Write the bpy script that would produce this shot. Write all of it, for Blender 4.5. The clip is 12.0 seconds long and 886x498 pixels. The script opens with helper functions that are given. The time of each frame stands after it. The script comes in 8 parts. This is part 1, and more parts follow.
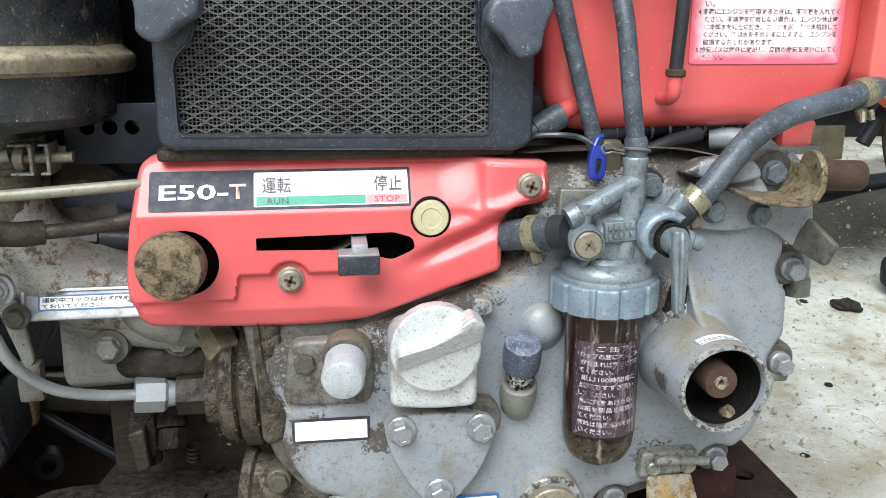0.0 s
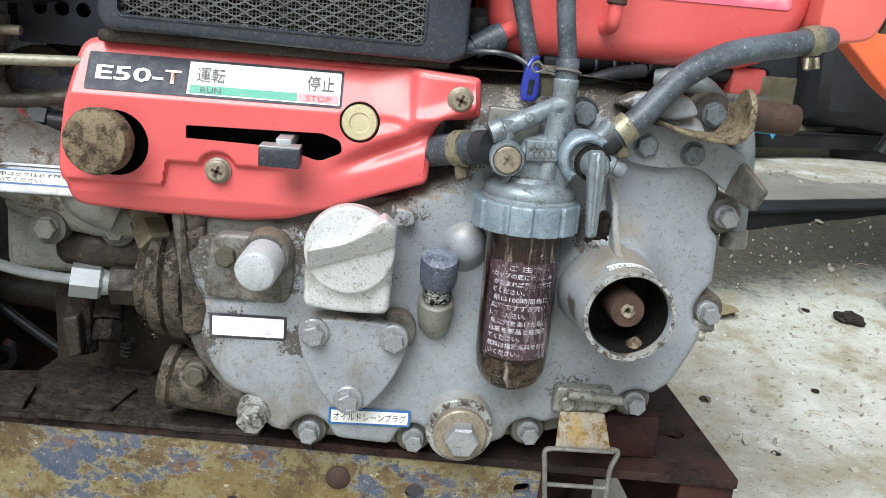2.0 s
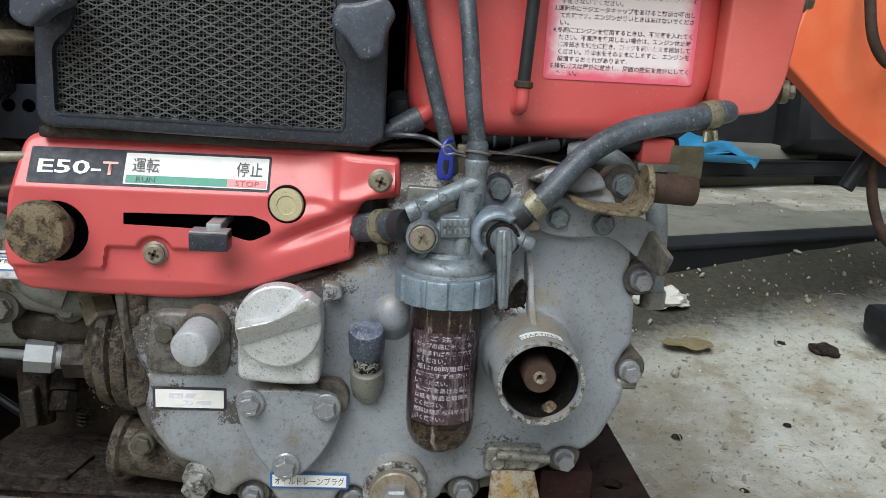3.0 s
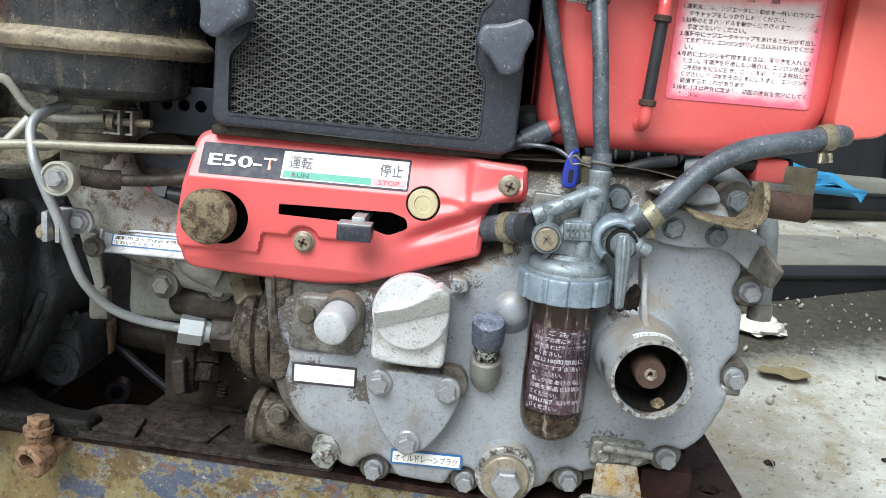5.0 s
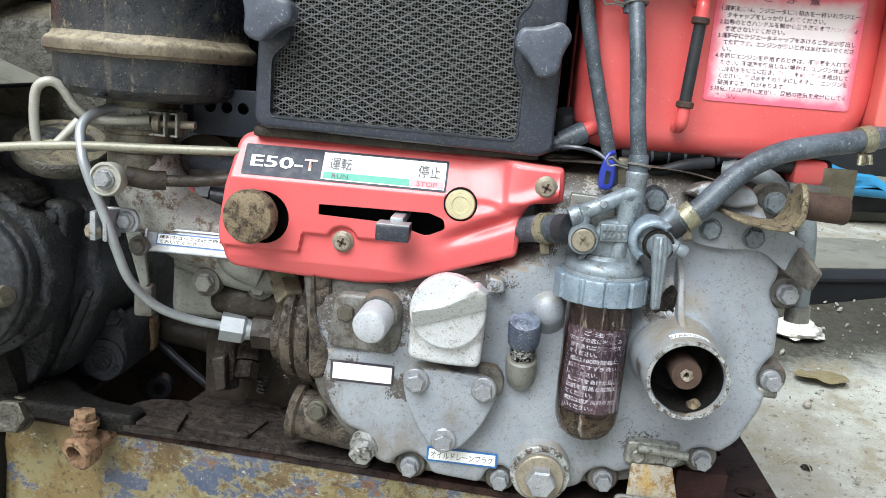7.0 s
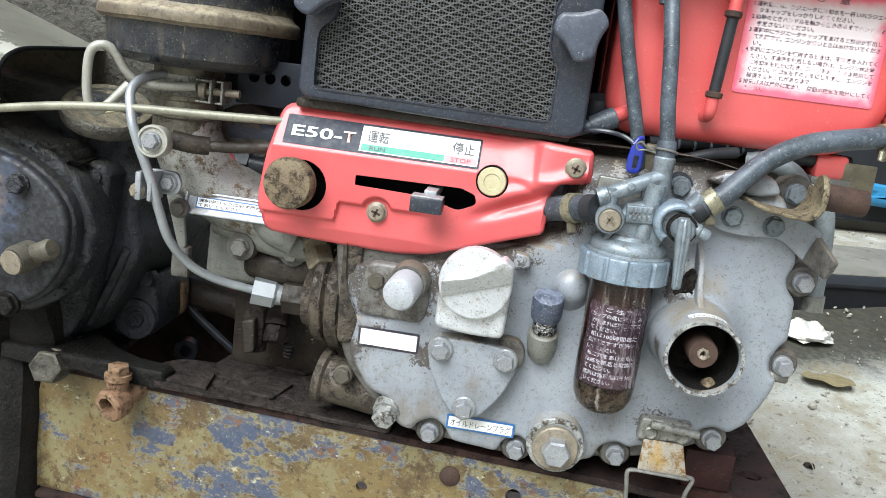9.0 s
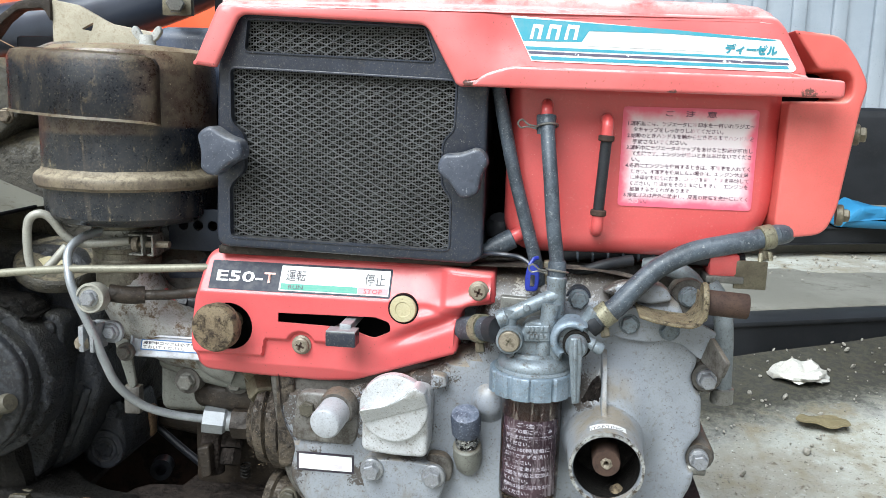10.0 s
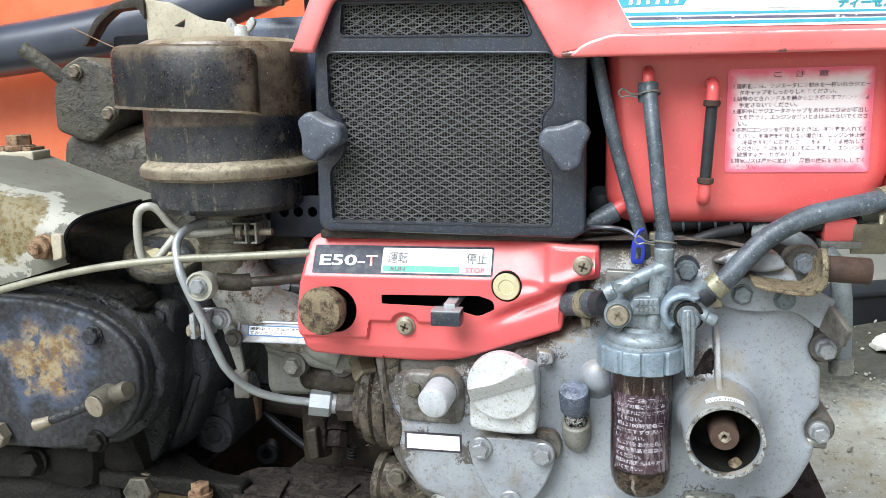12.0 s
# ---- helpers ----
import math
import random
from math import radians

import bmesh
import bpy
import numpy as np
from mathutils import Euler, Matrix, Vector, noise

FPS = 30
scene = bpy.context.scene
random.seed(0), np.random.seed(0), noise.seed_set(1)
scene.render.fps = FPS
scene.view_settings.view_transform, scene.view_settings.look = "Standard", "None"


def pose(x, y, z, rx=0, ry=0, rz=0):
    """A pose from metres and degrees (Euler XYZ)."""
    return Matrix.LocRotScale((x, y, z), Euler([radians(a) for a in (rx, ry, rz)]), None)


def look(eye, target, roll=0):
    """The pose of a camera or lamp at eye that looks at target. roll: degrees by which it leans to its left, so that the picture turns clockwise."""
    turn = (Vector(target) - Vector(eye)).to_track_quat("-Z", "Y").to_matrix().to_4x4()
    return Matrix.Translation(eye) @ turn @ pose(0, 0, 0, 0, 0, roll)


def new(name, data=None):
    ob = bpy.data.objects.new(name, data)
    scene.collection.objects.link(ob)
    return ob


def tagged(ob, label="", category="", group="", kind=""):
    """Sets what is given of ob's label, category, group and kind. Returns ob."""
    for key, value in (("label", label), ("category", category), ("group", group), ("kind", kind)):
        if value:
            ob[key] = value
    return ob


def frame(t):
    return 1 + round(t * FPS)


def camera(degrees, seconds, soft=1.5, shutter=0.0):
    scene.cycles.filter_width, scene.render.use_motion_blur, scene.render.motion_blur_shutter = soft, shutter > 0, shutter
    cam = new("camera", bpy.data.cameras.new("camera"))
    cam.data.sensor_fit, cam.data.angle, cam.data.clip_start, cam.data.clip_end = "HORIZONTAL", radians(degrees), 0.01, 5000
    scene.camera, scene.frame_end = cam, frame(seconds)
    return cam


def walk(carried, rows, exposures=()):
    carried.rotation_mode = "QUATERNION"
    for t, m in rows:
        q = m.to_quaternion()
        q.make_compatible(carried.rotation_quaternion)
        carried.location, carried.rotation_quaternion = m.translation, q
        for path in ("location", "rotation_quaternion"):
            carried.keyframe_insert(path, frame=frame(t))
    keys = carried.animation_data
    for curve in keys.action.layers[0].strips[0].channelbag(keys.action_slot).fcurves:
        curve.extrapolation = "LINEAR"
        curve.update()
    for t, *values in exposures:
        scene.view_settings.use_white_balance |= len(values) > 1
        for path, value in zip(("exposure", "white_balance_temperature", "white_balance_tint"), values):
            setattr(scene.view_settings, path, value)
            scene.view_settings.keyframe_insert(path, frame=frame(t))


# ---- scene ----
cam = camera(55.9, 12.0, soft=0.6)
METRES, EYE, TILT, LEAN, TURN = 0.55, 0.55, -15.0, 0.0, -7.4
ROWS = [
    (0.0, 0.0, 0.0, 0.0, -0.0, 0.0, 0.0),
    (0.5, 0.0636, -0.0525, -0.021, 0.51, 0.25, -2.4),
    (1.0, 0.0973, -0.0851, -0.0478, 0.73, 0.35, -3.86),
    (1.5, 0.0934, -0.0171, -0.1023, 1.7, 0.52, -5.78),
    (2.0, 0.1308, -0.0034, -0.0915, 2.76, -0.0, -5.74),
    (2.5, 0.1821, -0.0237, -0.0358, 2.85, 0.26, -4.37),
    (2.7, 0.2183, -0.0311, -0.0302, 2.7725, 1.0341, -3.9407),
    (4.3, 0.2216, -0.1301, -0.0645, 7.398, 2.8222, -6.5977),
    (4.5, 0.206, -0.1343, -0.0487, 7.85, 2.66, -6.59),
    (5.0, 0.186, -0.1406, -0.0691, 8.96, 2.76, -7.4),
    (5.5, 0.1988, -0.1388, -0.0667, 9.5, 2.7, -7.48),
    (6.0, 0.1914, -0.1426, -0.0697, 9.97, 2.66, -7.54),
    (6.5, 0.1849, -0.1467, -0.0704, 10.4, 2.62, -7.78),
    (7.0, 0.1826, -0.1547, -0.0719, 11.17, 2.56, -7.8),
    (7.5, 0.1525, -0.1722, -0.097, 12.93, 2.32, -8.47),
    (7.7, 0.1382, -0.1699, -0.1065, 13.3344, 2.218, -8.7574),
    (9.3, 0.1939, -0.2177, -0.1015, 11.4628, 2.1029, -10.7542),
    (9.5, 0.2476, -0.2413, -0.0294, 12.74, 2.48, -9.65),
    (10.0, 0.328, -0.2406, 0.0313, 14.25, 4.45, -5.45),
    (10.5, 0.2904, -0.2496, 0.0162, 16.61, 4.68, -4.9),
    (11.0, 0.2772, -0.2378, 0.0047, 18.46, 3.65, -4.81),
    (11.5, 0.2848, -0.2456, 0.0166, 19.05, 3.06, -3.82),
    (12.0, 0.288, -0.2452, 0.0178, 19.34, 3.06, -3.6),
]
walk(cam, [(t, pose(0, 0, EYE, TILT, LEAN, TURN) @ pose(METRES * x, METRES * y, METRES * z, 90 + pitch, roll, yaw)) for t, x, y, z, yaw, pitch, roll in ROWS],
     [(0.0, 0.12, 6500, 10), (0.5, -0.35, 6580, 10), (1.0, -0.5, 6620, 10), (1.5, -0.2, 6600, 10), (2.0, 0.07, 6600, 10), (2.5, -0.77, 6720, 10), (2.9, -0.65, 6650, 10), (4.3, 0.0, 6520, 10), (5.0, 0.14, 6480, 10),
      (6.5, 0.22, 6450, 10), (7.5, 0.26, 6420, 10), (9.5, 0.29, 6450, 10), (10.0, 0.14, 6350, 10), (11.0, 0.24, 6380, 10), (12.0, 0.31, 6400, 10)])

# ---- daylight: bright overcast sky ----
SUN_EL, SUN_AZ = 48.0, 205.0
world = bpy.data.worlds.new("sky")
scene.world = world
world.use_nodes = True
wn = world.node_tree.nodes
wl = world.node_tree.links
sky = wn.new("ShaderNodeTexSky")
sky.sky_type = "NISHITA"
sky.sun_disc = False
sky.sun_elevation = radians(SUN_EL)
sky.sun_rotation = radians(SUN_AZ)
sky.dust_density = 3.0
sky.air_density = 1.2
haze = wn.new("ShaderNodeHueSaturation")
haze.inputs["Saturation"].default_value = 0.6
wl.new(sky.outputs[0], haze.inputs["Color"])
wl.new(haze.outputs[0], wn["Background"].inputs["Color"])
wn["Background"].inputs["Strength"].default_value = 0.10

sun_data = bpy.data.lights.new("sun", "SUN")
sun_data.energy = 5.4
sun_data.angle = radians(42)
sun_data.color = (0.88, 0.96, 1.0)
sun = new("sun", sun_data)
az = radians(SUN_AZ)
sun_dir = Vector((math.sin(az) * math.cos(radians(SUN_EL)), math.cos(az) * math.cos(radians(SUN_EL)), math.sin(radians(SUN_EL))))
sun.matrix_world = look(sun_dir * 10, (0, 0, 0))

# ---- materials ----
def rgb(h):
    """A linear colour from an sRGB hex string."""
    c = [int(h[i:i + 2], 16) / 255 for i in (0, 2, 4)]
    return tuple(v / 12.92 if v <= 0.04045 else ((v + 0.055) / 1.055) ** 2.4 for v in c) + (1.0,)


class Nodes:
    """Short-hand for a material's node tree."""

    def __init__(self, name):
        self.mat = bpy.data.materials.new(name)
        self.mat.use_nodes = True
        self.t = self.mat.node_tree
        self.b = self.t.nodes["Principled BSDF"]
        self.co = self.t.nodes.new("ShaderNodeTexCoord").outputs["Object"]

    def put(self, value, socket):
        if hasattr(value, "is_linked"):
            self.t.links.new(value, socket)
        else:
            socket.default_value = value

    def noise(self, scale, detail=4, rough=0.6, stretch=None, seed=0.0):
        co = self.co
        if stretch or seed:
            m = self.t.nodes.new("ShaderNodeMapping")
            m.inputs["Scale"].default_value = stretch or (1, 1, 1)
            m.inputs["Location"].default_value = (seed, seed * 1.7, seed * 0.6)
            self.t.links.new(co, m.inputs["Vector"])
            co = m.outputs[0]
        n = self.t.nodes.new("ShaderNodeTexNoise")
        n.inputs["Scale"].default_value = scale
        n.inputs["Detail"].default_value = detail
        n.inputs["Roughness"].default_value = rough
        self.t.links.new(co, n.inputs["Vector"])
        return n.outputs["Fac"]

    def flecks(self, scale, seed=0.0):
        """Distance to scattered points, only a share of which count."""
        wob = self.t.nodes.new("ShaderNodeTexNoise")
        wob.inputs["Scale"].default_value = scale * 2.5
        wob.inputs["Detail"].default_value = 2
        self.t.links.new(self.co, wob.inputs["Vector"])
        m = self.t.nodes.new("ShaderNodeVectorMath")
        m.operation = "MULTIPLY_ADD"
        self.t.links.new(wob.outputs["Color"], m.inputs[0])
        m.inputs[1].default_value = (0.55 / scale,) * 3
        self.t.links.new(self.co, m.inputs[2])
        v = self.t.nodes.new("ShaderNodeTexVoronoi")
        v.inputs["Scale"].default_value = scale
        self.t.links.new(m.outputs[0], v.inputs["Vector"])
        s = self.t.nodes.new("ShaderNodeSeparateColor")
        self.t.links.new(v.outputs["Color"], s.inputs[0])
        cluster = self.ramp(self.noise(scale * 0.16, 3, 0.6, seed=seed + 0.3), 0.62, 0.42, 0.0, 0.12)
        return self.math("ADD", v.outputs["Distance"], self.math("ADD", self.math("MULTIPLY", s.outputs[0], 0.30), cluster))

    def ramp(self, fac, lo, hi, a=0.0, b=1.0):
        r = self.t.nodes.new("ShaderNodeMapRange")
        r.interpolation_type = "SMOOTHSTEP"
        self.put(fac, r.inputs["Value"])
        for k, v in zip(("From Min", "From Max", "To Min", "To Max"), (lo, hi, a, b)):
            r.inputs[k].default_value = v
        return r.outputs[0]

    def mix(self, fac, a, b):
        m = self.t.nodes.new("ShaderNodeMix")
        m.data_type = "RGBA"
        self.put(fac, m.inputs[0])
        self.put(a, m.inputs[6])
        self.put(b, m.inputs[7])
        return m.outputs[2]

    def math(self, op, a, b):
        m = self.t.nodes.new("ShaderNodeMath")
        m.operation = op
        self.put(a, m.inputs[0])
        self.put(b, m.inputs[1])
        return m.outputs[0]

    def up(self):
        """How far a surface faces upward: where dust settles."""
        g = self.t.nodes.new("ShaderNodeNewGeometry")
        s = self.t.nodes.new("ShaderNodeSeparateXYZ")
        self.t.links.new(g.outputs["Normal"], s.inputs[0])
        return s.outputs["Z"]

    def rand(self):
        return self.t.nodes.new("ShaderNodeObjectInfo").outputs["Random"]

    def bump(self, height, strength, distance=0.001):
        n = self.t.nodes.new("ShaderNodeBump")
        n.inputs["Strength"].default_value = strength
        n.inputs["Distance"].default_value = distance
        self.put(height, n.inputs["Height"])
        self.t.links.new(n.outputs[0], self.b.inputs["Normal"])

    def done(self, color, rough, metal=0.0, **more):
        self.put(color, self.b.inputs["Base Color"])
        self.put(rough, self.b.inputs["Roughness"])
        self.put(metal, self.b.inputs["Metallic"])
        for k, v in more.items():
            self.put(v, self.b.inputs[k.replace("_", " ")])
        return self.mat


def worn(name, base, second, grime, rough=0.45, metal=0.0, big=18, fine=160, grime_at=(0.56, 0.72), specks=0.66, speck_color=None,
         dust=None, dust_amount=0.5, bump=0.25, seed=0.0, coat=0.0, dots=0.10, stain=None, shine=0.5, depth=0.0006, spots=(), tooth=0.2, mottle=0.5):
    """A painted or bare surface: two tones, cloudy grime, small specks, dust on what faces up."""
    n = Nodes(name)
    cloud = n.noise(big, 5, 0.62, seed=seed + 1)
    grain = n.noise(fine, 4, 0.6, seed=seed + 2)
    patch = n.noise(big * 3.1, 6, 0.7, seed=seed + 3)
    color = n.mix(n.ramp(cloud, 0.38, 0.64), base, second)
    crumb = n.noise(620, 4, 0.65, seed=seed + 8)
    dirt = n.ramp(n.math("ADD", n.math("MULTIPLY", patch, 0.6), n.math("ADD", n.math("MULTIPLY", grain, 0.2), n.math("MULTIPLY", crumb, 0.2))), *grime_at)
    color = n.mix(dirt, color, grime)
    if dust:
        fall = n.math("MULTIPLY", n.ramp(n.up(), 0.25, 0.9), n.ramp(patch, 0.35, 0.6))
        color = n.mix(n.math("MULTIPLY", fall, dust_amount), color, dust)
    speck = n.ramp(n.noise(fine * 5, 3, 0.6, seed=seed + 4), specks - 0.02, specks + 0.06)
    color = n.mix(speck, color, speck_color or grime)
    if stain:
        smear = n.ramp(n.noise(big * 0.9, 7, 0.72, (1.0, 1.0, 0.55), seed + 5), 0.55, 0.68, 0.0, 0.7)
        color = n.mix(smear, color, stain)
    for sx, sy, sz, sr in spots:
        away = n.t.nodes.new("ShaderNodeVectorMath")
        away.operation = "DISTANCE"
        n.t.links.new(n.co, away.inputs[0])
        away.inputs[1].default_value = (sx, sy, sz)
        near = n.ramp(n.math("ADD", away.outputs["Value"], n.math("MULTIPLY", n.math("SUBTRACT", patch, 0.5), min(0.16, sr * 3.0))), sr * 0.3, sr, 0.75, 0.0)
        color = n.mix(n.ramp(n.math("ADD", near, n.math("MULTIPLY", n.math("SUBTRACT", crumb, 0.5), 2.2)), 0.36, 0.62, 0.0, 0.9), color, rgb("40372f"))
    if mottle:
        color = n.mix(n.ramp(n.noise(230, 6, 0.75, seed=seed + 9), 0.53, 0.66, 0.0, mottle), color, grime)
        color = n.mix(n.ramp(n.noise(330, 4, 0.7, seed=seed + 10), 0.62, 0.68, 0.0, mottle), color, speck_color or grime)
    if tooth:
        color = n.mix(n.ramp(n.noise(800, 2, 0.6, seed=seed + 6), 0.42, 0.66, 0.0, tooth), color, grime)
    if dots:
        color = n.mix(n.ramp(n.flecks(330, seed), dots * 0.7, dots * 1.5, 0.85, 0.0), color, speck_color or grime)
        color = n.mix(n.ramp(n.flecks(120, seed + 7), dots * 0.4, dots * 0.8, 0.8, 0.0), color, grime)
    r = n.math("ADD", rough, n.math("MULTIPLY", dirt, 0.3))
    n.bump(n.math("ADD", grain, n.math("MULTIPLY", dirt, 0.5)), bump, depth)
    return n.done(color, r, metal, Coat_Weight=coat, Specular_IOR_Level=shine)


HOOD_RED = worn("bleached_red_paint", rgb("cb5c5a"), rgb("d36c6a"), rgb("b8685e"), 0.34, big=9, grime_at=(0.62, 0.78), specks=0.7, speck_color=rgb("8f5040"),
                dust=rgb("f0ccc6"), dust_amount=1.0, mottle=0.12, bump=0.06, seed=2, coat=0.4, dots=0.2,
                spots=((0.33, 0.45, 0.612, 0.007), (0.24, 0.45, 0.610, 0.005), (0.128, 0.457, 0.640, 0.004), (0.30, 0.46, 0.663, 0.005), (0.10, 0.452, 0.612, 0.005)))
RED = worn("red_paint", rgb("c84e50"), rgb("d0595a"), rgb("b8605a"), 0.38, big=9, grime_at=(0.64, 0.8), specks=0.71, speck_color=rgb("8a3a30"),
           dust=rgb("e08c84"), dust_amount=0.5, mottle=0.12, bump=0.06, coat=0.15, dots=0.14, spots=((0.094, 0.47, 0.411, 0.004), (0.076, 0.47, 0.4455, 0.003), (-0.112, 0.47, 0.382, 0.004)))
TANK_RED = worn("tank_red_paint", rgb("cc5150"), rgb("d45d5b"), rgb("b4504a"), 0.36, big=7, grime_at=(0.66, 0.82), specks=0.72, speck_color=rgb("e8b0a0"),
                mottle=0.12, bump=0.05, seed=5, coat=0.5)
GUARD_RED = worn("orange_red_paint", rgb("cb5a52"), rgb("d36760"), rgb("a8604e"), 0.4, big=8, grime_at=(0.62, 0.8), specks=0.7, dust=rgb("e6b4a0"), dust_amount=0.6, mottle=0.12, bump=0.06, seed=7, coat=0.15)
ORANGE = worn("orange_paint", rgb("e4663e"), rgb("ea7850"), rgb("a8603c"), 0.45, big=8, grime_at=(0.66, 0.8), specks=0.74, mottle=0.12, bump=0.08, seed=8)
# the first two spots paint shade, as well as grime, over the cover's top
GREY = worn("grey_engine_paint", rgb("80858c"), rgb("8e9398"), rgb("625a50"), 0.40, big=14, grime_at=(0.57, 0.72), specks=0.66,
            speck_color=rgb("423b34"), dust=rgb("8a7f6e"), dust_amount=0.9, bump=0.14, seed=11, coat=0.1, stain=rgb("70685d"), dots=0.17, spots=((0.13, 0.49, 0.470, 0.05), (0.20, 0.49, 0.476, 0.045), (0.186, 0.425, 0.352, 0.014), (0.2085, 0.405, 0.333, 0.010), (-0.035, 0.47, 0.375, 0.075), (0.050, 0.49, 0.398, 0.065), (0.012, 0.469, 0.350, 0.026), (0.055, 0.469, 0.331, 0.020), (0.085, 0.469, 0.315, 0.016), (0.022, 0.469, 0.300, 0.014), (-0.045, 0.475, 0.30, 0.03), (0.115, 0.48, 0.425, 0.03), (0.20, 0.46, 0.285, 0.022), (0.19, 0.45, 0.40, 0.022), (0.13, 0.46, 0.245, 0.02)), tooth=0.12)
GREY_DIRTY = worn("oily_grey_casting", rgb("53504b"), rgb("65625c"), rgb("352e28"), 0.5, big=26, grime_at=(0.46, 0.64), specks=0.66,
                  speck_color=rgb("2e2925"), dust=rgb("6c6051"), dust_amount=0.8, bump=0.4, seed=14, dots=0.18, stain=rgb("4a4138"))
SILVER = worn("cast_aluminium", rgb("92959a"), rgb("a7aaae"), rgb("6a655d"), 0.42, 0.45, big=30, grime_at=(0.58, 0.72), specks=0.7,
              dust=rgb("847c72"), dust_amount=0.55, bump=0.4, seed=17, stain=rgb("7d766b"), dots=0.17)
STAINED_ALLOY = worn("brown_stained_alloy", rgb("a4a4a0"), rgb("b3b3af"), rgb("6a5a47"), 0.36, 0.5, big=24, fine=220, grime_at=(0.49, 0.60), specks=0.63, speck_color=rgb("463b2f"), dust=rgb("9a9182"), dust_amount=0.6, bump=0.5, seed=36, dots=0.18, stain=rgb("6b5c49"))
ZINC = worn("zinc_steel", rgb("74736e"), rgb("878680"), rgb("443d34"), 0.40, 0.5, big=60, grime_at=(0.55, 0.7), bump=0.2, seed=20)
BOLT = worn("scuffed_plated_bolt", rgb("94969a"), rgb("a6a8aa"), rgb("5a5349"), 0.34, 0.5, mottle=0.25, big=60, fine=260, grime_at=(0.56, 0.68), specks=0.64, speck_color=rgb("3a332b"), bump=0.5, seed=28, dots=0.16)
CREAM_ZINC = worn("yellowed_cream_zinc", rgb("96948a"), rgb("a6a499"), rgb("676154"), 0.45, 0.15, big=50, grime_at=(0.56, 0.70), bump=0.3, seed=40, mottle=0.25)
PALE_ZINC = worn("white_oxidised_zinc", rgb("9fa09c"), rgb("b2b3ae"), rgb("6e695f"), 0.65, big=60, grime_at=(0.54, 0.68), bump=0.5, seed=37, dots=0.14)
DULL_ZINC = worn("dull_zinc_casting", rgb("707a80"), rgb("8a949a"), rgb("4f483e"), 0.42, 0.35, big=40, grime_at=(0.51, 0.66), bump=0.6, seed=22)
RING_ZINC = worn("bluish_oxidised_zinc", rgb("6f7f8b"), rgb("8694a0"), rgb("5c574e"), 0.46, 0.25, big=50, grime_at=(0.54, 0.68), specks=0.66, speck_color=rgb("aab2b6"), bump=0.6, seed=21, dots=0.16)
BRASS = worn("dull_brass", rgb("625b4b"), rgb("7a7360"), rgb("3e382d"), 0.5, 0.3, big=60, bump=0.2, seed=23)
BRIGHT = worn("bright_steel_pipe", rgb("9da1a4"), rgb("acb0b2"), rgb("74746e"), 0.42, 0.5, big=40, grime_at=(0.62, 0.76), mottle=0.12, bump=0.08, seed=25)
BLACK_PAINT = worn("chalky_black_paint", rgb("191f2c"), rgb("252c3a"), rgb("4a4844"), 0.36, big=20, grime_at=(0.56, 0.72), specks=0.64,
                   speck_color=rgb("6c6a66"), dust=rgb("6a655c"), dust_amount=0.4, bump=0.25, seed=28, dots=0.13, shine=0.6)
BLUE_BLACK = worn("faded_blue_black_plastic", rgb("2f3746"), rgb("3d4658"), rgb("585a5c"), 0.4, big=16, grime_at=(0.58, 0.74), specks=0.66, speck_color=rgb("8a8c90"), dust=rgb("7e8690"), dust_amount=0.8, bump=0.15, seed=30)
# navy at half its brightness: the skirt's shade is put into the base colour
NAVY_SHEET = worn("shaded_navy_sheet", rgb("0f151f"), rgb("151e2a"), rgb("2a2c2e"), 0.5, big=20, grime_at=(0.58, 0.72), mottle=0.2, bump=0.1, seed=56, shine=0.3)
CORRODED = worn("corroded_plated_steel", rgb("837a69"), rgb("93897a"), rgb("5a4f40"), 0.5, 0.3, big=60, grime_at=(0.5, 0.68), bump=0.3, seed=24)
YELLOW_ZINC = worn("yellow_zinc_plate", rgb("7f7a66"), rgb("949078"), rgb("4a4334"), 0.42, 0.35, big=70, grime_at=(0.52, 0.64), specks=0.63, bump=0.4, seed=26, dots=0.2)
STRAP = worn("rust_crusted_strap", rgb("7e745c"), rgb("6b5f4a"), rgb("352b21"), 0.6, 0.15, big=70, grime_at=(0.5, 0.62), specks=0.64, speck_color=rgb("a8966a"), bump=0.8, seed=27, depth=0.001)
CHIPPED = worn("chipped_bare_rim", rgb("8f908c"), rgb("a5a6a2"), rgb("4a4138"), 0.5, 0.2, big=60, grime_at=(0.48, 0.58), specks=0.62, speck_color=rgb("352c25"), bump=0.8, seed=16, dots=0.2, depth=0.001)
CHROME = worn("flaking_chrome", rgb("b4b5b4"), rgb("c8c8c6"), rgb("1a1714"), 0.25, 0.9, big=120, fine=500, grime_at=(0.49, 0.54), bump=0.5, seed=13)
DUSTY_CAP = worn("dusty_blue_black_cap", rgb("3d4453"), rgb("565d6c"), rgb("24262c"), 0.5, big=60, grime_at=(0.54, 0.66), specks=0.62, speck_color=rgb("9aa0aa"), dust=rgb("7d8391"), dust_amount=0.7, bump=0.3, seed=15, dots=0.2)
PLUG = worn("dull_cast_plug", rgb("a3a6aa"), rgb("b0b3b7"), rgb("77746f"), 0.55, 0.1, big=30, grime_at=(0.6, 0.74), bump=0.15, seed=18, dots=0.14)
SOOTY = worn("sooty_olive_casting", rgb("37342d"), rgb("454137"), rgb("25221d"), 0.5, dust=rgb("80765f"), dust_amount=0.9, big=40, fine=260, grime_at=(0.48, 0.64), specks=0.62, speck_color=rgb("6b6656"), bump=1.0, seed=49, depth=0.0012, dots=0.16)
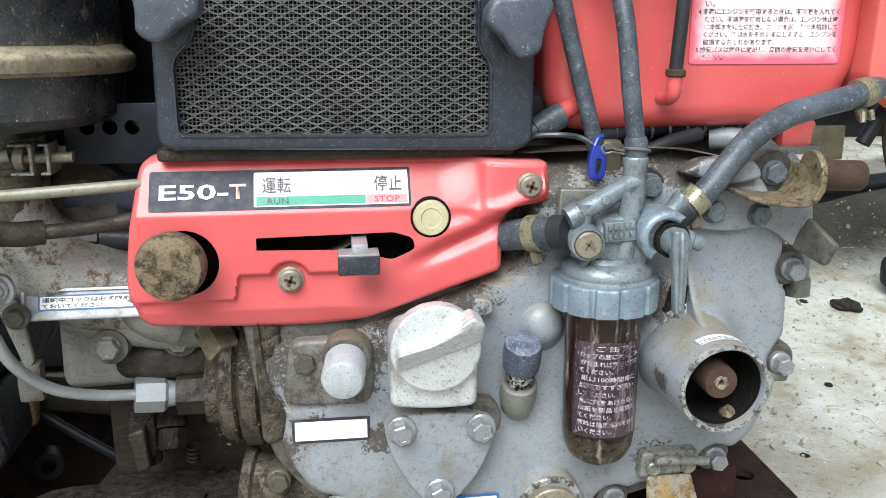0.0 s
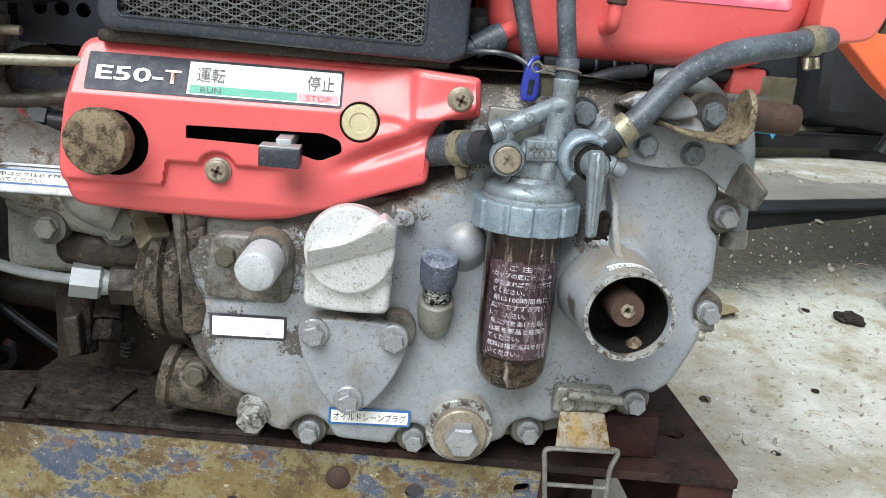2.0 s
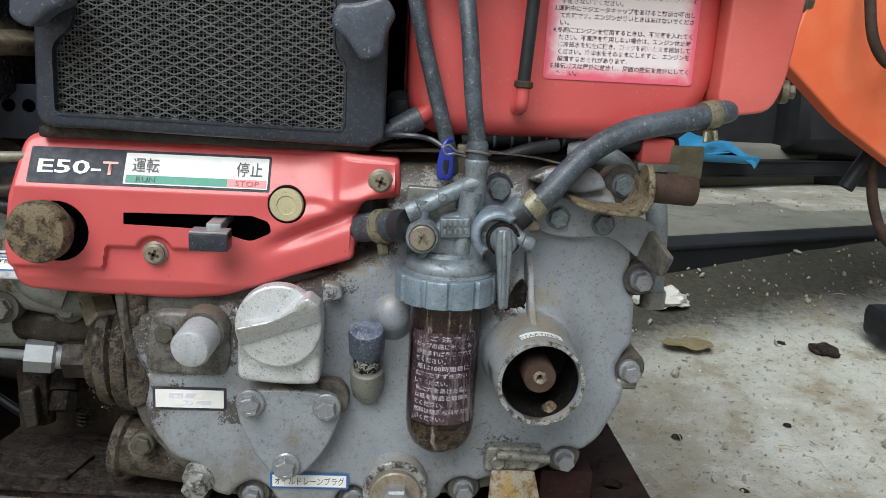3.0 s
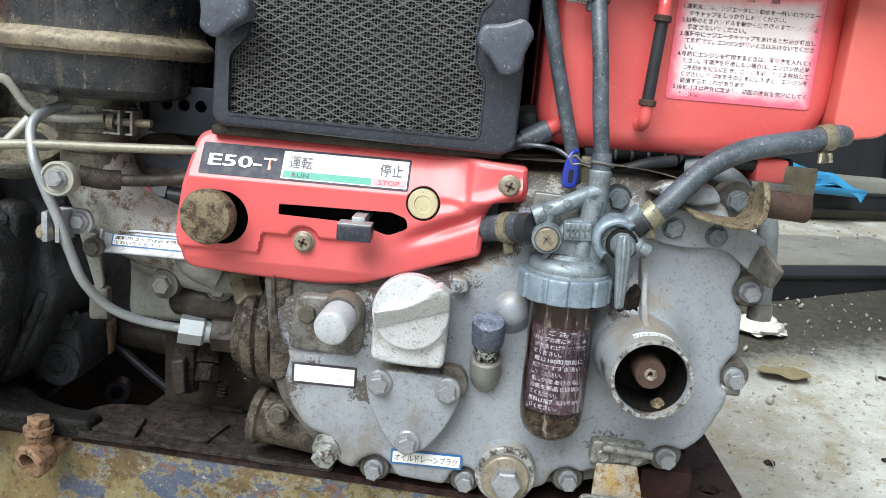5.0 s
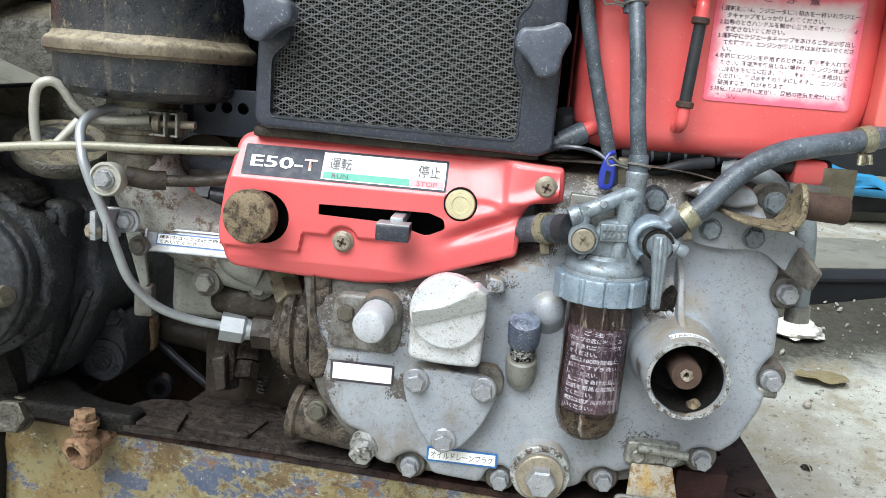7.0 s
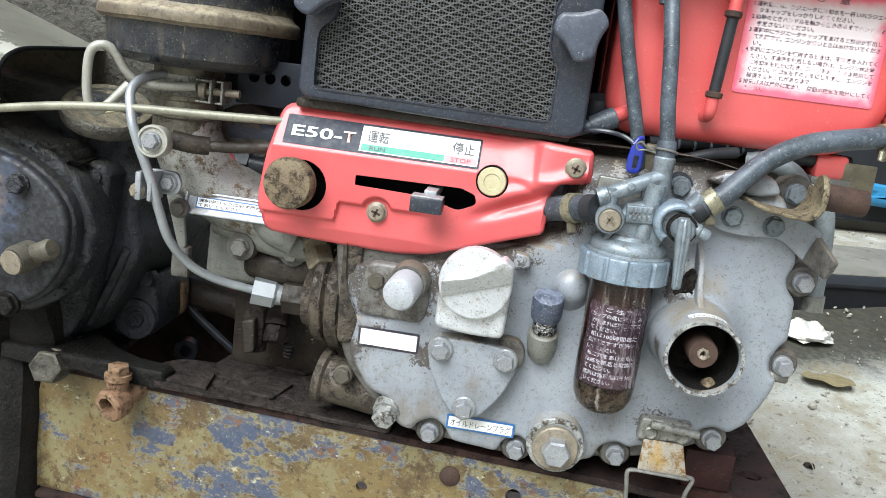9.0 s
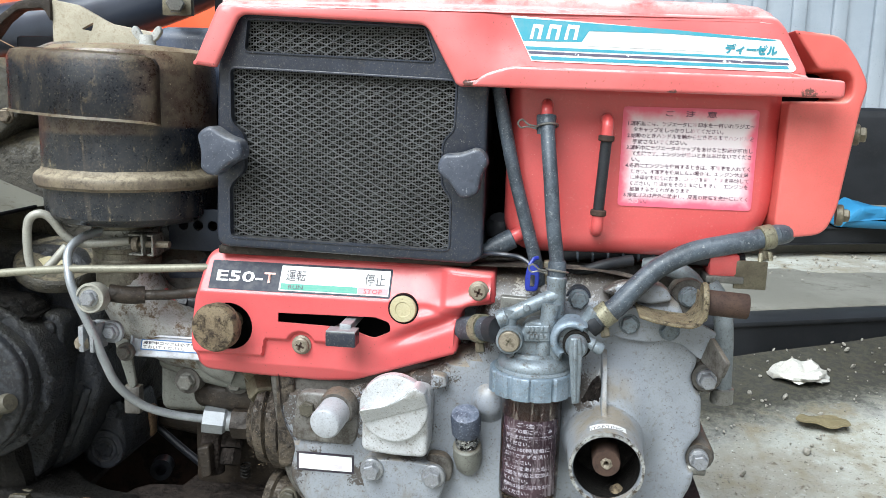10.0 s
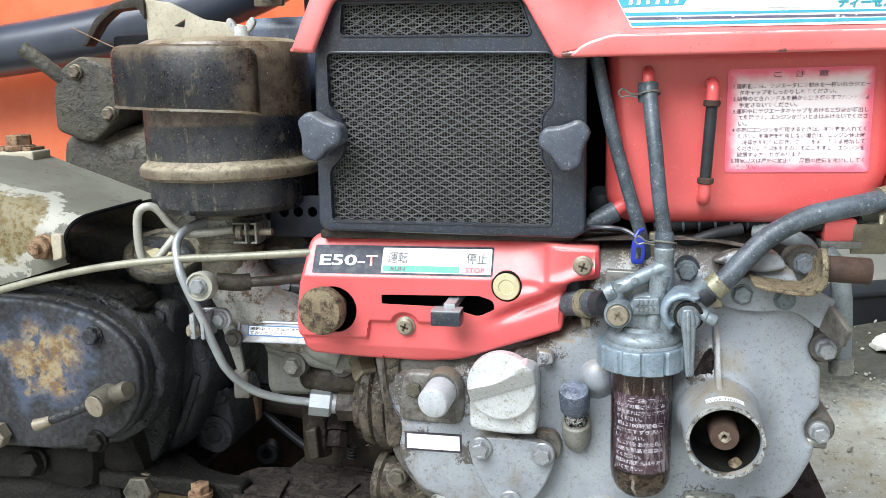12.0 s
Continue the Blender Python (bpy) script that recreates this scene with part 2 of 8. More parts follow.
NECK = worn("grimy_olive_alloy", rgb("605c50"), rgb("76715f"), rgb("3d362b"), 0.5, 0.2, big=30, fine=240, grime_at=(0.48, 0.62), specks=0.64, speck_color=rgb("8c8370"), dust=rgb("7f7768"), dust_amount=0.6, bump=0.5, seed=38, dots=0.14, stain=rgb("5b4a38"))
OLIVE = worn("greasy_olive_casting", rgb("4b473c"), rgb("5b5649"), rgb("322e27"), 0.5, big=40, grime_at=(0.5, 0.68), specks=0.66, speck_color=rgb("7d7664"), bump=0.7, seed=45, depth=0.001)
CAP = worn("scratched_cast_cap", rgb("c6c8ca"), rgb("d2d4d6"), rgb("8a847b"), 0.34, 0.35, mottle=0.25, big=40, grime_at=(0.53, 0.67), specks=0.64, speck_color=rgb("5c564e"), bump=0.4, seed=19, dots=0.2, stain=rgb("827c72"))
HINGE = worn("grimy_plated_sheet", rgb("7f7f78"), rgb("92928a"), rgb("4d473d"), 0.42, 0.35, big=70, fine=260, grime_at=(0.49, 0.62), specks=0.63, speck_color=rgb("3f372c"), bump=0.5, seed=58, dots=0.16)
TONGUE = worn("rust_stained_sheet", rgb("8f887a"), rgb("9d9686"), rgb("765a32"), 0.42, 0.3, big=45, grime_at=(0.49, 0.58), specks=0.63, speck_color=rgb("5b4a33"), bump=0.3, seed=29, stain=rgb("9a7c3c"), dots=0.16)
HEAD_GREY = worn("dusty_head_paint", rgb("73746e"), rgb("82837b"), rgb("443c33"), 0.45, big=22, grime_at=(0.53, 0.68), specks=0.64, speck_color=rgb("2e2822"), dust=rgb("6e6454"), dust_amount=0.8, bump=0.3, seed=10, dots=0.16)
GRIMY_GREY = worn("grimy_grey_paint", rgb("63615d"), rgb("74726d"), rgb("3c342c"), 0.42, big=30, grime_at=(0.45, 0.62), specks=0.64, speck_color=rgb("2e2822"), bump=0.4, seed=12, stain=rgb("51473c"), dots=0.2)


def canister_mat():
    """Blue-black enamel, finely dusted and streaked downwards, browned by rust where the sheet ends."""
    n = Nodes("rusty_black_canister")
    cloud = n.noise(16, 6, 0.66, seed=31)
    patch = n.noise(55, 7, 0.72, seed=32)
    grain = n.noise(420, 3, 0.6, seed=33)
    run = n.noise(95, 6, 0.68, (1, 1, 0.10), seed=34)
    dusting = n.noise(520, 5, 0.75, seed=36)
    c = n.mix(n.ramp(cloud, 0.38, 0.62), rgb("15181e"), rgb("22262d"))
    film = n.math("ADD", n.math("MULTIPLY", cloud, 0.35), n.math("ADD", n.math("MULTIPLY", patch, 0.30), n.math("MULTIPLY", dusting, 0.35)))
    c = n.mix(n.ramp(film, 0.48, 0.66, 0.0, 0.6), c, rgb("524a40"))
    c = n.mix(n.ramp(run, 0.54, 0.70, 0.0, 0.3), c, rgb("655a4b"))
    c = n.mix(n.ramp(n.noise(150, 6, 0.75, (1, 1, 0.4), seed=35), 0.58, 0.68, 0.0, 0.55), c, rgb("86785f"))
    s = n.t.nodes.new("ShaderNodeSeparateXYZ")
    n.t.links.new(n.co, s.inputs[0])
    wob = n.math("MULTIPLY", n.math("SUBTRACT", film, 0.5), 0.10)
    ledge = n.math("ADD", s.outputs["Z"], wob)
    c = n.mix(n.math("MULTIPLY", n.ramp(ledge, 0.530, 0.543, 0.85, 0.0), n.ramp(s.outputs["Z"], 0.5335, 0.5345)), c, rgb("a0947a"))
    # rust creeping in from the shoulder and from the hood's lower edge
    rusty = n.mix(n.ramp(patch, 0.42, 0.6), rgb("5e4331"), rgb("83715a"))
    c = n.mix(n.ramp(ledge, 0.617, 0.634, 0.0, 0.65), c, rusty)
    foot = n.math("MULTIPLY", n.ramp(ledge, 0.574, 0.586, 0.5, 0.0), n.ramp(s.outputs["Y"], 0.470, 0.478, 1.0, 0.0))
    c = n.mix(n.math("MULTIPLY", foot, n.ramp(s.outputs["Z"], 0.566, 0.570)), c, rusty)
    side = n.math("ADD", s.outputs["X"], wob)
    c = n.mix(n.math("MULTIPLY", n.ramp(side, -0.160, -0.138, 0.0, 0.5), n.ramp(s.outputs["Z"], 0.572, 0.576)), c, rusty)
    c = n.mix(n.ramp(n.up(), 0.2, 0.8, 0.0, 0.9), c, n.mix(n.ramp(patch, 0.4, 0.6), rgb("7d6b53"), rgb("a09378")))
    c = n.mix(n.ramp(n.flecks(300, 3), 0.12, 0.2, 0.8, 0.0), c, rgb("b3a88e"))
    c = n.mix(n.ramp(n.noise(640, 3, 0.7, seed=41), 0.62, 0.68, 0.0, 0.7), c, rgb("8d846f"))
    n.bump(n.math("ADD", grain, n.math("MULTIPLY", patch, 0.8)), 0.3, 0.0006)
    return n.done(c, n.ramp(film, 0.44, 0.62, 0.25, 0.6), 0.0, Specular_IOR_Level=0.6)


AC_BLACK = canister_mat()
DUSTY_RIM = worn("dusty_rim", rgb("5a4f42"), rgb("736754"), rgb("332d27"), 0.6, big=34, dust=rgb("a99d84"), dust_amount=1.0, grime_at=(0.48, 0.68), specks=0.68, speck_color=rgb("94886f"), bump=0.4, seed=33, dots=0.08)
OILY = worn("oily_black_housing", rgb("1e2024"), rgb("2c2f37"), rgb("141313"), 0.45, big=16, fine=300, grime_at=(0.50, 0.62), specks=0.60,
            speck_color=rgb("57554f"), dust=rgb("3a3831"), dust_amount=0.8, bump=1.0, seed=36, shine=0.4, dots=0.13, depth=0.0016)
SLUDGE = worn("oil_sludge", rgb("121110"), rgb("1c1a18"), rgb("0a0909"), 0.6, big=40, fine=300, bump=1.0, specks=0.60, speck_color=rgb("403c35"), seed=39, shine=0.15, depth=0.0018, dots=0.14)
RUST = worn("brown_rust", rgb("3c2e29"), rgb("4b3a31"), rgb("241c19"), 0.75, big=40, bump=0.5, seed=42, shine=0.25)
PUMP = worn("grimy_brown_casting", rgb("2d2721"), rgb("3d352d"), rgb("1f1a16"), 0.5, big=34, grime_at=(0.46, 0.7), specks=0.68, speck_color=rgb("6b6359"), bump=0.7, seed=43, shine=0.3, depth=0.0012)
LEAKY = worn("oil_soaked_brown_casting", rgb("3d352c"), rgb("51483c"), rgb("241e19"), 0.45, big=40, fine=240, grime_at=(0.47, 0.60), specks=0.62, speck_color=rgb("85796a"), bump=1.0, seed=46, shine=0.4, depth=0.0014, dots=0.18)
ORANGE_RUST = worn("orange_rust_fitting", rgb("7a5b43"), rgb("907458"), rgb("40301f"), 0.75, big=50, grime_at=(0.48, 0.62), bump=0.8, seed=44, depth=0.0012)
PLATE = worn("dark_rusted_plate", rgb("2a201d"), rgb("392620"), rgb("141111"), 0.7, big=14, fine=120, grime_at=(0.46, 0.62), specks=0.68,
             speck_color=rgb("4c4038"), bump=0.8, seed=46, shine=0.2, depth=0.0015)
RED_RUST = worn("red_rust_plate", rgb("2c1b19"), rgb("40241f"), rgb("1a1414"), 0.72, big=16, fine=120, specks=0.68, speck_color=rgb("5c483e"), bump=0.6, seed=48, shine=0.2)
RUBBER = worn("weathered_rubber", rgb("30373e"), rgb("49525b"), rgb("6f757a"), 0.46, big=40, grime_at=(0.56, 0.72), specks=0.68,
              speck_color=rgb("a8aaa6"), bump=0.3, seed=51, stain=rgb("2b3036"), dots=0.12)
BLACK_RUBBER = worn("black_rubber", rgb("1d1f22"), rgb("2a2c30"), rgb("3a3a38"), 0.5, big=30, bump=0.15, seed=53, shine=0.3)
SHINY_HOSE = worn("blue_black_hose", rgb("2b303c"), rgb("363c49"), rgb("454850"), 0.28, big=10, mottle=0.12, bump=0.05, seed=54, shine=0.7)
BLUE_PLASTIC = worn("blue_plastic", rgb("1e2c7a"), rgb("2838a0"), rgb("141c48"), 0.35, mottle=0.12, bump=0.05, seed=55)
BROWN_WIRE = worn("grimy_yellow_rod", rgb("827f70"), rgb("949180"), rgb("5a5548"), 0.5, 0.3, big=40, bump=0.2, seed=57)
KNOB = worn("muddy_brown_knob", rgb("62533f"), rgb("76674f"), rgb("362c22"), 0.75, big=45, fine=220, grime_at=(0.47, 0.60), specks=0.62, speck_color=rgb("2b231c"), bump=1.0, seed=59, depth=0.0012, dots=0.2)
CREAM = worn("aged_cream_plastic", rgb("b5ab88"), rgb("c0b694"), rgb("8a7c5c"), 0.45, big=60, mottle=0.12, bump=0.05, seed=61)
GREEN_PLASTIC = worn("grey_corroded_tube", rgb("6c7376"), rgb("7d8486"), rgb("4a4840"), 0.5, 0.1, big=50, bump=0.3, seed=63)


def fender_mat():
    """Grey-cream fender paint, flaked to white primer and rust-yellow metal near its edge."""
    n = Nodes("peeling_cream_fender")
    a = n.noise(9, 7, 0.65, seed=5)
    g = n.noise(120, 4, 0.6, seed=6)
    s = n.t.nodes.new("ShaderNodeSeparateXYZ")
    n.t.links.new(n.co, s.inputs[0])
    low = n.math("ADD", s.outputs["Z"], n.math("MULTIPLY", n.math("SUBTRACT", a, 0.5), 0.10))
    c = n.mix(n.ramp(a, 0.4, 0.62), rgb("8f8d80"), rgb("a19f92"))
    v = n.t.nodes.new("ShaderNodeVectorMath")
    v.operation = "DISTANCE"
    n.t.links.new(n.co, v.inputs[0])
    v.inputs[1].default_value = (-0.400, 0.47, 0.485)
    far = n.math("ADD", v.outputs["Value"], n.math("MULTIPLY", n.math("SUBTRACT", a, 0.5), 0.16))
    c = n.mix(n.ramp(far, 0.050, 0.0525, 1.0, 0.0), c, rgb("d6d4c8"))
    spot = n.t.nodes.new("ShaderNodeVectorMath")
    spot.operation = "DISTANCE"
    n.t.links.new(n.co, spot.inputs[0])
    spot.inputs[1].default_value = (-0.330, 0.478, 0.4905)
    c = n.mix(n.ramp(n.math("ADD", spot.outputs["Value"], n.math("MULTIPLY", n.math("SUBTRACT", n.noise(60, 6, 0.7, seed=9), 0.5), 0.05)), 0.010, 0.012, 1.0, 0.0), c, rgb("d6d4c8"))
    bare = n.mix(n.ramp(n.noise(150, 5, 0.75, seed=11), 0.45, 0.6), rgb("a89c7c"), rgb("8a7648"))
    c = n.mix(n.ramp(far, 0.034, 0.040, 1.0, 0.0), c, bare)
    c = n.mix(n.ramp(g, 0.58, 0.7, 0.0, 0.6), c, rgb("6a5f48"))
    n.bump(n.math("ADD", g, low), 0.25, 0.001)
    return n.done(c, 0.6)


CREAM_PAINT = fender_mat()
TAN = worn("tan_bracket", rgb("a29a86"), rgb("b0a894"), rgb("7c6a50"), 0.6, big=30, bump=0.25, seed=68)
CONCRETE = worn("grey_concrete_beam", rgb("6f6e65"), rgb("7f7e75"), rgb("545147"), 0.85, big=5, fine=60, grime_at=(0.52, 0.7), specks=0.7, mottle=0.12, bump=0.4, seed=70)
# near-black: the shade of deep gaps put into colour; also small dark parts
DARK = worn("dark_parts_and_gap_shade", rgb("0f0f11"), rgb("17171a"), rgb("0a0a0a"), 0.6, big=20, bump=0.3, seed=72, shine=0.08)
CYAN = worn("teal_tarpaulin", rgb("2877a2"), rgb("3087b2"), rgb("225f80"), 0.5, big=6, mottle=0.12, bump=0.1, seed=74)
SHEET = worn("galvanised_sheet", rgb("98a2ab"), rgb("a8b0b8"), rgb("7c8186"), 0.5, 0.2, big=2, fine=30, grime_at=(0.58, 0.76), mottle=0.12, bump=0.1, seed=76)
GREASY_IRON = worn("greasy_black_iron", rgb("1b1d22"), rgb("26282e"), rgb("100f10"), 0.4, big=30, grime_at=(0.5, 0.66), bump=0.4, seed=73, shine=0.4)
CORE = worn("dusty_radiator_core", rgb("161514"), rgb("1f1e1b"), rgb("0f0e0d"), 0.8, big=40, fine=600, bump=0.4, seed=78, shine=0.1)
MESH_GREY = worn("dusty_wire_mesh", rgb("5c5d5b"), rgb("6a6b68"), rgb("42403b"), 0.6, 0.2, big=30, bump=0.1, seed=80)
STRAND = worn("dusty_metal_strands", rgb("545556"), rgb("646566"), rgb("3c3b39"), 0.55, 0.2, big=30, bump=0.1, seed=81)
CRUST = worn("flaky_rust_crust", rgb("2f2925"), rgb("3b332e"), rgb("1c1816"), 0.7, big=40, grime_at=(0.47, 0.66), bump=1.0, seed=47, shine=0.2, depth=0.003)
KNOB_GREY = worn("scuffed_grey_plastic", rgb("3f444f"), rgb("4d525d"), rgb("2c2f36"), 0.42, big=40, specks=0.66, speck_color=rgb("a8aaae"), dust=rgb("8a8880"), dust_amount=0.5, bump=0.2, seed=84, dots=0.2)
BLACK_BEAM = worn("black_rail", rgb("15171a"), rgb("202225"), rgb("343433"), 0.5, big=6, mottle=0.12, bump=0.1, seed=82, shine=0.25)


def flat(name, color, rough=0.45, blot=0.0, blot_color=(0.5, 0.5, 0.5, 1)):
    """Printed ink or film with slight mottling and, if asked, worn-away blotches."""
    n = Nodes(name)
    g = n.noise(140, 4, 0.6)
    c = n.mix(n.ramp(g, 0.4, 0.7, 0.0, 0.12), color, (0.35, 0.32, 0.28, 1))
    if blot:
        c = n.mix(n.ramp(n.noise(70, 5, 0.7), 1 - blot, 1.02 - blot), c, blot_color)
    return n.done(c, rough)


WHITE = flat("white_decal", rgb("e6e6e2"))
NAVY = flat("navy_decal", rgb("151c2e"), 0.6)
TEAL_INK = flat("green_decal_ink", rgb("1d8a72"))
PINK_INK = flat("pink_decal_ink", rgb("d98488"))
BLACK_INK = flat("black_ink", rgb("2a2430"))
LABEL_INK = flat("faded_plum_ink", rgb("5d404e"), 0.45, 0.46, rgb("d9bcc2"))
RED_INK = flat("red_ink", rgb("b03440"))
FAINT_INK = flat("lavender_ink", rgb("d4ccdc"), 0.45, 0.5, rgb("e6e6e2"))
FADED_RED_INK = flat("faded_red_ink", rgb("e0a89c"))
BLUE_INK = flat("blue_ink", rgb("1f5f9a"))
HOOD_TEAL = flat("faded_teal_ink", rgb("2c8fa0"), 0.4, 0.3, rgb("e8efee"))
HOOD_WHITE = flat("faded_white_decal", rgb("eef0ee"), 0.4)
DECAL_TEAL = flat("teal_ink", rgb("23808f"), 0.4)
GREY_INK = flat("faded_dark_ink", rgb("4c4a60"), 0.4, 0.36, rgb("e8efee"))
PALE_INK = flat("pale_label_ink", rgb("b9b2bc"), 0.5, 0.44, rgb("5a4c54"))


def film_mat():
    """Dark plum film rubbed pale in upright streaks and specks."""
    n = Nodes("rubbed_plum_film")
    run = n.noise(150, 6, 0.72, (1, 1, 0.16), seed=8)
    c = n.mix(n.ramp(n.noise(60, 4, 0.6), 0.4, 0.65), rgb("33262c"), rgb("46343a"))
    c = n.mix(n.ramp(run, 0.52, 0.66, 0.0, 0.8), c, rgb("8b8085"))
    c = n.mix(n.ramp(n.noise(420, 5, 0.75, seed=4), 0.58, 0.66, 0.0, 0.7), c, rgb("a39a9e"))
    c = n.mix(n.ramp(n.noise(300, 5, 0.75, seed=9), 0.58, 0.64, 0.0, 0.8), c, rgb("21191d"))
    return n.done(c, n.ramp(run, 0.5, 0.66, 0.25, 0.6))


FILM = film_mat()


def faded_label():
    """White label whose edges have faded to pink, with red blotches."""
    n = Nodes("pink_edged_label")
    s = n.t.nodes.new("ShaderNodeSeparateXYZ")
    n.t.links.new(n.co, s.inputs[0])
    dx = n.math("ABSOLUTE", n.math("SUBTRACT", s.outputs["X"], LABEL_C[0]), 0.0)
    dz = n.math("ABSOLUTE", n.math("SUBTRACT", s.outputs["Z"], LABEL_C[1]), 0.0)
    edge = n.math("MAXIMUM", n.math("SUBTRACT", dx, 0.0475), n.math("SUBTRACT", dz, 0.0355))
    wob = n.math("MULTIPLY", n.math("SUBTRACT", n.noise(60, 4), 0.5), 0.012)
    f = n.ramp(n.math("ADD", edge, wob), -0.011, 0.0)
    c = n.mix(f, rgb("ece2e2"), rgb("e8667c"))
    c = n.mix(n.ramp(n.noise(55, 5, 0.7), 0.69, 0.72), c, rgb("c02c3c"))
    return n.done(c, 0.4)


LABEL_C = (0.2585, 0.564)
PINK_LABEL = faded_label()


def glass_mat():
    n = Nodes("grimy_filter_glass")
    g = n.noise(90, 5, 0.7)
    run = n.noise(130, 6, 0.7, (1, 1, 0.10), seed=3)
    c = n.mix(n.ramp(g, 0.45, 0.7), rgb("c8b4a6"), rgb("8c7468"))
    film = n.math("MAXIMUM", n.ramp(run, 0.56, 0.68, 0.0, 0.75), n.ramp(n.noise(260, 5, 0.7, seed=5), 0.60, 0.68, 0.0, 0.8))
    c = n.mix(film, c, rgb("8a8480"))
    return n.done(c, n.ramp(g, 0.4, 0.7, 0.06, 0.25), 0.0, Transmission_Weight=n.math("SUBTRACT", 1.0, film), IOR=1.45)


GLASS = glass_mat()
SEDIMENT = worn("brown_fuel_sediment", rgb("3a2322"), rgb("4c2e28"), rgb("1e1615"), 0.5, big=60, bump=0.0, seed=86, tooth=0)


def channel_mat():
    """Blue paint flaking off a rusty channel."""
    n = Nodes("flaking_blue_paint")
    a = n.noise(9, 9, 0.72, seed=3)
    b = n.noise(30, 9, 0.78, seed=7)
    d = n.noise(170, 4, 0.6, seed=9)
    w = n.noise(24, 8, 0.75, (0.5, 1, 1), seed=15)
    e = n.noise(48, 9, 0.78, (0.8, 1, 1), seed=21)
    f = n.noise(85, 8, 0.75, (0.7, 1, 1.3), seed=25)
    c = n.mix(n.ramp(a, 0.42, 0.56), rgb("6b5a38"), rgb("493925"))
    c = n.mix(n.ramp(b, 0.50, 0.57), c, rgb("736a4a"))
    both = n.math("ADD", n.math("MULTIPLY", a, 0.40), n.math("ADD", n.math("MULTIPLY", w, 0.40), n.math("MULTIPLY", e, 0.20)))
    c = n.mix(n.ramp(both, 0.500, 0.512, 0.0, 0.7), c, rgb("847e68"))
    c = n.mix(n.ramp(both, 0.512, 0.524, 0.0, 0.95), c, n.mix(n.ramp(e, 0.42, 0.6), rgb("343f57"), rgb("474f60")))
    c = n.mix(n.ramp(e, 0.590, 0.615, 0.0, 0.85), c, n.mix(n.ramp(f, 0.4, 0.6), rgb("77502a"), rgb("543521")))
    c = n.mix(n.ramp(f, 0.620, 0.635, 0.0, 0.85), c, rgb("aba690"))
    c = n.mix(n.ramp(n.noise(22, 8, 0.8, seed=29), 0.60, 0.63, 0.0, 0.9), c, rgb("2a221d"))
    c = n.mix(n.ramp(d, 0.56, 0.66, 0.0, 0.7), c, rgb("33281f"))
    c = n.mix(n.ramp(n.noise(420, 4, 0.7, seed=31), 0.58, 0.66, 0.0, 0.6), c, rgb("8a8068"))
    b = n.math("ADD", both, n.math("MULTIPLY", e, 0.5))
    n.bump(n.math("ADD", b, n.math("MULTIPLY", d, 0.4)), 0.6, 0.0012)
    return n.done(c, n.ramp(b, 0.4, 0.6, 0.75, 0.5))


CHANNEL = channel_mat()


def gear_cover_mat():
    """Oily black cover with worn blue paint and an orange rust patch."""
    n = Nodes("oily_cover_with_rust_patch")
    a = n.noise(16, 6, 0.7, seed=2)
    g = n.noise(190, 4, 0.6, seed=4)
    c = n.mix(n.ramp(g, 0.4, 0.6), rgb("2b2d31"), rgb("1c1c1e"))
    c = n.mix(n.ramp(n.noise(520, 4, 0.7, seed=12), 0.58, 0.66, 0.0, 0.7), c, rgb("4a4842"))
    paint = n.ramp(a, 0.50, 0.6)
    s = n.t.nodes.new("ShaderNodeVectorMath")
    s.operation = "DISTANCE"
    n.t.links.new(n.co, s.inputs[0])
    s.inputs[1].default_value = (-0.365, 0.47, 0.37)
    near = n.ramp(n.math("ADD", s.outputs["Value"], n.math("MULTIPLY", n.math("SUBTRACT", a, 0.5), 0.12)), 0.02, 0.045, 1.0, 0.0)
    round_it = n.ramp(n.math("ADD", s.outputs["Value"], n.math("MULTIPLY", n.math("SUBTRACT", a, 0.5), 0.14)), 0.034, 0.058, 0.95, 0.0)
    c = n.mix(n.math("MULTIPLY", round_it, n.ramp(n.noise(120, 5, 0.7, seed=14), 0.34, 0.5)), c, rgb("3e4658"))
    flake = n.mix(n.ramp(n.noise(90, 6, 0.75, seed=8), 0.42, 0.58), rgb("6b5236"), rgb("8a7c62"))
    flake = n.mix(n.ramp(n.noise(170, 5, 0.75, seed=16), 0.56, 0.64), flake, rgb("8e6c34"))
    c = n.mix(n.math("MULTIPLY", near, n.ramp(n.noise(45, 6, 0.7, seed=6), 0.4, 0.5)), c, flake)
    n.bump(n.math("ADD", g, a), 0.7, 0.001)
    return n.done(c, n.ramp(g, 0.35, 0.65, 0.45, 0.75))


GEAR_COVER = gear_cover_mat()


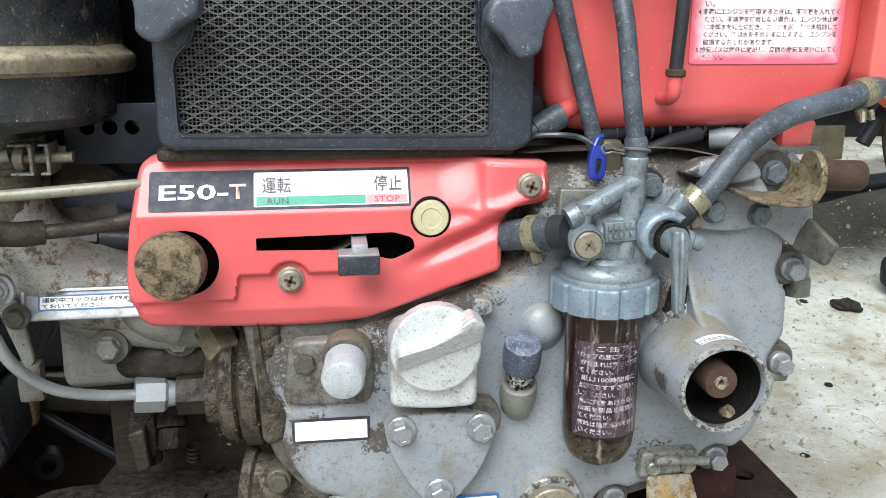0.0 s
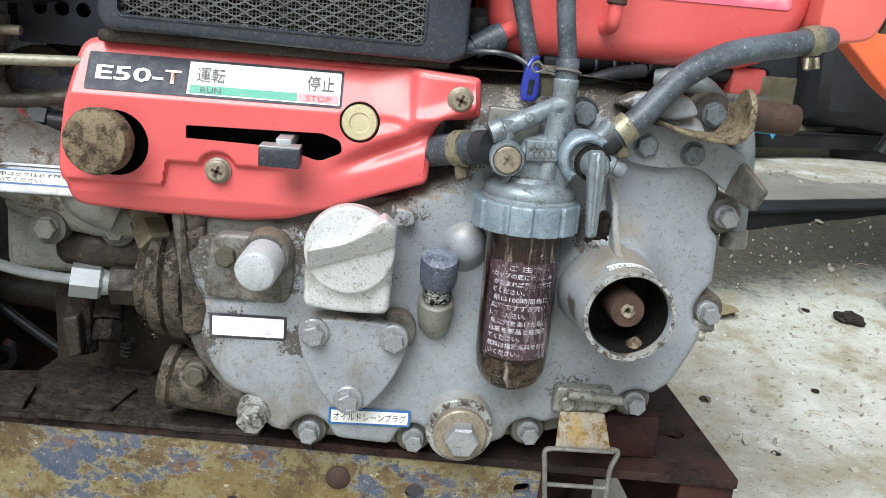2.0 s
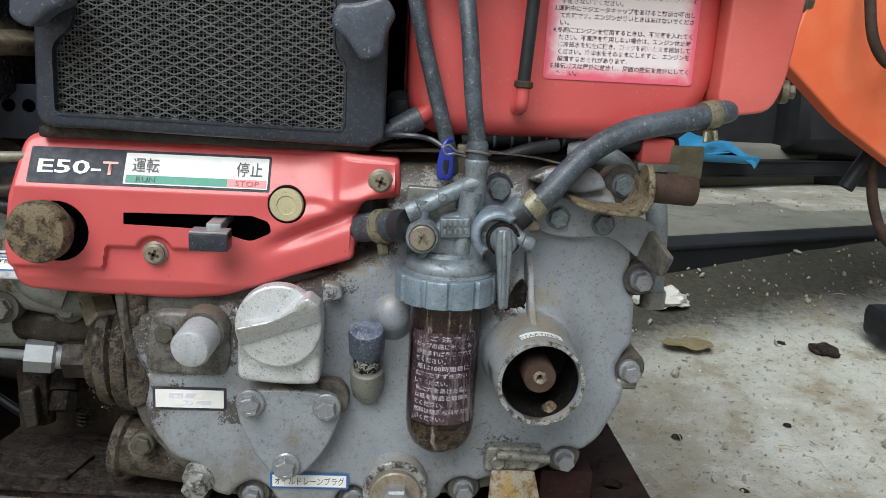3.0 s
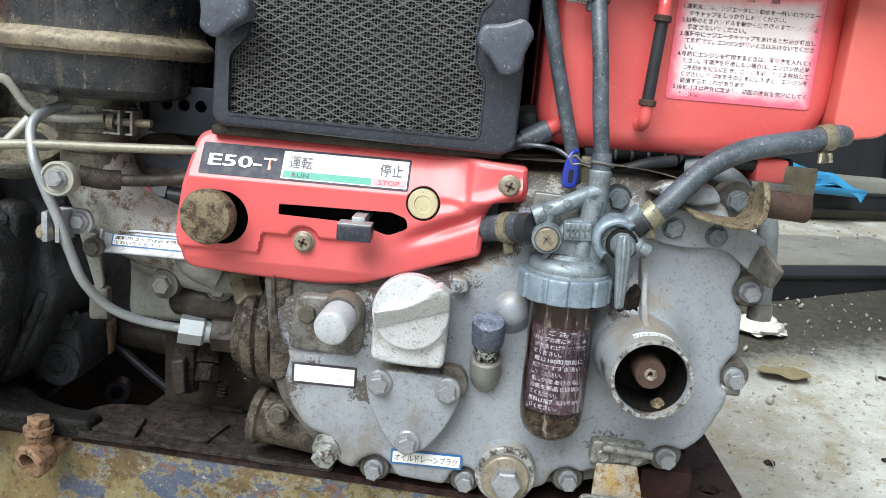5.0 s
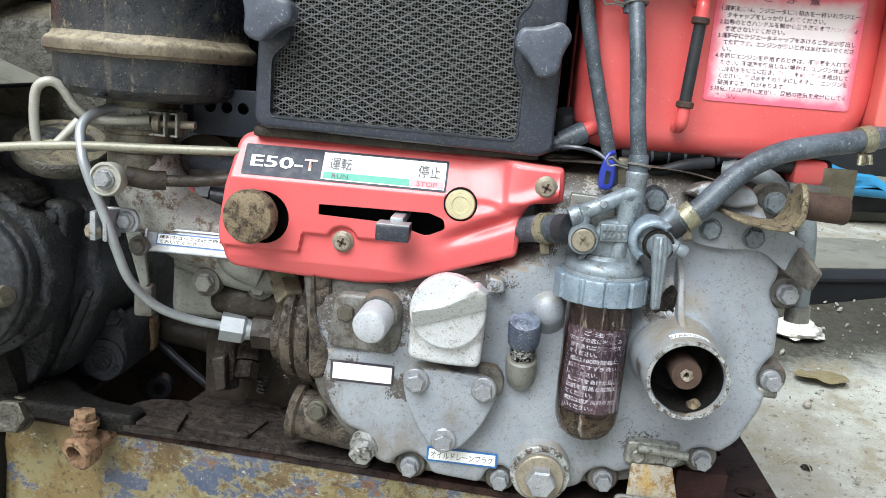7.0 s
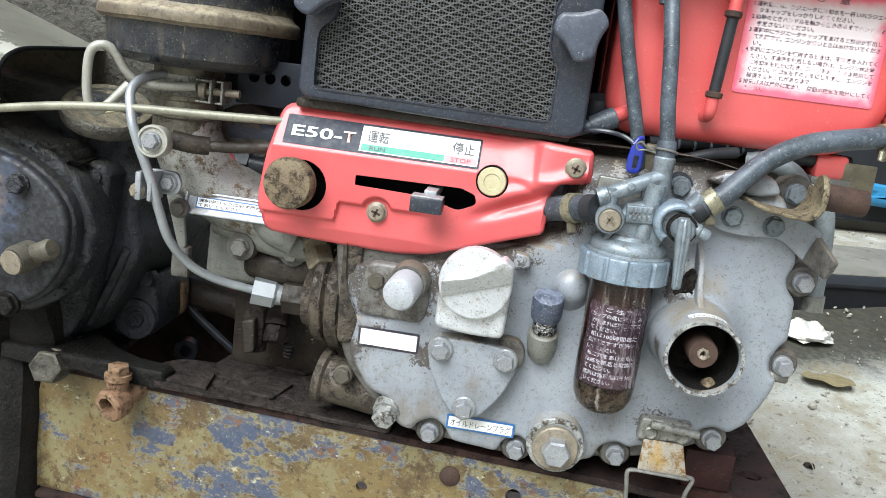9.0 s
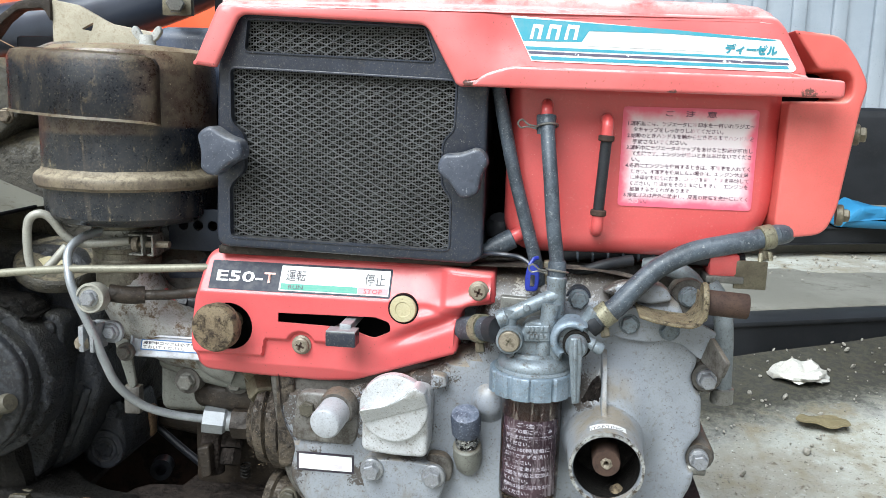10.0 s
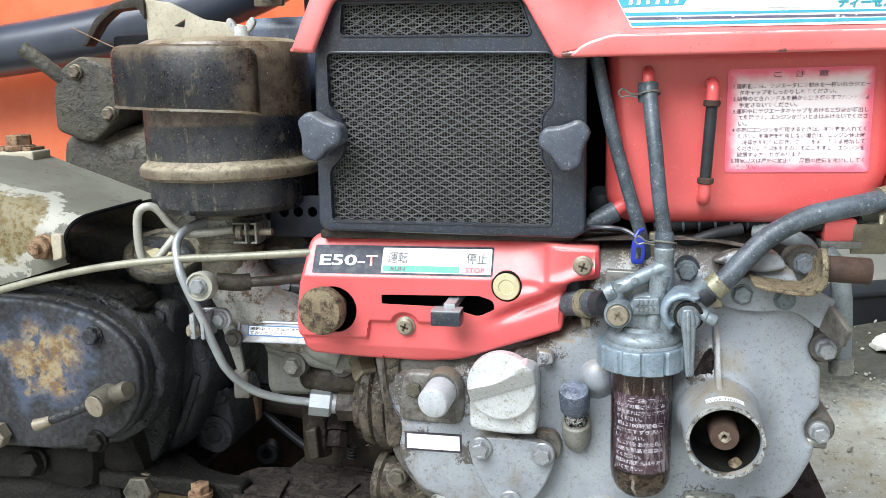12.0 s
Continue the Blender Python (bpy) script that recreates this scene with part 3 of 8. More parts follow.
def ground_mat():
    """Pale concrete yard with dirt, stains and grit."""
    n = Nodes("dirty_concrete_yard")
    big = n.noise(2.2, 6, 0.6, seed=1)
    mid = n.noise(9, 7, 0.7, seed=2)
    fine = n.noise(70, 5, 0.7, seed=3)
    grit = n.noise(240, 3, 0.6, seed=4)
    c = n.mix(n.ramp(big, 0.4, 0.6), rgb("adaea4"), rgb("989589"))
    c = n.mix(n.ramp(mid, 0.48, 0.66), c, rgb("8d8672"))
    c = n.mix(n.ramp(mid, 0.5, 0.34, 0.0, 0.6), c, rgb("c6c8c2"))
    c = n.mix(n.ramp(fine, 0.58, 0.68), c, rgb("6e675a"))
    c = n.mix(n.ramp(grit, 0.64, 0.7), c, rgb("4b463e"))
    c = n.mix(n.ramp(n.noise(150, 3, 0.6, seed=8), 0.68, 0.72), c, rgb("dcdcd4"))
    # shade under the near steel rail painted on the ground, with mossy dirt in it
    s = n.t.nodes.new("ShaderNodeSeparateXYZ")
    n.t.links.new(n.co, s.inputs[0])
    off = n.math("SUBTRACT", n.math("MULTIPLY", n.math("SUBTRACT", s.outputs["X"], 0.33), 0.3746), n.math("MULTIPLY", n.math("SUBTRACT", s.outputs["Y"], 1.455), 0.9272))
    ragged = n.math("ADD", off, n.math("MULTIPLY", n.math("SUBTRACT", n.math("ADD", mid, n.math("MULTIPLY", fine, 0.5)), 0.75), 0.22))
    rail_shade = n.math("MULTIPLY", n.ramp(ragged, 0.15, 0.30, 0.95, 0.0), n.ramp(off, -0.25, -0.15))
    c = n.mix(rail_shade, c, n.mix(n.ramp(fine, 0.42, 0.6), rgb("26241d"), rgb("3a382a")))
    n.bump(n.math("ADD", fine, n.math("MULTIPLY", grit, 0.6)), 0.5, 0.004)
    return n.done(c, 0.9)


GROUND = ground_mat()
STONE = worn("grit_stones", rgb("8f8b80"), rgb("a5a196"), rgb("5a554b"), 0.85, big=60, bump=0.4, seed=90)
STRAW = worn("dry_straw", rgb("a3987a"), rgb("b0a688"), rgb("74694e"), 0.8, big=60, bump=0.2, seed=92)
LEAF = worn("dead_leaf", rgb("7d7252"), rgb("8b8060"), rgb("55492f"), 0.8, big=50, bump=0.3, seed=94)
BAG = worn("dirty_white_plastic", rgb("c6c4ba"), rgb("d0cec6"), rgb("8c887a"), 0.5, big=30, bump=0.2, seed=96)

# ---- building tools ----
from mathutils.geometry import delaunay_2d_cdt as cdt

PLACE = {}


def link_mesh(name, me, parent=None, m=None):
    ob = new(name, me)
    m = m or Matrix.Identity(4)
    ob.matrix_basis = m
    if parent:
        ob.parent = parent
        ob.matrix_parent_inverse = PLACE[parent.name].inverted()
    PLACE[ob.name] = m
    return ob


def part(name, bm, material, parent=None, label="", smooth=35, m=None):
    """Links a bmesh as one mesh object under a thing or a part."""
    me = bpy.data.meshes.new(name)
    bmesh.ops.recalc_face_normals(bm, faces=bm.faces)
    bm.to_mesh(me)
    bm.free()
    if smooth:
        me.shade_smooth()
        me.set_sharp_from_angle(angle=radians(smooth))
    me.materials.append(material)
    return tagged(link_mesh(name, me, parent, m), label)


def thing(name, at, label, category, group=""):
    ob = new(name)
    ob.empty_display_size = 0.02
    m = Matrix.Translation(at)
    ob.matrix_basis = m
    PLACE[ob.name] = m
    return tagged(ob, label, category, group)


def rounded(pts, r=0.004, seg=4):
    """A closed outline with its corners rounded; a point may carry its own radius as a third number."""
    out = []
    n = len(pts)
    for i, p in enumerate(pts):
        rad = p[2] if len(p) > 2 else r
        a, b, c = (Vector(pts[j][:2]) for j in ((i - 1) % n, i, (i + 1) % n))
        u, v = (a - b), (c - b)
        k = min(rad, 0.45 * u.length, 0.45 * v.length)
        if k < 1e-5:
            out.append(tuple(b))
            continue
        s, e = b + u.normalized() * k, b + v.normalized() * k
        for q in range(seg + 1):
            w = q / seg
            out.append(tuple((1 - w) ** 2 * s + 2 * w * (1 - w) * b + w * w * e))
    return out


def circle(cx, cz, r, seg=24):
    return [(cx + r * math.cos(2 * math.pi * i / seg), cz + r * math.sin(2 * math.pi * i / seg)) for i in range(seg)]


def ccw(pts):
    area = sum(a[0] * b[1] - b[0] * a[1] for a, b in zip(pts, pts[1:] + pts[:1]))
    return list(pts) if area > 0 else list(reversed(pts))


def inset(pts, d):
    out = []
    n = len(pts)
    for i in range(n):
        a, b, c = (Vector(pts[j]) for j in ((i - 1) % n, i, (i + 1) % n))
        u, v = (b - a).normalized(), (c - b).normalized()
        nrm = Vector((-u.y - v.y, u.x + v.x))
        if nrm.length < 1e-6:
            nrm = Vector((-u.y, u.x))
        nrm.normalize()
        out.append(tuple(b + nrm * d))
    return out


def plate(outer, y0, y1, bevel=0.0015, holes=(), seg=3, grid=0.0, back=True):
    """A plate in the x-z plane from its front y0 to its back y1, with a rounded front edge and holes through it."""
    bm = bmesh.new()
    outer = ccw(outer)
    loops = []
    order = [[(x, y1, z) for x, z in outer]]
    for k in range(seg + 1 if bevel > 0 else 1):
        a = math.pi / 2 * k / seg
        d, y = bevel * (1 - math.cos(a)), y0 + bevel * (1 - math.sin(a))
        order.append([(x, y, z) for x, z in inset(outer, d)])
    for ring in order:
        loops.append([bm.verts.new(p) for p in ring])
    for a, b in zip(loops, loops[1:]):
        for i in range(len(a)):
            j = (i + 1) % len(a)
            bm.faces.new((a[i], a[j], b[j], b[i]))
    front, rear = [loops[-1]], [loops[0]]
    for h in holes:
        h = list(reversed(ccw(h)))
        f = [bm.verts.new((x, y0, z)) for x, z in h]
        r = [bm.verts.new((x, y1, z)) for x, z in h]
        for i in range(len(h)):
            j = (i + 1) % len(h)
            bm.faces.new((r[i], r[j], f[j], f[i]))
        front.append(f)
        rear.append(r)
    for cap in (front, rear) if back else (front,):
        fill(bm, cap, grid)
    bmesh.ops.remove_doubles(bm, verts=bm.verts[:], dist=2e-6)
    return bm


def inside_many(pts, poly):
    """Which of many points lie within an outline."""
    p, q = np.asarray(pts, float).reshape(-1, 2), np.asarray(poly, float)
    hit = np.zeros(len(p), bool)
    for (x0, z0), (x1, z1) in zip(q, np.roll(q, -1, 0)):
        if z0 != z1:
            hit ^= ((z0 > p[:, 1]) != (z1 > p[:, 1])) & (p[:, 0] < (x1 - x0) * (p[:, 1] - z0) / (z1 - z0) + x0)
    return hit


def inside(p, poly):
    return bool(inside_many([p], poly)[0])


def fill(bm, loops, grid):
    """Closes a flat outline with holes; a grid of points keeps the triangles small enough to be formed."""
    y = loops[0][0].co.y
    polys = [[(v.co.x, v.co.z) for v in loop] for loop in loops]
    pts, edges = [], []
    for poly in polys:
        k = len(pts)
        pts += [Vector(p) for p in poly]
        edges += [(k + i, k + (i + 1) % len(poly)) for i in range(len(poly))]
    if grid:
        xs, zs = [p[0] for p in polys[0]], [p[1] for p in polys[0]]
        rim = np.array([tuple(p) for p in pts])
        gx, gz = np.meshgrid(np.arange(min(xs) + grid, max(xs), grid), np.arange(min(zs) + grid, max(zs), grid))
        pool = np.stack([gx.ravel(), gz.ravel()], 1)
        pool = pool[inside_many(pool, polys[0])]
        for q in polys[1:]:
            pool = pool[~inside_many(pool, q)]
        if len(pool):
            near = np.min(np.hypot(pool[:, None, 0] - rim[None, :, 0], pool[:, None, 1] - rim[None, :, 1]), 1)
            pts += [Vector(p) for p in pool[near > grid * 0.35]]
    vs, _, fs, *_ = cdt(pts, edges, [], 1, 1e-7)
    made = [bm.verts.new((p[0], y, p[1])) for p in vs]
    mids = [sum((vs[i] for i in f), Vector((0, 0))) / len(f) for f in fs]
    keep = inside_many(mids, polys[0])
    for q in polys[1:]:
        keep &= ~inside_many(mids, q)
    for f, k in zip(fs, keep):
        if k:
            bm.faces.new([made[i] for i in f])


def warp(bm, fn):
    for v in bm.verts:
        v.co = Vector(fn(*v.co))
    return bm


def box(x0, x1, y0, y1, z0, z1, bevel=0.002, seg=2):
    bm = bmesh.new()
    bmesh.ops.create_cube(bm, size=1)
    for v in bm.verts:
        v.co = Vector(((x0 + x1) / 2 + v.co.x * (x1 - x0), (y0 + y1) / 2 + v.co.y * (y1 - y0), (z0 + z1) / 2 + v.co.z * (z1 - z0)))
    if bevel:
        bmesh.ops.bevel(bm, geom=bm.edges[:], offset=bevel, segments=seg, affect="EDGES", profile=0.5)
    return bm


def axis_matrix(at, way):
    """A frame at a place whose z axis points the given way."""
    return Matrix.Translation(at) @ Vector(way).to_track_quat("Z", "Y").to_matrix().to_4x4()


def lathe(profile, at=(0, 0, 0), way=(0, 0, 1), seg=32, close=True):
    """A turned solid from (radius, height) pairs along an axis."""
    bm = bmesh.new()
    m = axis_matrix(at, way)
    rings = []
    for r, h in profile:
        if r < 1e-6:
            rings.append([bm.verts.new(m @ Vector((0, 0, h)))])
        else:
            rings.append([bm.verts.new(m @ Vector((r * math.cos(2 * math.pi * i / seg), r * math.sin(2 * math.pi * i / seg), h))) for i in range(seg)])
    for a, b in zip(rings, rings[1:]):
        for i in range(seg):
            j = (i + 1) % seg
            vs = [a[i % len(a)], a[j % len(a)], b[j % len(b)], b[i % len(b)]]
            vs = list(dict.fromkeys(vs))
            if len(vs) > 2:
                bm.faces.new(vs)
    if close:
        for ring in (rings[0], rings[-1]):
            if len(ring) > 2:
                bm.faces.new(ring)
    return bm


def spline(pts, steps=8):
    """A smooth path through points."""
    p = [Vector(q) for q in pts]
    p = [2 * p[0] - p[1]] + p + [2 * p[-1] - p[-2]]
    out = []
    for i in range(1, len(p) - 2):
        for s in range(steps):
            t = s / steps
            a, b, c, d = p[i - 1], p[i], p[i + 1], p[i + 2]
            out.append(0.5 * ((2 * b) + (c - a) * t + (2 * a - 5 * b + 4 * c - d) * t * t + (3 * b - a - 3 * c + d) * t ** 3))
    out.append(p[-2])
    return out


def tube(pts, r, seg=14, steps=8, smooth_path=True, cap=True, radii=None):
    """A round bar or hose along a path."""
    path = spline(pts, steps) if smooth_path else [Vector(q) for q in pts]
    bm = bmesh.new()
    rings = []
    side = None
    for i, p in enumerate(path):
        d = (path[min(i + 1, len(path) - 1)] - path[max(i - 1, 0)]).normalized()
        if side is None:
            side = d.orthogonal().normalized()
        side = (side - d * side.dot(d)).normalized()
        up = d.cross(side)
        w = radii(i / (len(path) - 1)) if radii else r
        rings.append([bm.verts.new(p + w * (math.cos(2 * math.pi * k / seg) * side + math.sin(2 * math.pi * k / seg) * up)) for k in range(seg)])
    for a, b in zip(rings, rings[1:]):
        for k in range(seg):
            j = (k + 1) % seg
            bm.faces.new((a[k], a[j], b[j], b[k]))
    if cap:
        bm.faces.new(rings[0])
        bm.faces.new(rings[-1])
    return bm


def joined(*bms):
    """Several bmeshes as one."""
    out = bmesh.new()
    for b in bms:
        me = bpy.data.meshes.new("tmp")
        b.to_mesh(me)
        out.from_mesh(me)
        b.free()
        bpy.data.meshes.remove(me)
    return out


def moved(bm, m):
    bm.transform(m)
    return bm


def bumpy(bm, amount, scale, seed=0.0):
    """Uneven casting or grime: shifts points along a smooth noise."""
    off = Vector((seed, seed * 2, seed * 3))
    for v in bm.verts:
        v.co += noise.noise_vector(v.co * scale + off) * amount
    return bm


def finer(bm, cuts=2):
    bmesh.ops.subdivide_edges(bm, edges=bm.edges[:], cuts=cuts, use_grid_fill=True)
    return bm


def hexagon(r, h0, h1, chamfer=0.0012):
    """A hexagonal head along z."""
    prof = [(r, h0), (r, h1 - chamfer), (r * 0.86, h1)]
    return lathe(prof, seg=6)


BOLTS = {}


def bolt(parent, at, way=(0, -1, 0), r=0.0067, head=0.006, flange=0.0078, material=None, label="", turn=0.0, name="bolt"):
    """A flanged hexagon bolt standing on a surface at a place; alike bolts share one mesh."""
    material = material or ZINC
    key = (round(r, 4), round(head, 4), round(flange, 4), material.name)
    if key not in BOLTS:
        f = lathe([(flange, -0.003), (flange, 0.0008), (flange * 0.9, 0.0018), (0.5 * r, 0.0019)], seg=20)
        h = hexagon(r, 0.001, head, 0.001)
        dish = lathe([(r * 0.62, head), (r * 0.62, head + 0.0002), (r * 0.5, head + 0.0002), (r * 0.42, head - 0.0004), (0, head - 0.0004)], seg=14, close=False)
        bm = joined(f, h, dish)
        me = bpy.data.meshes.new(name)
        bmesh.ops.recalc_face_normals(bm, faces=bm.faces)
        bm.to_mesh(me)
        bm.free()
        me.shade_smooth()
        me.set_sharp_from_angle(angle=radians(30))
        me.materials.append(material)
        BOLTS[key] = me
    m = axis_matrix(at, way) @ Matrix.Rotation(radians(turn), 4, "Z")
    return tagged(link_mesh(name, BOLTS[key], parent, m), label)


def lettering(name, body, size, material, parent, place, width=None, label="", bend=None, bold=0.0):
    """Words as a thin mesh. place: a pose whose x runs along the line and y up the letters."""
    c = bpy.data.curves.new(name, "FONT")
    c.body, c.size, c.resolution_u, c.offset = body, size, 2, bold
    tmp = bpy.data.objects.new(name, c)
    scene.collection.objects.link(tmp)
    bpy.context.view_layer.update()
    me = bpy.data.meshes.new_from_object(tmp.evaluated_get(bpy.context.evaluated_depsgraph_get()))
    bpy.data.objects.remove(tmp)
    bpy.data.curves.remove(c)
    xs = [v.co.x for v in me.vertices]
    k = (width / max(max(xs) - min(xs), 1e-6)) if width else 1.0
    x0 = min(xs) if width else 0.0
    for v in me.vertices:
        p = Vector(((v.co.x - x0) * k, v.co.y, v.co.z))
        v.co = bend(p) if bend else place @ p
    me.materials.clear()
    me.materials.append(material)
    return tagged(link_mesh(name, me, parent), label)


def facing(x, y, z, lean=0.0, roll=0.0):
    """The pose of lettering on a face that looks towards -y: x right, letters upright; lean tips its top back."""
    return pose(x, y, z) @ Matrix.Rotation(radians(90 - lean), 4, "X") @ Matrix.Rotation(radians(roll), 4, "Z")


def sheet(x0, x1, z0, z1, y, r=0.0015, thick=0.0003, lean=0.0):
    """A thin printed label on a face that looks towards -y."""
    bm = plate(rounded([(x0, z0), (x1, z0), (x1, z1), (x0, z1)], r, 4), y, y + thick, 0.0)
    if lean:
        bm.transform(Matrix.Translation((0, y, z0)) @ Matrix.Rotation(-radians(lean), 4, "X") @ Matrix.Translation((0, -y, -z0)))
    return bm


def grit(parent, sources, n, small, large, material, keep, seed, label):
    """Grains of dirt stuck on the surface of some meshes, at points where keep(place, normal) holds."""
    rng = np.random.default_rng(seed)
    one = bmesh.new()
    bmesh.ops.create_icosphere(one, subdivisions=1, radius=1.0)
    ball = np.array([tuple(v.co) for v in one.verts])
    faces = np.array([[v.index for v in f.verts] for f in one.faces])
    one.free()
    pool = []
    for ob in sources:
        pool += [tuple(v.co) for v in ob.data.vertices if keep(v.co, v.normal)]
    if not pool:
        return None
    pool = np.array(pool)
    at = pool[rng.integers(0, len(pool), n)] + rng.normal(0, 1, (n, 3)) * (0.0035, 0.0006, 0.0035)
    r = np.clip(small * np.exp(rng.normal(0, 0.55, n)), small * 0.4, large)
    verts, polys = [], []
    for k in range(n):
        q = ball * rng.uniform(0.6, 1.35, (len(ball), 1)) * r[k] * rng.uniform((0.8, 0.5, 0.8), (1.5, 0.9, 1.5))
        verts.append(q + at[k])
        polys.append(faces + k * len(ball))
    me = bpy.data.meshes.new("grit")
    me.from_pydata(np.concatenate(verts).tolist(), [], np.concatenate(polys).tolist())
    me.materials.append(material)
    return tagged(link_mesh("grit", me, parent), label, kind="stuff")

# ---- ground and surroundings ----
def ground_z(x, y):
    """The yard rises gently behind the machine and then runs level."""
    t = min(max((y - 0.8) / 1.4, 0), 1)
    return 0.012 + 0.185 * t * t * (3 - 2 * t) * 0.95


def build_ground():
    xs = [-400, -120, -40, -14, -6, -3, -2, -1.4] + [-1 + 0.05 * i for i in range(68)] + [2.5, 3, 4, 6, 14, 40, 120, 400]
    ys = [-400, -120, -40, -12, -5, -2, -1, -0.5, 0] + [0.2 + 0.05 * i for i in range(56)] + [3.2, 3.6, 4.2, 5, 8, 14, 40, 120, 400]
    bm = bmesh.new()
    rows = []
    for y in ys:
        row = []
        for x in xs:
            p = Vector((x, y, 0))
            z = ground_z(x, y)
            if abs(x) < 3 and abs(y) < 4:
                z += 0.006 * noise.noise(p * 3.1) + 0.003 * noise.noise(p * 11)
            row.append(bm.verts.new((x, y, z)))
        rows.append(row)
    for a, b in zip(rows, rows[1:]):
        for i in range(len(a) - 1):
            bm.faces.new((a[i], a[i + 1], b[i + 1], b[i]))
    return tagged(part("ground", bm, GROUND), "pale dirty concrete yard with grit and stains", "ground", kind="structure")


build_ground()


def pebbles():
    """Loose grit scattered on the yard."""
    rng = np.random.default_rng(4)
    one = bmesh.new()
    bmesh.ops.create_icosphere(one, subdivisions=1, radius=1.0)
    ball = np.array([tuple(v.co) for v in one.verts])
    faces = np.array([[v.index for v in f.verts] for f in one.faces])
    one.free()
    n = 3200
    xy = rng.uniform((0.2, 0.5), (2.0, 2.4), (n, 2))
    r = np.minimum(0.0017 * np.exp(rng.normal(0, 0.6, n)), 0.010)
    verts, polys = [], []
    for k in range(n):
        turn = np.array(Euler(rng.uniform(0, 6, 3)).to_matrix())
        q = (ball * rng.uniform(0.75, 1.25, (len(ball), 1)) * r[k] * rng.uniform((0.7, 0.7, 0.4), (1.4, 1.3, 0.8))) @ turn.T
        verts.append(q + (xy[k, 0], xy[k, 1], ground_z(xy[k, 0], xy[k, 1]) + r[k] * 0.3 + 0.002))
        polys.append(faces + k * len(ball))
    me = bpy.data.meshes.new("gravel")
    me.from_pydata(np.concatenate(verts).tolist(), [], np.concatenate(polys).tolist())
    me.materials.append(STONE)
    return tagged(link_mesh("gravel", me), "loose grey grit scattered on the yard", "gravel", kind="stuff")


pebbles()


def straw():
    rng = random.Random(9)
    bms = []
    for k in range(46):
        cx, cy = rng.choice(((0.62, 0.95), (0.8, 1.05), (0.55, 1.72), (0.95, 1.4), (0.5, 0.85), (0.52, 1.68)))
        x, y = cx + rng.gauss(0, 0.07), cy + rng.gauss(0, 0.06)
        a, l = rng.uniform(0, math.pi), rng.uniform(0.01, 0.045)
        z = ground_z(x, y) + 0.006
        p = Vector((x, y, z))
        d = Vector((math.cos(a), math.sin(a), rng.uniform(-0.05, 0.1))) * l
        bms.append(tube([p - d / 2, p + Vector((0, 0, 0.002)), p + d / 2], 0.0007, 5, 3))
    return tagged(part("straw", joined(*bms), STRAW), "dry straw stalks scattered on the yard", "straw", kind="stuff")


straw()


def dead_leaf():
    x, y = 0.645, 1.3
    pts = []
    for i in range(26):
        a = 2 * math.pi * i / 26
        r = 0.038 * (1 + 0.22 * noise.noise(Vector((math.cos(a) * 1.6, math.sin(a) * 1.6, 3))))
        pts.append((r * 1.15 * math.cos(a), r * 0.75 * math.sin(a)))
    bm = plate(pts, 0, 0.0012, 0.0, grid=0.01)
    bm.transform(Matrix.Translation((x, y, ground_z(x, y) + 0.012)) @ Matrix.Rotation(radians(90), 4, "X"))
    bumpy(bm, 0.008, 30, 2)
    return tagged(part("dead_leaf", bm, LEAF), "dry curled brown leaf lying on the yard", "leaf")


dead_leaf()


def plastic_bag():
    x, y = 0.648, 1.475
    bm = bmesh.new()
    bmesh.ops.create_uvsphere(bm, u_segments=28, v_segments=14, radius=1)
    for v in bm.verts:
        n = noise.noise(v.co * 2.2 + Vector((5, 1, 2)))
        v.co = Vector((v.co.x * 0.052 * (1 + 0.3 * n), v.co.y * 0.045 * (1 + 0.3 * n), max(v.co.z * 0.018 * (1 + 0.8 * n), -0.006)))
    bumpy(bm, 0.006, 60, 4)
    bm.transform(Matrix.Translation((x, y, ground_z(x, y) + 0.008)))
    return tagged(part("plastic_bag", bm, BAG), "crumpled dirty white plastic bag on the yard", "bag")


plastic_bag()


def dirt_clod(x, y, size, seed):
    bm = bmesh.new()
    bmesh.ops.create_icosphere(bm, subdivisions=3, radius=1)
    for v in bm.verts:
        n = noise.noise(v.co * 1.8 + Vector((seed, 0, 0)))
        v.co = Vector((v.co.x * size * 1.6, v.co.y * size, v.co.z * size * 0.7)) * (1 + 0.5 * n)
    bm.transform(Matrix.Translation((x, y, ground_z(x, y) + size * 0.45)) @ Matrix.Rotation(radians(-35), 4, "Z"))
    return tagged(part("dirt_clod", bm, CRUST), "small dark clod of dirt on the yard", "dirt clod", "clods on the yard")


for clod in ((0.888, 1.3, 0.016, 1), (0.825, 1.33, 0.005, 2), (0.72, 1.07, 0.004, 3), (0.97, 1.12, 0.006, 4), (0.586, 0.9, 0.0035, 5), (0.54, 1.03, 0.005, 6)):
    dirt_clod(*clod)


def concrete_beam(x0, x1, y0, y1, h, z, skew, name="concrete_beam"):
    bm = box(x0, x1, y0, y1, z, z + h, 0.008, 2)
    finer(bm, 3)
    bumpy(bm, 0.004, 9, x0)
    bm.transform(Matrix.Translation((x0, y0, 0)) @ Matrix.Rotation(radians(skew), 4, "Z") @ Matrix.Translation((-x0, -y0, 0)))
    return tagged(part(name, bm, CONCRETE), "weathered grey concrete beam lying on the yard", "beam", "beams behind the machine")


concrete_beam(0.36, 3.2, 1.56, 2.0, 0.05, 0.135, 22)
concrete_beam(0.30, 3.2, 2.16, 2.40, 0.13, 0.185, 21)


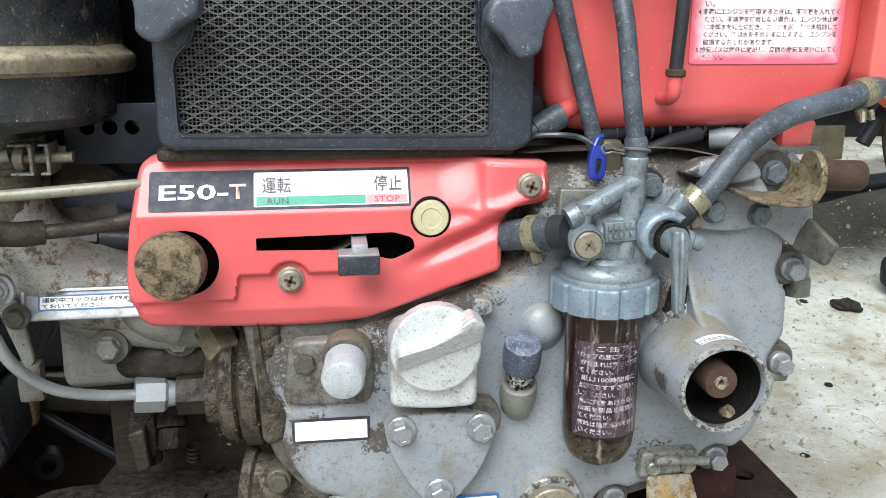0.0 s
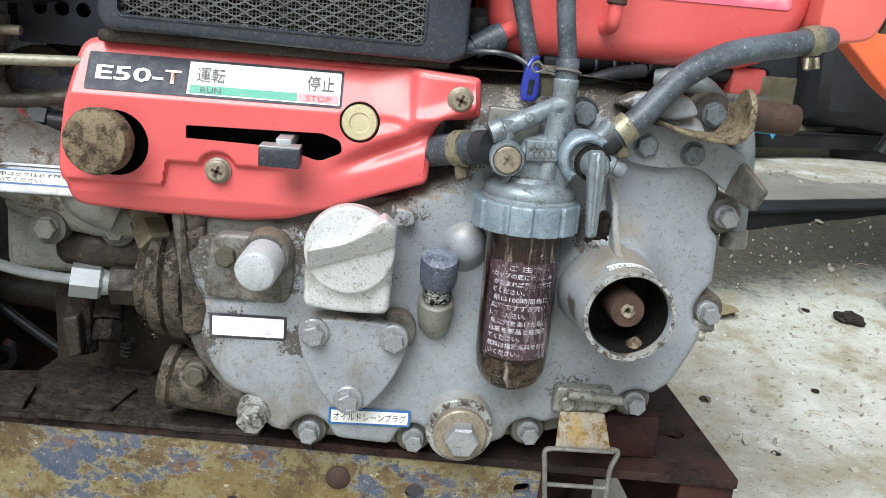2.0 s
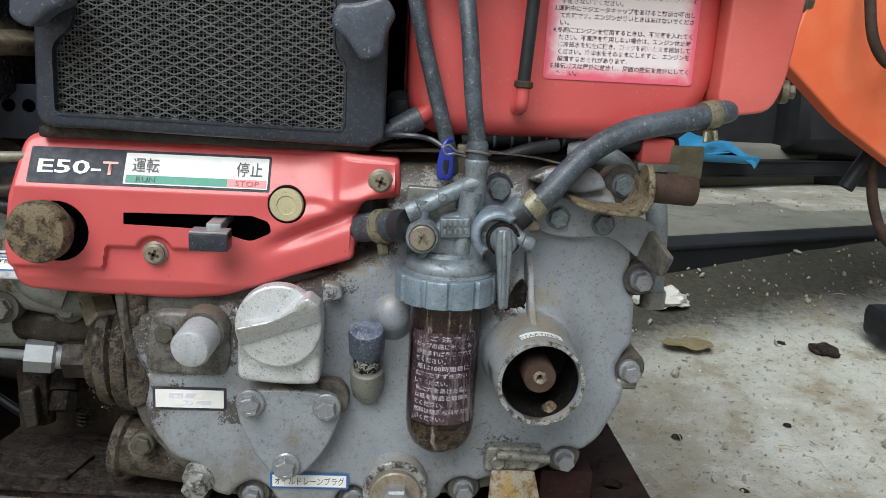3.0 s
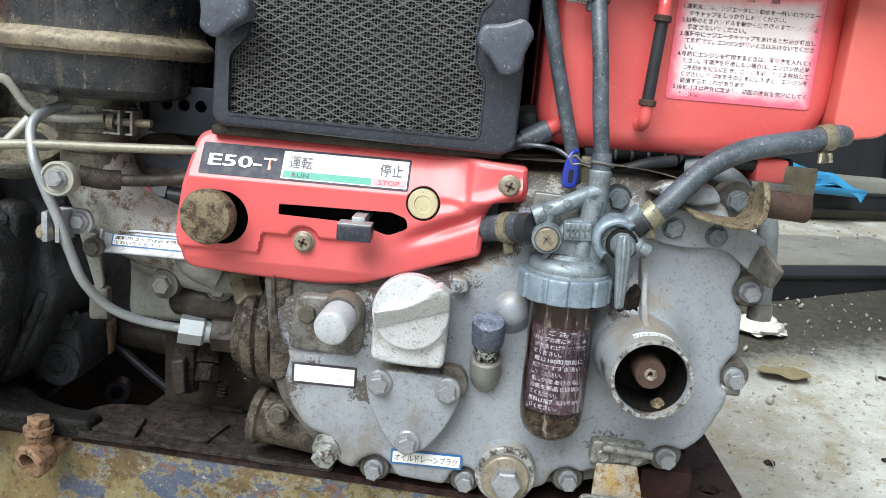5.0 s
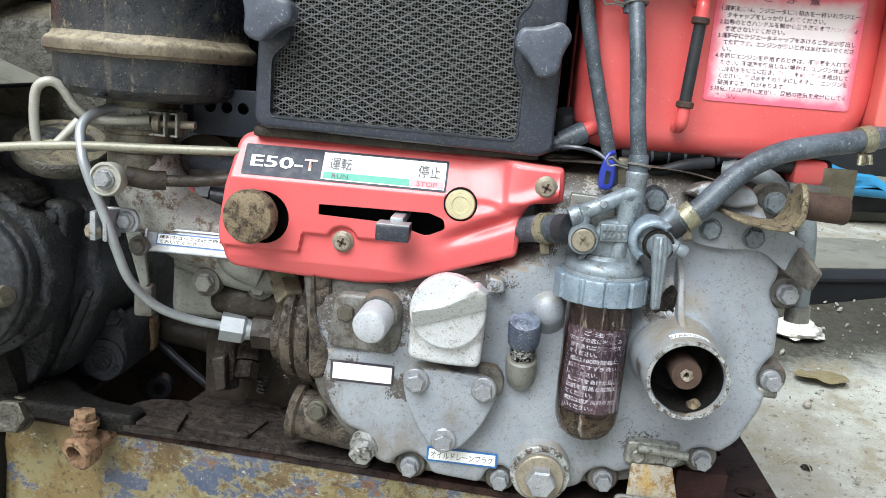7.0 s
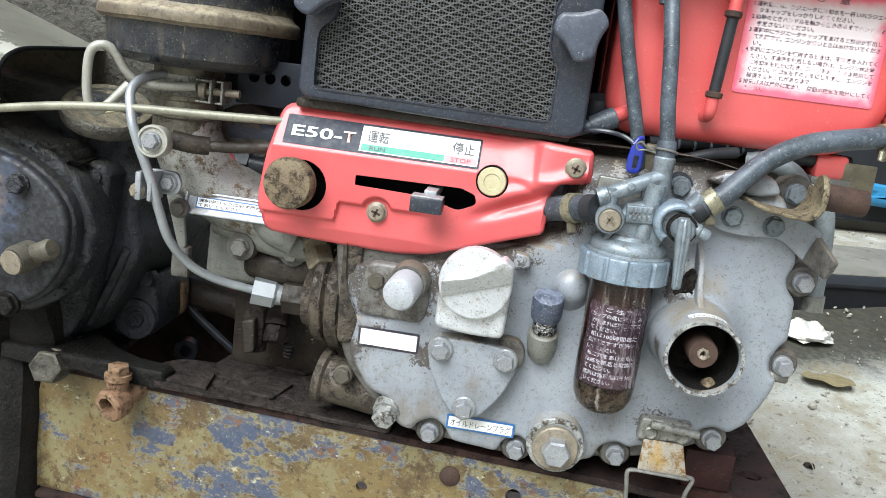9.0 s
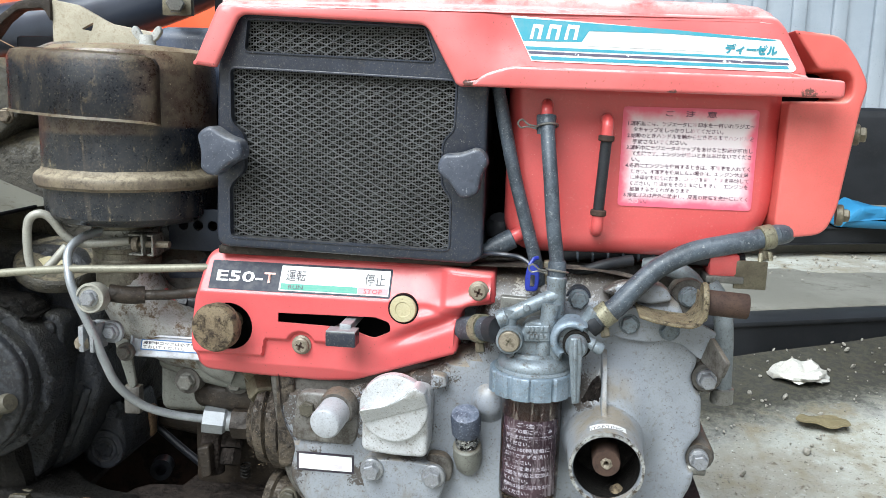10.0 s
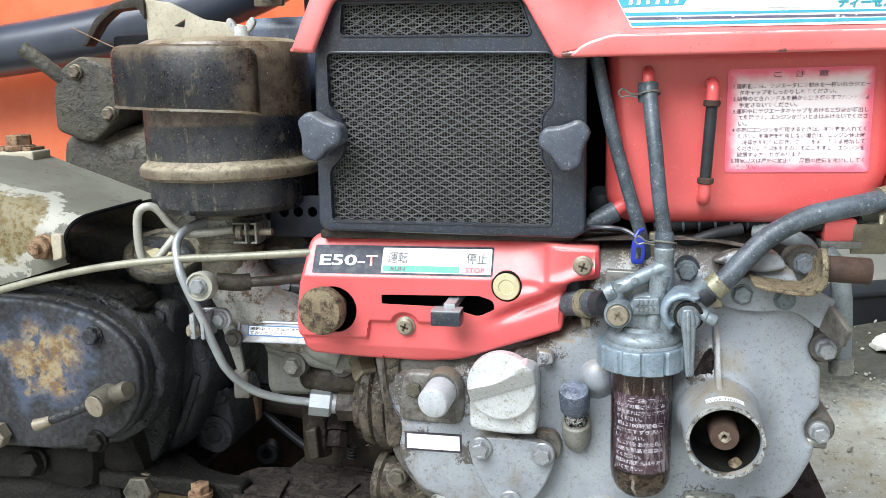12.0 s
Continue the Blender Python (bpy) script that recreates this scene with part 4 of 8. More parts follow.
def rail(x0, x1, y, z, h, d, skew, label):
    t = thing("steel_rail", (x0, y, z), label, "rail", "rails behind the machine")
    turn = Matrix.Translation((x0, y, 0)) @ Matrix.Rotation(radians(skew), 4, "Z") @ Matrix.Translation((-x0, -y, 0))
    part("bottom_flange", moved(box(x0, x1, y, y + d, z, z + 0.10 * h, 0.002, 2), turn), BLACK_BEAM, t)
    part("web", moved(box(x0, x1, y + 0.006, y + d - 0.006, z + 0.10 * h, z + 0.90 * h, 0.0, 2), turn), BLACK_BEAM, t)
    part("top_flange", moved(box(x0, x1, y, y + d, z + 0.90 * h, z + h, 0.002, 2), turn), BLACK_BEAM, t)
    return t


rail(0.33, 3.1, 1.455, 0.085, 0.094, 0.09, 22, "black steel rail lying along a concrete beam")
rail(0.3, 3.1, 2.09, 0.225, 0.05, 0.05, 21, "black steel rail along the far concrete beam")


def corrugated_wall():
    bms = [box(-3.0, 6.0, 4.62, 4.66, 0.12, 2.6, 0.0)]
    for i in range(44):
        x = -2.95 + 0.205 * i
        bms.append(box(x, x + 0.075, 4.585, 4.62, 0.12, 2.6, 0.012, 2))
    return tagged(part("wall_back", joined(*bms), SHEET), "grey ribbed metal wall of a shed", "wall", kind="structure")


corrugated_wall()


def orange_implement():
    """Orange machine standing beyond the engine, seen past the tank's guard."""
    t = thing("orange_implement", (0.95, 1.25, 0.1), "worn orange farm implement with a sloping deck and a dark wheel", "farm machine")
    deck = plate(rounded([(0.70, 0.555), (0.74, 0.70), (1.3, 0.78), (1.35, 0.33), (1.05, 0.34), (0.82, 0.465)], 0.01), 1.2, 1.23, 0.004)
    deck.transform(Matrix.Translation((0.7, 1.2, 0)) @ Matrix.Rotation(radians(12), 4, "Z") @ Matrix.Translation((-0.7, -1.2, 0)))
    part("deck", deck, ORANGE, t)
    part("handle", tube([(0.80, 1.19, 0.70), (0.81, 1.17, 0.60), (0.845, 1.17, 0.56), (0.87, 1.19, 0.60), (0.87, 1.2, 0.66)], 0.008), RUST, t, "rusty bent handle")
    part("leg", tube([(0.932, 1.30, 0.452), (0.905, 1.30, 0.405), (0.880, 1.30, 0.358)], 0.013, 12), BLACK_BEAM, t, "dark steel arm under the deck")
    part("rod", tube([(0.915, 1.30, 0.430), (0.9191, 1.30, 0.3952), (0.9322, 1.30, 0.3367), (0.9553, 1.30, 0.2872), (0.990, 1.30, 0.250), (1.03, 1.31, 0.20), (1.045, 1.31, 0.135)], 0.009, 12), RUST, t, "rusty bent rod")
    part("foot", bumpy(finer(box(0.985, 1.10, 1.28, 1.36, 0.085, 0.145, 0.015)), 0.006, 30), BLACK_BEAM, t, "dark cast foot")
    part("brace", tube([(0.874, 1.28, 0.466), (0.900, 1.28, 0.452), (0.935, 1.29, 0.424)], 0.012), BAG, t, "white painted brace")
    return t


orange_implement()


def junk_pile():
    t = thing("scrap_machine", (0.75, 2.5, 0.2), "dark scrap machine parts behind the rails", "scrap metal")
    part("body", bumpy(finer(box(0.45, 2.4, 2.62, 3.1, 0.15, 0.60, 0.03)), 0.03, 5), BLACK_BEAM, t)
    part("casing", bumpy(finer(box(1.35, 1.9, 2.5, 2.8, 0.3, 0.68, 0.05)), 0.04, 7, 3), BLACK_BEAM, t, "dark weathered casing")
    return t


junk_pile()


def tarpaulin():
    bm = plate(rounded([(0.96, 0.285), (0.985, 0.325), (1.03, 0.352), (1.10, 0.335), (1.18, 0.295), (1.20, 0.280)], 0.01, 4), 2.34, 2.46, 0.02, grid=0.012)
    bumpy(bumpy(bm, 0.02, 9, 6), 0.006, 40, 2)
    return tagged(part("tarpaulin", bm, CYAN), "bunched blue tarpaulin sheet on a concrete beam", "tarpaulin")


tarpaulin()


def far_machine():
    """Orange tractor bodywork and a thick black hose beyond the air cleaner."""
    t = thing("orange_tractor", (-0.8, 1.35, 0.0), "orange tractor bodywork with a thick black exhaust hose", "tractor")
    part("body", bumpy(finer(box(-2.2, -0.30, 1.18, 1.7, 0.30, 0.69, 0.05, 3)), 0.008, 4), ORANGE, t)
    part("bonnet", box(-2.4, -0.28, 1.3, 1.8, 0.66, 1.0, 0.06, 3), ORANGE, t)
    part("hose", tube([(-1.5, 1.1, 0.62), (-0.9, 1.1, 0.667), (-0.6, 1.1, 0.705), (-0.40, 1.1, 0.76), (-0.2, 1.12, 0.87)], 0.042, 20), SHINY_HOSE, t, "thick black rubber hose")
    part("wheel", lathe([(0.1, -0.07), (0.26, -0.07), (0.30, -0.04), (0.30, 0.04), (0.26, 0.07), (0.1, 0.07)], (-1.2, 1.35, 0.31), (0, 1, 0)), BLACK_RUBBER, t, "black tyre")
    part("axle_beam", box(-0.9, -0.35, 1.2, 1.6, 0.06, 0.34, 0.02), BLACK_BEAM, t, "dark steel chassis")
    return t


far_machine()

# ---- the chassis that carries the engine ----
def front_y(x):
    """The chassis' front edge runs slightly askew to the engine."""
    return 0.494 - 0.09 * x


def chassis():
    t = thing("chassis_frame", (0.0, 0.55, 0.03), "rusty steel chassis with flaking blue paint carrying the engine", "chassis")
    top = 0.2225
    # plan outline, x and depth, with a ragged hole beside the gear housing
    outline = [(-0.60, front_y(-0.6)), (-0.21, front_y(-0.21)), (0.205, front_y(0.205)), (0.322, front_y(0.322)), (0.322, 0.76), (-0.60, 0.76)]
    holes = [circle(0.297, 0.531, 0.0085, 14), circle(0.281, 0.553, 0.005, 12), circle(0.262, 0.50, 0.005, 12), circle(0.318 - 0.03, 0.60, 0.006, 12),
             rounded([(-0.272, 0.560), (-0.232, 0.546), (-0.2215, 0.556), (-0.2126, 0.565), (-0.180, 0.5705), (-0.1755, 0.600), (-0.174, 0.640), (-0.178, 0.72), (-0.285, 0.72)], 0.006)]
    bm = plate(rounded(outline, 0.004), 0, 0.006, 0.0008, holes, grid=0.03)
    bm.transform(Matrix.Translation((0, 0, top)) @ Matrix(((1, 0, 0, 0), (0, 0, 1, 0), (0, -1, 0, 0), (0, 0, 0, 1))))
    part("top_plate", bm, PLATE, t)
    # loose folded plate lying along the front left
    lip = plate(rounded([(-0.2080, 0.5045), (-0.150, 0.5015), (-0.06, 0.4965), (0.0, 0.493), (0.0, 0.60), (-0.09, 0.70), (-0.170, 0.71), (-0.1715, 0.640), (-0.1735, 0.600), (-0.1790, 0.5740, 0.003), (-0.196, 0.5705, 0.003), (-0.2126, 0.5680, 0.003), (-0.2205, 0.5580, 0.003), (-0.2270, 0.5440, 0.003), (-0.2180, 0.5200)], 0.005), 0, 0.0032, 0.0006, grid=0.004)
    lip.transform(Matrix.Translation((0, 0, top + 0.0045)) @ Matrix(((1, 0, 0, 0), (0, 0, 1, 0), (0, -1, 0, 0), (0, 0, 0, 1))))
    bumpy(bumpy(lip, 0.0022, 40), 0.0012, 130)
    cracks = [bumpy(plate(rounded(q, 0.003, 4), 0, 0.0025, 0.0006, grid=0.003), 0.0014, 90, k) for k, q in enumerate((
        [(-0.150, 0.515), (-0.105, 0.510), (-0.098, 0.545), (-0.120, 0.566), (-0.155, 0.552)], [(-0.200, 0.512), (-0.163, 0.509), (-0.168, 0.542), (-0.196, 0.550)],
        [(-0.135, 0.580), (-0.095, 0.572), (-0.080, 0.60), (-0.115, 0.63), (-0.150, 0.62)]))]
    for bm in cracks:
        bm.transform(Matrix.Translation((0, 0, top + 0.0075)) @ Matrix(((1, 0, 0, 0), (0, 0, 1, 0), (0, -1, 0, 0), (0, 0, 0, 1))))
        part("flake", bm, CRUST, t, "lifted flake of rust scale")
    part("cover_plate", lip, CRUST, t, "loose dark rust-crusted plate")
    # front channel face
    face = plate(rounded([(-0.340, 0.10), (0.185, 0.10), (0.19, top - 0.0065), (-0.318, top - 0.0065)], 0.002), 0, 0.006, 0.001,
                 [circle(0.105, 0.191, 0.0065, 14), rounded([(0.172, 0.196), (0.183, 0.198), (0.183, 0.206), (0.172, 0.204)], 0.004), circle(-0.02, 0.17, 0.005, 12)], grid=0.02)
    warp(face, lambda x, y, z: (x, y + front_y(x) + 0.0015 + 0.0012 * noise.noise(Vector((x * 20, z * 20, 0))), z))
    part("front_channel", face, CHANNEL, t, "channel side with flaking blue paint over rust")
    part("lower_flange", box(-0.318, 0.18, 0.515, 0.56, 0.094, 0.1, 0.001), PLATE, t)
    part("rivet", lathe([(0.0085, 0), (0.0085, 0.0015), (0.006, 0.0035), (0, 0.004)], (0.052, front_y(0.052) + 0.0015, 0.197), (0, -1, 0), 18), RUST, t)
    # end bracket under the plate
    leg = joined(box(0.284, 0.322, front_y(0.3) + 0.004, front_y(0.3) + 0.009, 0.09, top - 0.0065, 0.001), box(0.316, 0.322, front_y(0.3) + 0.009, 0.74, 0.09, top - 0.0065, 0.001))
    part("end_bracket", leg, RED_RUST, t)
    part("rear_channel", box(-0.6, 0.322, 0.74, 0.76, 0.06, top - 0.0065, 0.001), PLATE, t)
    part("inner_web", box(0.187, 0.193, front_y(0.19) + 0.004, 0.74, 0.12, top - 0.0065, 0.001), RED_RUST, t)
    part("mount_block", box(0.232, 0.270, 0.490, 0.56, top + 0.0005, 0.2545, 0.002), RED_RUST, t, "rust-red engine mounting block")
    for x in (-0.5, 0.24):
        part("stand", box(x, x + 0.05, 0.68, 0.73, 0.0, 0.216, 0.003), PLATE, t)
    return t


chassis()


def pipe_tee():
    t = thing("pipe_tee", (-0.239, 0.5, 0.215), "orange-rusted pipe tee on the blue channel", "pipe fitting")
    part("barrel", lathe([(0.0095, 0.0), (0.0095, 0.020), (0.0135, 0.020), (0.0145, 0.024), (0.0145, 0.034), (0.0125, 0.036), (0.0085, 0.036), (0.0085, 0.026), (0, 0.026)],
                         (-0.226, 0.517, 0.216), (-0.32, -0.92, -0.2), 24), ORANGE_RUST, t)
    part("branch", lathe([(0.009, 0), (0.009, 0.012), (0.011, 0.013), (0.011, 0.018)], (-0.234, 0.494, 0.218), (0, 0, 1), 24), ORANGE_RUST, t)
    part("plug", lathe([(0.009, 0), (0.009, 0.007), (0.008, 0.0075)], (-0.234, 0.494, 0.236), (0, 0, 1), 6), ORANGE_RUST, t)
    return t


pipe_tee()

# ---- engine: crankcase and what is cast or bolted onto it ----
COVER_Y = 0.469


def crankcase():
    t = thing("engine_crankcase", (0.12, 0.55, 0.224), "grey-painted diesel engine crankcase with oily dirt and bolted cover", "engine")
    out = [(-0.050, 0.395, 0.01), (-0.046, 0.345, 0.01), (-0.034, 0.322, 0.006), (-0.039, 0.297, 0.006), (-0.020, 0.267, 0.008), (-0.002, 0.263, 0.008), (0.005, 0.243, 0.006),
           (0.018, 0.240, 0.004), (0.022, 0.247, 0.006), (0.033, 0.254, 0.009), (0.044, 0.247, 0.006), (0.049, 0.237, 0.005), (0.086, 0.234, 0.005), (0.09, 0.245, 0.006),
           (0.100, 0.251, 0.009), (0.110, 0.244, 0.006), (0.116, 0.236, 0.008), (0.14, 0.234, 0.01), (0.160, 0.242, 0.006), (0.163, 0.253, 0.006), (0.174, 0.259, 0.009),
           (0.184, 0.255, 0.006), (0.191, 0.258, 0.006), (0.228, 0.265, 0.006), (0.233, 0.279, 0.006), (0.244, 0.283, 0.008), (0.254, 0.279, 0.006), (0.266, 0.289, 0.015),
           (0.2785, 0.317, 0.015), (0.2800, 0.328, 0.004), (0.274, 0.332, 0.006), (0.272, 0.342, 0.008), (0.277, 0.352, 0.006), (0.2818, 0.358, 0.006), (0.2805, 0.388, 0.006),
           (0.275, 0.393, 0.006), (0.271, 0.403, 0.009), (0.276, 0.415, 0.01), (0.268, 0.437, 0.02), (0.255, 0.468, 0.02), (0.20, 0.480, 0.02), (0.10, 0.478, 0.01)]
    face = plate(rounded(out, 0.006, 5), COVER_Y, 0.492, 0.005, grid=0.005, back=False)

    def form(x, y, z):
        if y > COVER_Y + 0.004:
            return x, y, z
        d = 0.0035 * noise.noise(Vector((x * 14, z * 14, 1))) * 0.4
        # the casting falls back under the panel and towards its top
        under = max(0.0, min(1.0, (z - 0.366 - max(0.0, x) * 0.36) / 0.010)) * max(0.0, min(1.0, (0.118 - x) / 0.012))
        d += 0.036 * under + 0.9 * max(0.0, z - 0.456)
        # swelling round the starter tube, blending upwards
        r = math.hypot(x - 0.2085, (z - 0.3590) * (0.86 if z > 0.359 else 1.0))
        d -= 0.0215 * max(0.0, 1 - max(r - 0.025, 0) / 0.026) ** 2.0
        # faint step along the left where the pump flange stands
        if x < -0.01 and z > 0.325:
            d += 0.004
        return x, y + d, z

    side = part("side_cover", warp(face, form), GREY, t, smooth=40)

    def dirty(p, nrm):
        near = min(math.hypot(p.x - x, p.z - z) / r for x, z, r in ((-0.035, 0.375, 0.05), (0.04, 0.395, 0.045), (-0.042, 0.30, 0.03), (0.115, 0.425, 0.035), (0.19, 0.40, 0.02), (0.20, 0.285, 0.02), (0.0, 0.345, 0.03)))
        return nrm.y < -0.3 and p.y < 0.50 and noise.noise(p * 60) > near - 0.8

    grit(t, [side], 2600, 0.00016, 0.00042, PUMP, dirty, 5, "crumbs of oily brown dirt on the casting")
    # flange behind the cover with a lobe for every bolt
    lobes = ((0.0322, 0.2403), (0.1002, 0.2383), (0.1757, 0.2474), (0.2436, 0.2725), (0.2826, 0.3378), (0.2833, 0.4015))
    back = plate(rounded([(-0.06, 0.39), (-0.052, 0.33), (-0.045, 0.288), (-0.02, 0.258), (0.01, 0.236), (0.10, 0.229), (0.20, 0.246), (0.25, 0.27), (0.278, 0.31), (0.281, 0.42),
                          (0.262, 0.455), (0.2, 0.462), (0.13, 0.462), (0.11, 0.40)], 0.015, 4), 0.480, 0.60, 0.003)
    part("block", back, GREY_DIRTY, t, "oily dark grey crankcase casting")
    for x, z in lobes:
        part("bolt_boss", lathe([(0.0125, -0.06), (0.0125, 0), (0.0105, 0.0035)], (x, 0.480, z), (0, -1, 0), 22), GREY_DIRTY, t)
        bolt(t, (x, 0.4735, z), r=0.0061, head=0.0095, flange=0.0074, turn=37 * (x + z) * 100, material=BOLT)
    for x, z, y in ((0.252, 0.440, 0.4635), (0.223, 0.443, 0.4635), (0.266, 0.463, 0.476), (0.1855, 0.4575, 0.4710), (-0.022, 0.357, 0.468), (-0.042, 0.2735, 0.479)):
        bolt(t, (x, y, z), turn=29 * (x - z) * 100, material=OLIVE if x < 0 else DULL_ZINC)
    part("bolt_boss", lathe([(0.014, 0), (0.013, 0.012)], (0.266, 0.489, 0.463), (0, -1, 0), 22), GREY_DIRTY, t)
    part("bolt_boss", lathe([(0.0105, 0), (0.0095, 0.012)], (0.1855, 0.484, 0.4575), (0, -1, 0), 22), BLACK_PAINT, t)
    # triangular inspection cover
    tri = plate(rounded([(0.0235, 0.3185, 0.009), (0.0290, 0.3245, 0.008), (0.0540, 0.3260, 0.02), (0.0830, 0.3235, 0.009), (0.0915, 0.3170, 0.009), (0.0905, 0.3060, 0.012), (0.0820, 0.2840, 0.02), (0.0665, 0.2655, 0.007),
                         (0.0475, 0.2660, 0.007), (0.0350, 0.2830, 0.02), (0.0265, 0.3020, 0.02)], 0.008, 5), 0.4535, 0.4685, 0.002)
    cover = part("inspection_cover", tri, GREY, t, "grey three-bolt cover plate")
    ear = plate(rounded([(0.074, 0.3305), (0.0900, 0.3300, 0.009), (0.0965, 0.3205, 0.009), (0.0945, 0.306), (0.08, 0.31)], 0.008), 0.4600, 0.4685, 0.002)
    part("gasket_edge", ear, GREY_DIRTY, t)
    for x, z in ((0.0338, 0.3165), (0.0820, 0.3153), (0.0567, 0.2736)):
        bolt(cover, (x, 0.4525, z), r=0.0068, head=0.0085, flange=0.0092, turn=500 * x, material=BOLT)
    # oil filler cap
    cap = part("oil_cap", plate(rounded([(0.0270, 0.3355, 0.006), (0.0530, 0.3328, 0.02), (0.0780, 0.3335, 0.006), (0.0790, 0.386, 0.012), (0.0275, 0.384, 0.012)], 0.006, 5), 0.4430, 0.4685, 0.004, seg=4), CAP, t, "cast aluminium oil filler cap with a diagonal grip")
    part("cap_face", plate(circle(0.0530, 0.3735, 0.0262, 40), 0.4360, 0.4440, 0.0022, seg=4), CAP, cap)
    grip = plate(rounded([(0.0300, 0.3615, 0.002), (0.0790, 0.3785, 0.002), (0.0785, 0.3920, 0.0015), (0.0715, 0.3975, 0.0025), (0.0500, 0.3805, 0.006), (0.0300, 0.3765, 0.003)], 0.002, 4), 0.4200, 0.4370, 0.0014, seg=4, grid=0.003)

    def undercut(x, y, z):
        # the grip's flank leans back towards the cap below its crest
        v = z - (0.3615 + (x - 0.030) * 0.347)
        return x, y + (max(0.0, 0.0135 - 0.85 * v) if y < 0.4300 else 0.0), z

    part("grip", bumpy(warp(grip, undercut), 0.0003, 120), CAP, cap)
    part("cap_lug", plate(rounded([(0.0775, 0.382), (0.0905, 0.386), (0.0885, 0.394), (0.0775, 0.396)], 0.003), 0.458, 0.4685, 0.002), GREY, t)
    # round plug beside the cap
    part("plug_base", lathe([(0.0152, 0), (0.0150, 0.008), (0.0135, 0.011)], (0.0040, 0.470, 0.3615), (-0.1, -1, -0.1), 26), GREY_DIRTY, t)
    part("round_plug", lathe([(0.0124, 0), (0.0124, 0.021), (0.0112, 0.0232), (0.0106, 0.0236), (0, 0.0238)], (0.0022, 0.460, 0.3590), (-0.1, -1, -0.1), 32), PLUG, t, "smooth round aluminium plug")
    part("pad", plate(rounded([(-0.036, 0.330), (0.016, 0.328), (0.020, 0.345), (0.014, 0.371), (-0.03, 0.371)], 0.008), 0.4655, 0.474, 0.003), GRIMY_GREY, t, "raised oily casting pad")
    # dipstick
    at, way = (0.1070, 0.4650, 0.3300), (-0.03, -0.42, 1)
    stick = part("dipstick_tube", lathe([(0.0, -0.0185), (0.0062, -0.0170), (0.0098, -0.0110), (0.0114, -0.001), (0.0110, 0.010), (0.0098, 0.0112), (0.0070, 0.0112)], at, way, 28), HEAD_GREY, t, "dusty grey dipstick boss")
    part("dipstick_thread", bumpy(lathe([(0.0082, 0.010), (0.0082, 0.012), (0.0090, 0.0135), (0.0082, 0.015), (0.0090, 0.0165), (0.0082, 0.018), (0.0090, 0.0195), (0.0082, 0.021), (0.0088, 0.0225), (0.0082, 0.025)], at, way, 22), 0.0005, 300), CHROME, stick, "bright flaking dipstick thread")
    part("dipstick_cap", bumpy(lathe([(0.0090, 0.0240), (0.0110, 0.0252), (0.0114, 0.0300), (0.0114, 0.0400), (0.0104, 0.0432), (0.0070, 0.0446), (0, 0.0450)], at, way, 28), 0.0004, 200), DUSTY_CAP, stick, "dusty blue-black plastic dipstick cap")
    part("casting_bump", lathe([(0.0180, -0.006), (0.0140, 0.000), (0.0120, 0.0040), (0.0090, 0.0070), (0.0048, 0.0085), (0, 0.0089)], (0.1220, 0.4690, 0.3745), (0, -1, 0.3), 36), GREY, t, "small domed casting boss")
    # starter-handle tube with its shaft
    tube_bm = lathe([(0.034, -0.005), (0.0300, 0.008), (0.0276, 0.024), (0.0264, 0.045), (0.0259, 0.062), (0.0254, 0.0640), (0.0232, 0.0640), (0.0227, 0.062), (0.0224, 0.020), (0.0, 0.020)],
                    (0.2085, 0.4635, 0.3565), (0, -1, 0), 56)
    tube_p = part("starter_tube", tube_bm, GREY, t, "starter-handle tube with a chipped bare rim")
    part("rim", bumpy(lathe([(0.0258, 0.0610), (0.0258, 0.0635), (0.0254, 0.0645), (0.0236, 0.0645), (0.0229, 0.0625)], (0.2085, 0.4635, 0.3565), (0, -1, 0), 96, close=False), 0.0005, 260), CHIPPED, tube_p, "bare chipped metal rim")
    part("tube_lining", lathe([(0, 0.0215), (0.0221, 0.0215), (0.0223, 0.0600)], (0.2085, 0.4635, 0.3565), (0, -1, 0), 56, close=False), SLUDGE, tube_p, "black lining")
    part("crank_shaft", lathe([(0.0098, 0.0), (0.0098, 0.053), (0.0092, 0.0545), (0.0030, 0.0545), (0.0022, 0.0505), (0, 0.0505)], (0.2085, 0.4595, 0.3582), (0, -1, 0), 28), RUST, tube_p, "rusty starter shaft end")
    part("tube_clod", bumpy(lathe([(0.0, -0.003), (0.005, -0.002), (0.0052, 0.001), (0.002, 0.0035), (0, 0.004)], (0.2175, 0.412, 0.3362), (0, -0.2, 1), 12), 0.002, 160), KNOB, tube_p, "caked dirt inside the tube")
    part("centre_mark", bumpy(lathe([(0.0042, -0.0004), (0.0038, 0.0007), (0.0026, 0.0009), (0.0016, 0.0002), (0.0014, -0.0035)], (0.2085, 0.4052, 0.3582), (0, -1, 0), 18, close=False), 0.0012, 700), CORRODED, tube_p, "crumbling pale rust round the centre hole")
    rib = plate(rounded([(0.0, -0.004), (0.048, -0.004, 0.001), (0.036, 0.001, 0.01), (0.026, 0.012, 0.012), (0.018, 0.026, 0.01), (0.006, 0.034, 0.003), (0.0, 0.036)], 0.002, 4), -0.0019, 0.0019, 0.0014, seg=3)
    rib.transform(Matrix.Translation((0.2065, 0.472, 0.386)) @ Matrix.Rotation(radians(-90), 4, "Z"))
    part("tube_rib", rib, GREY, t)
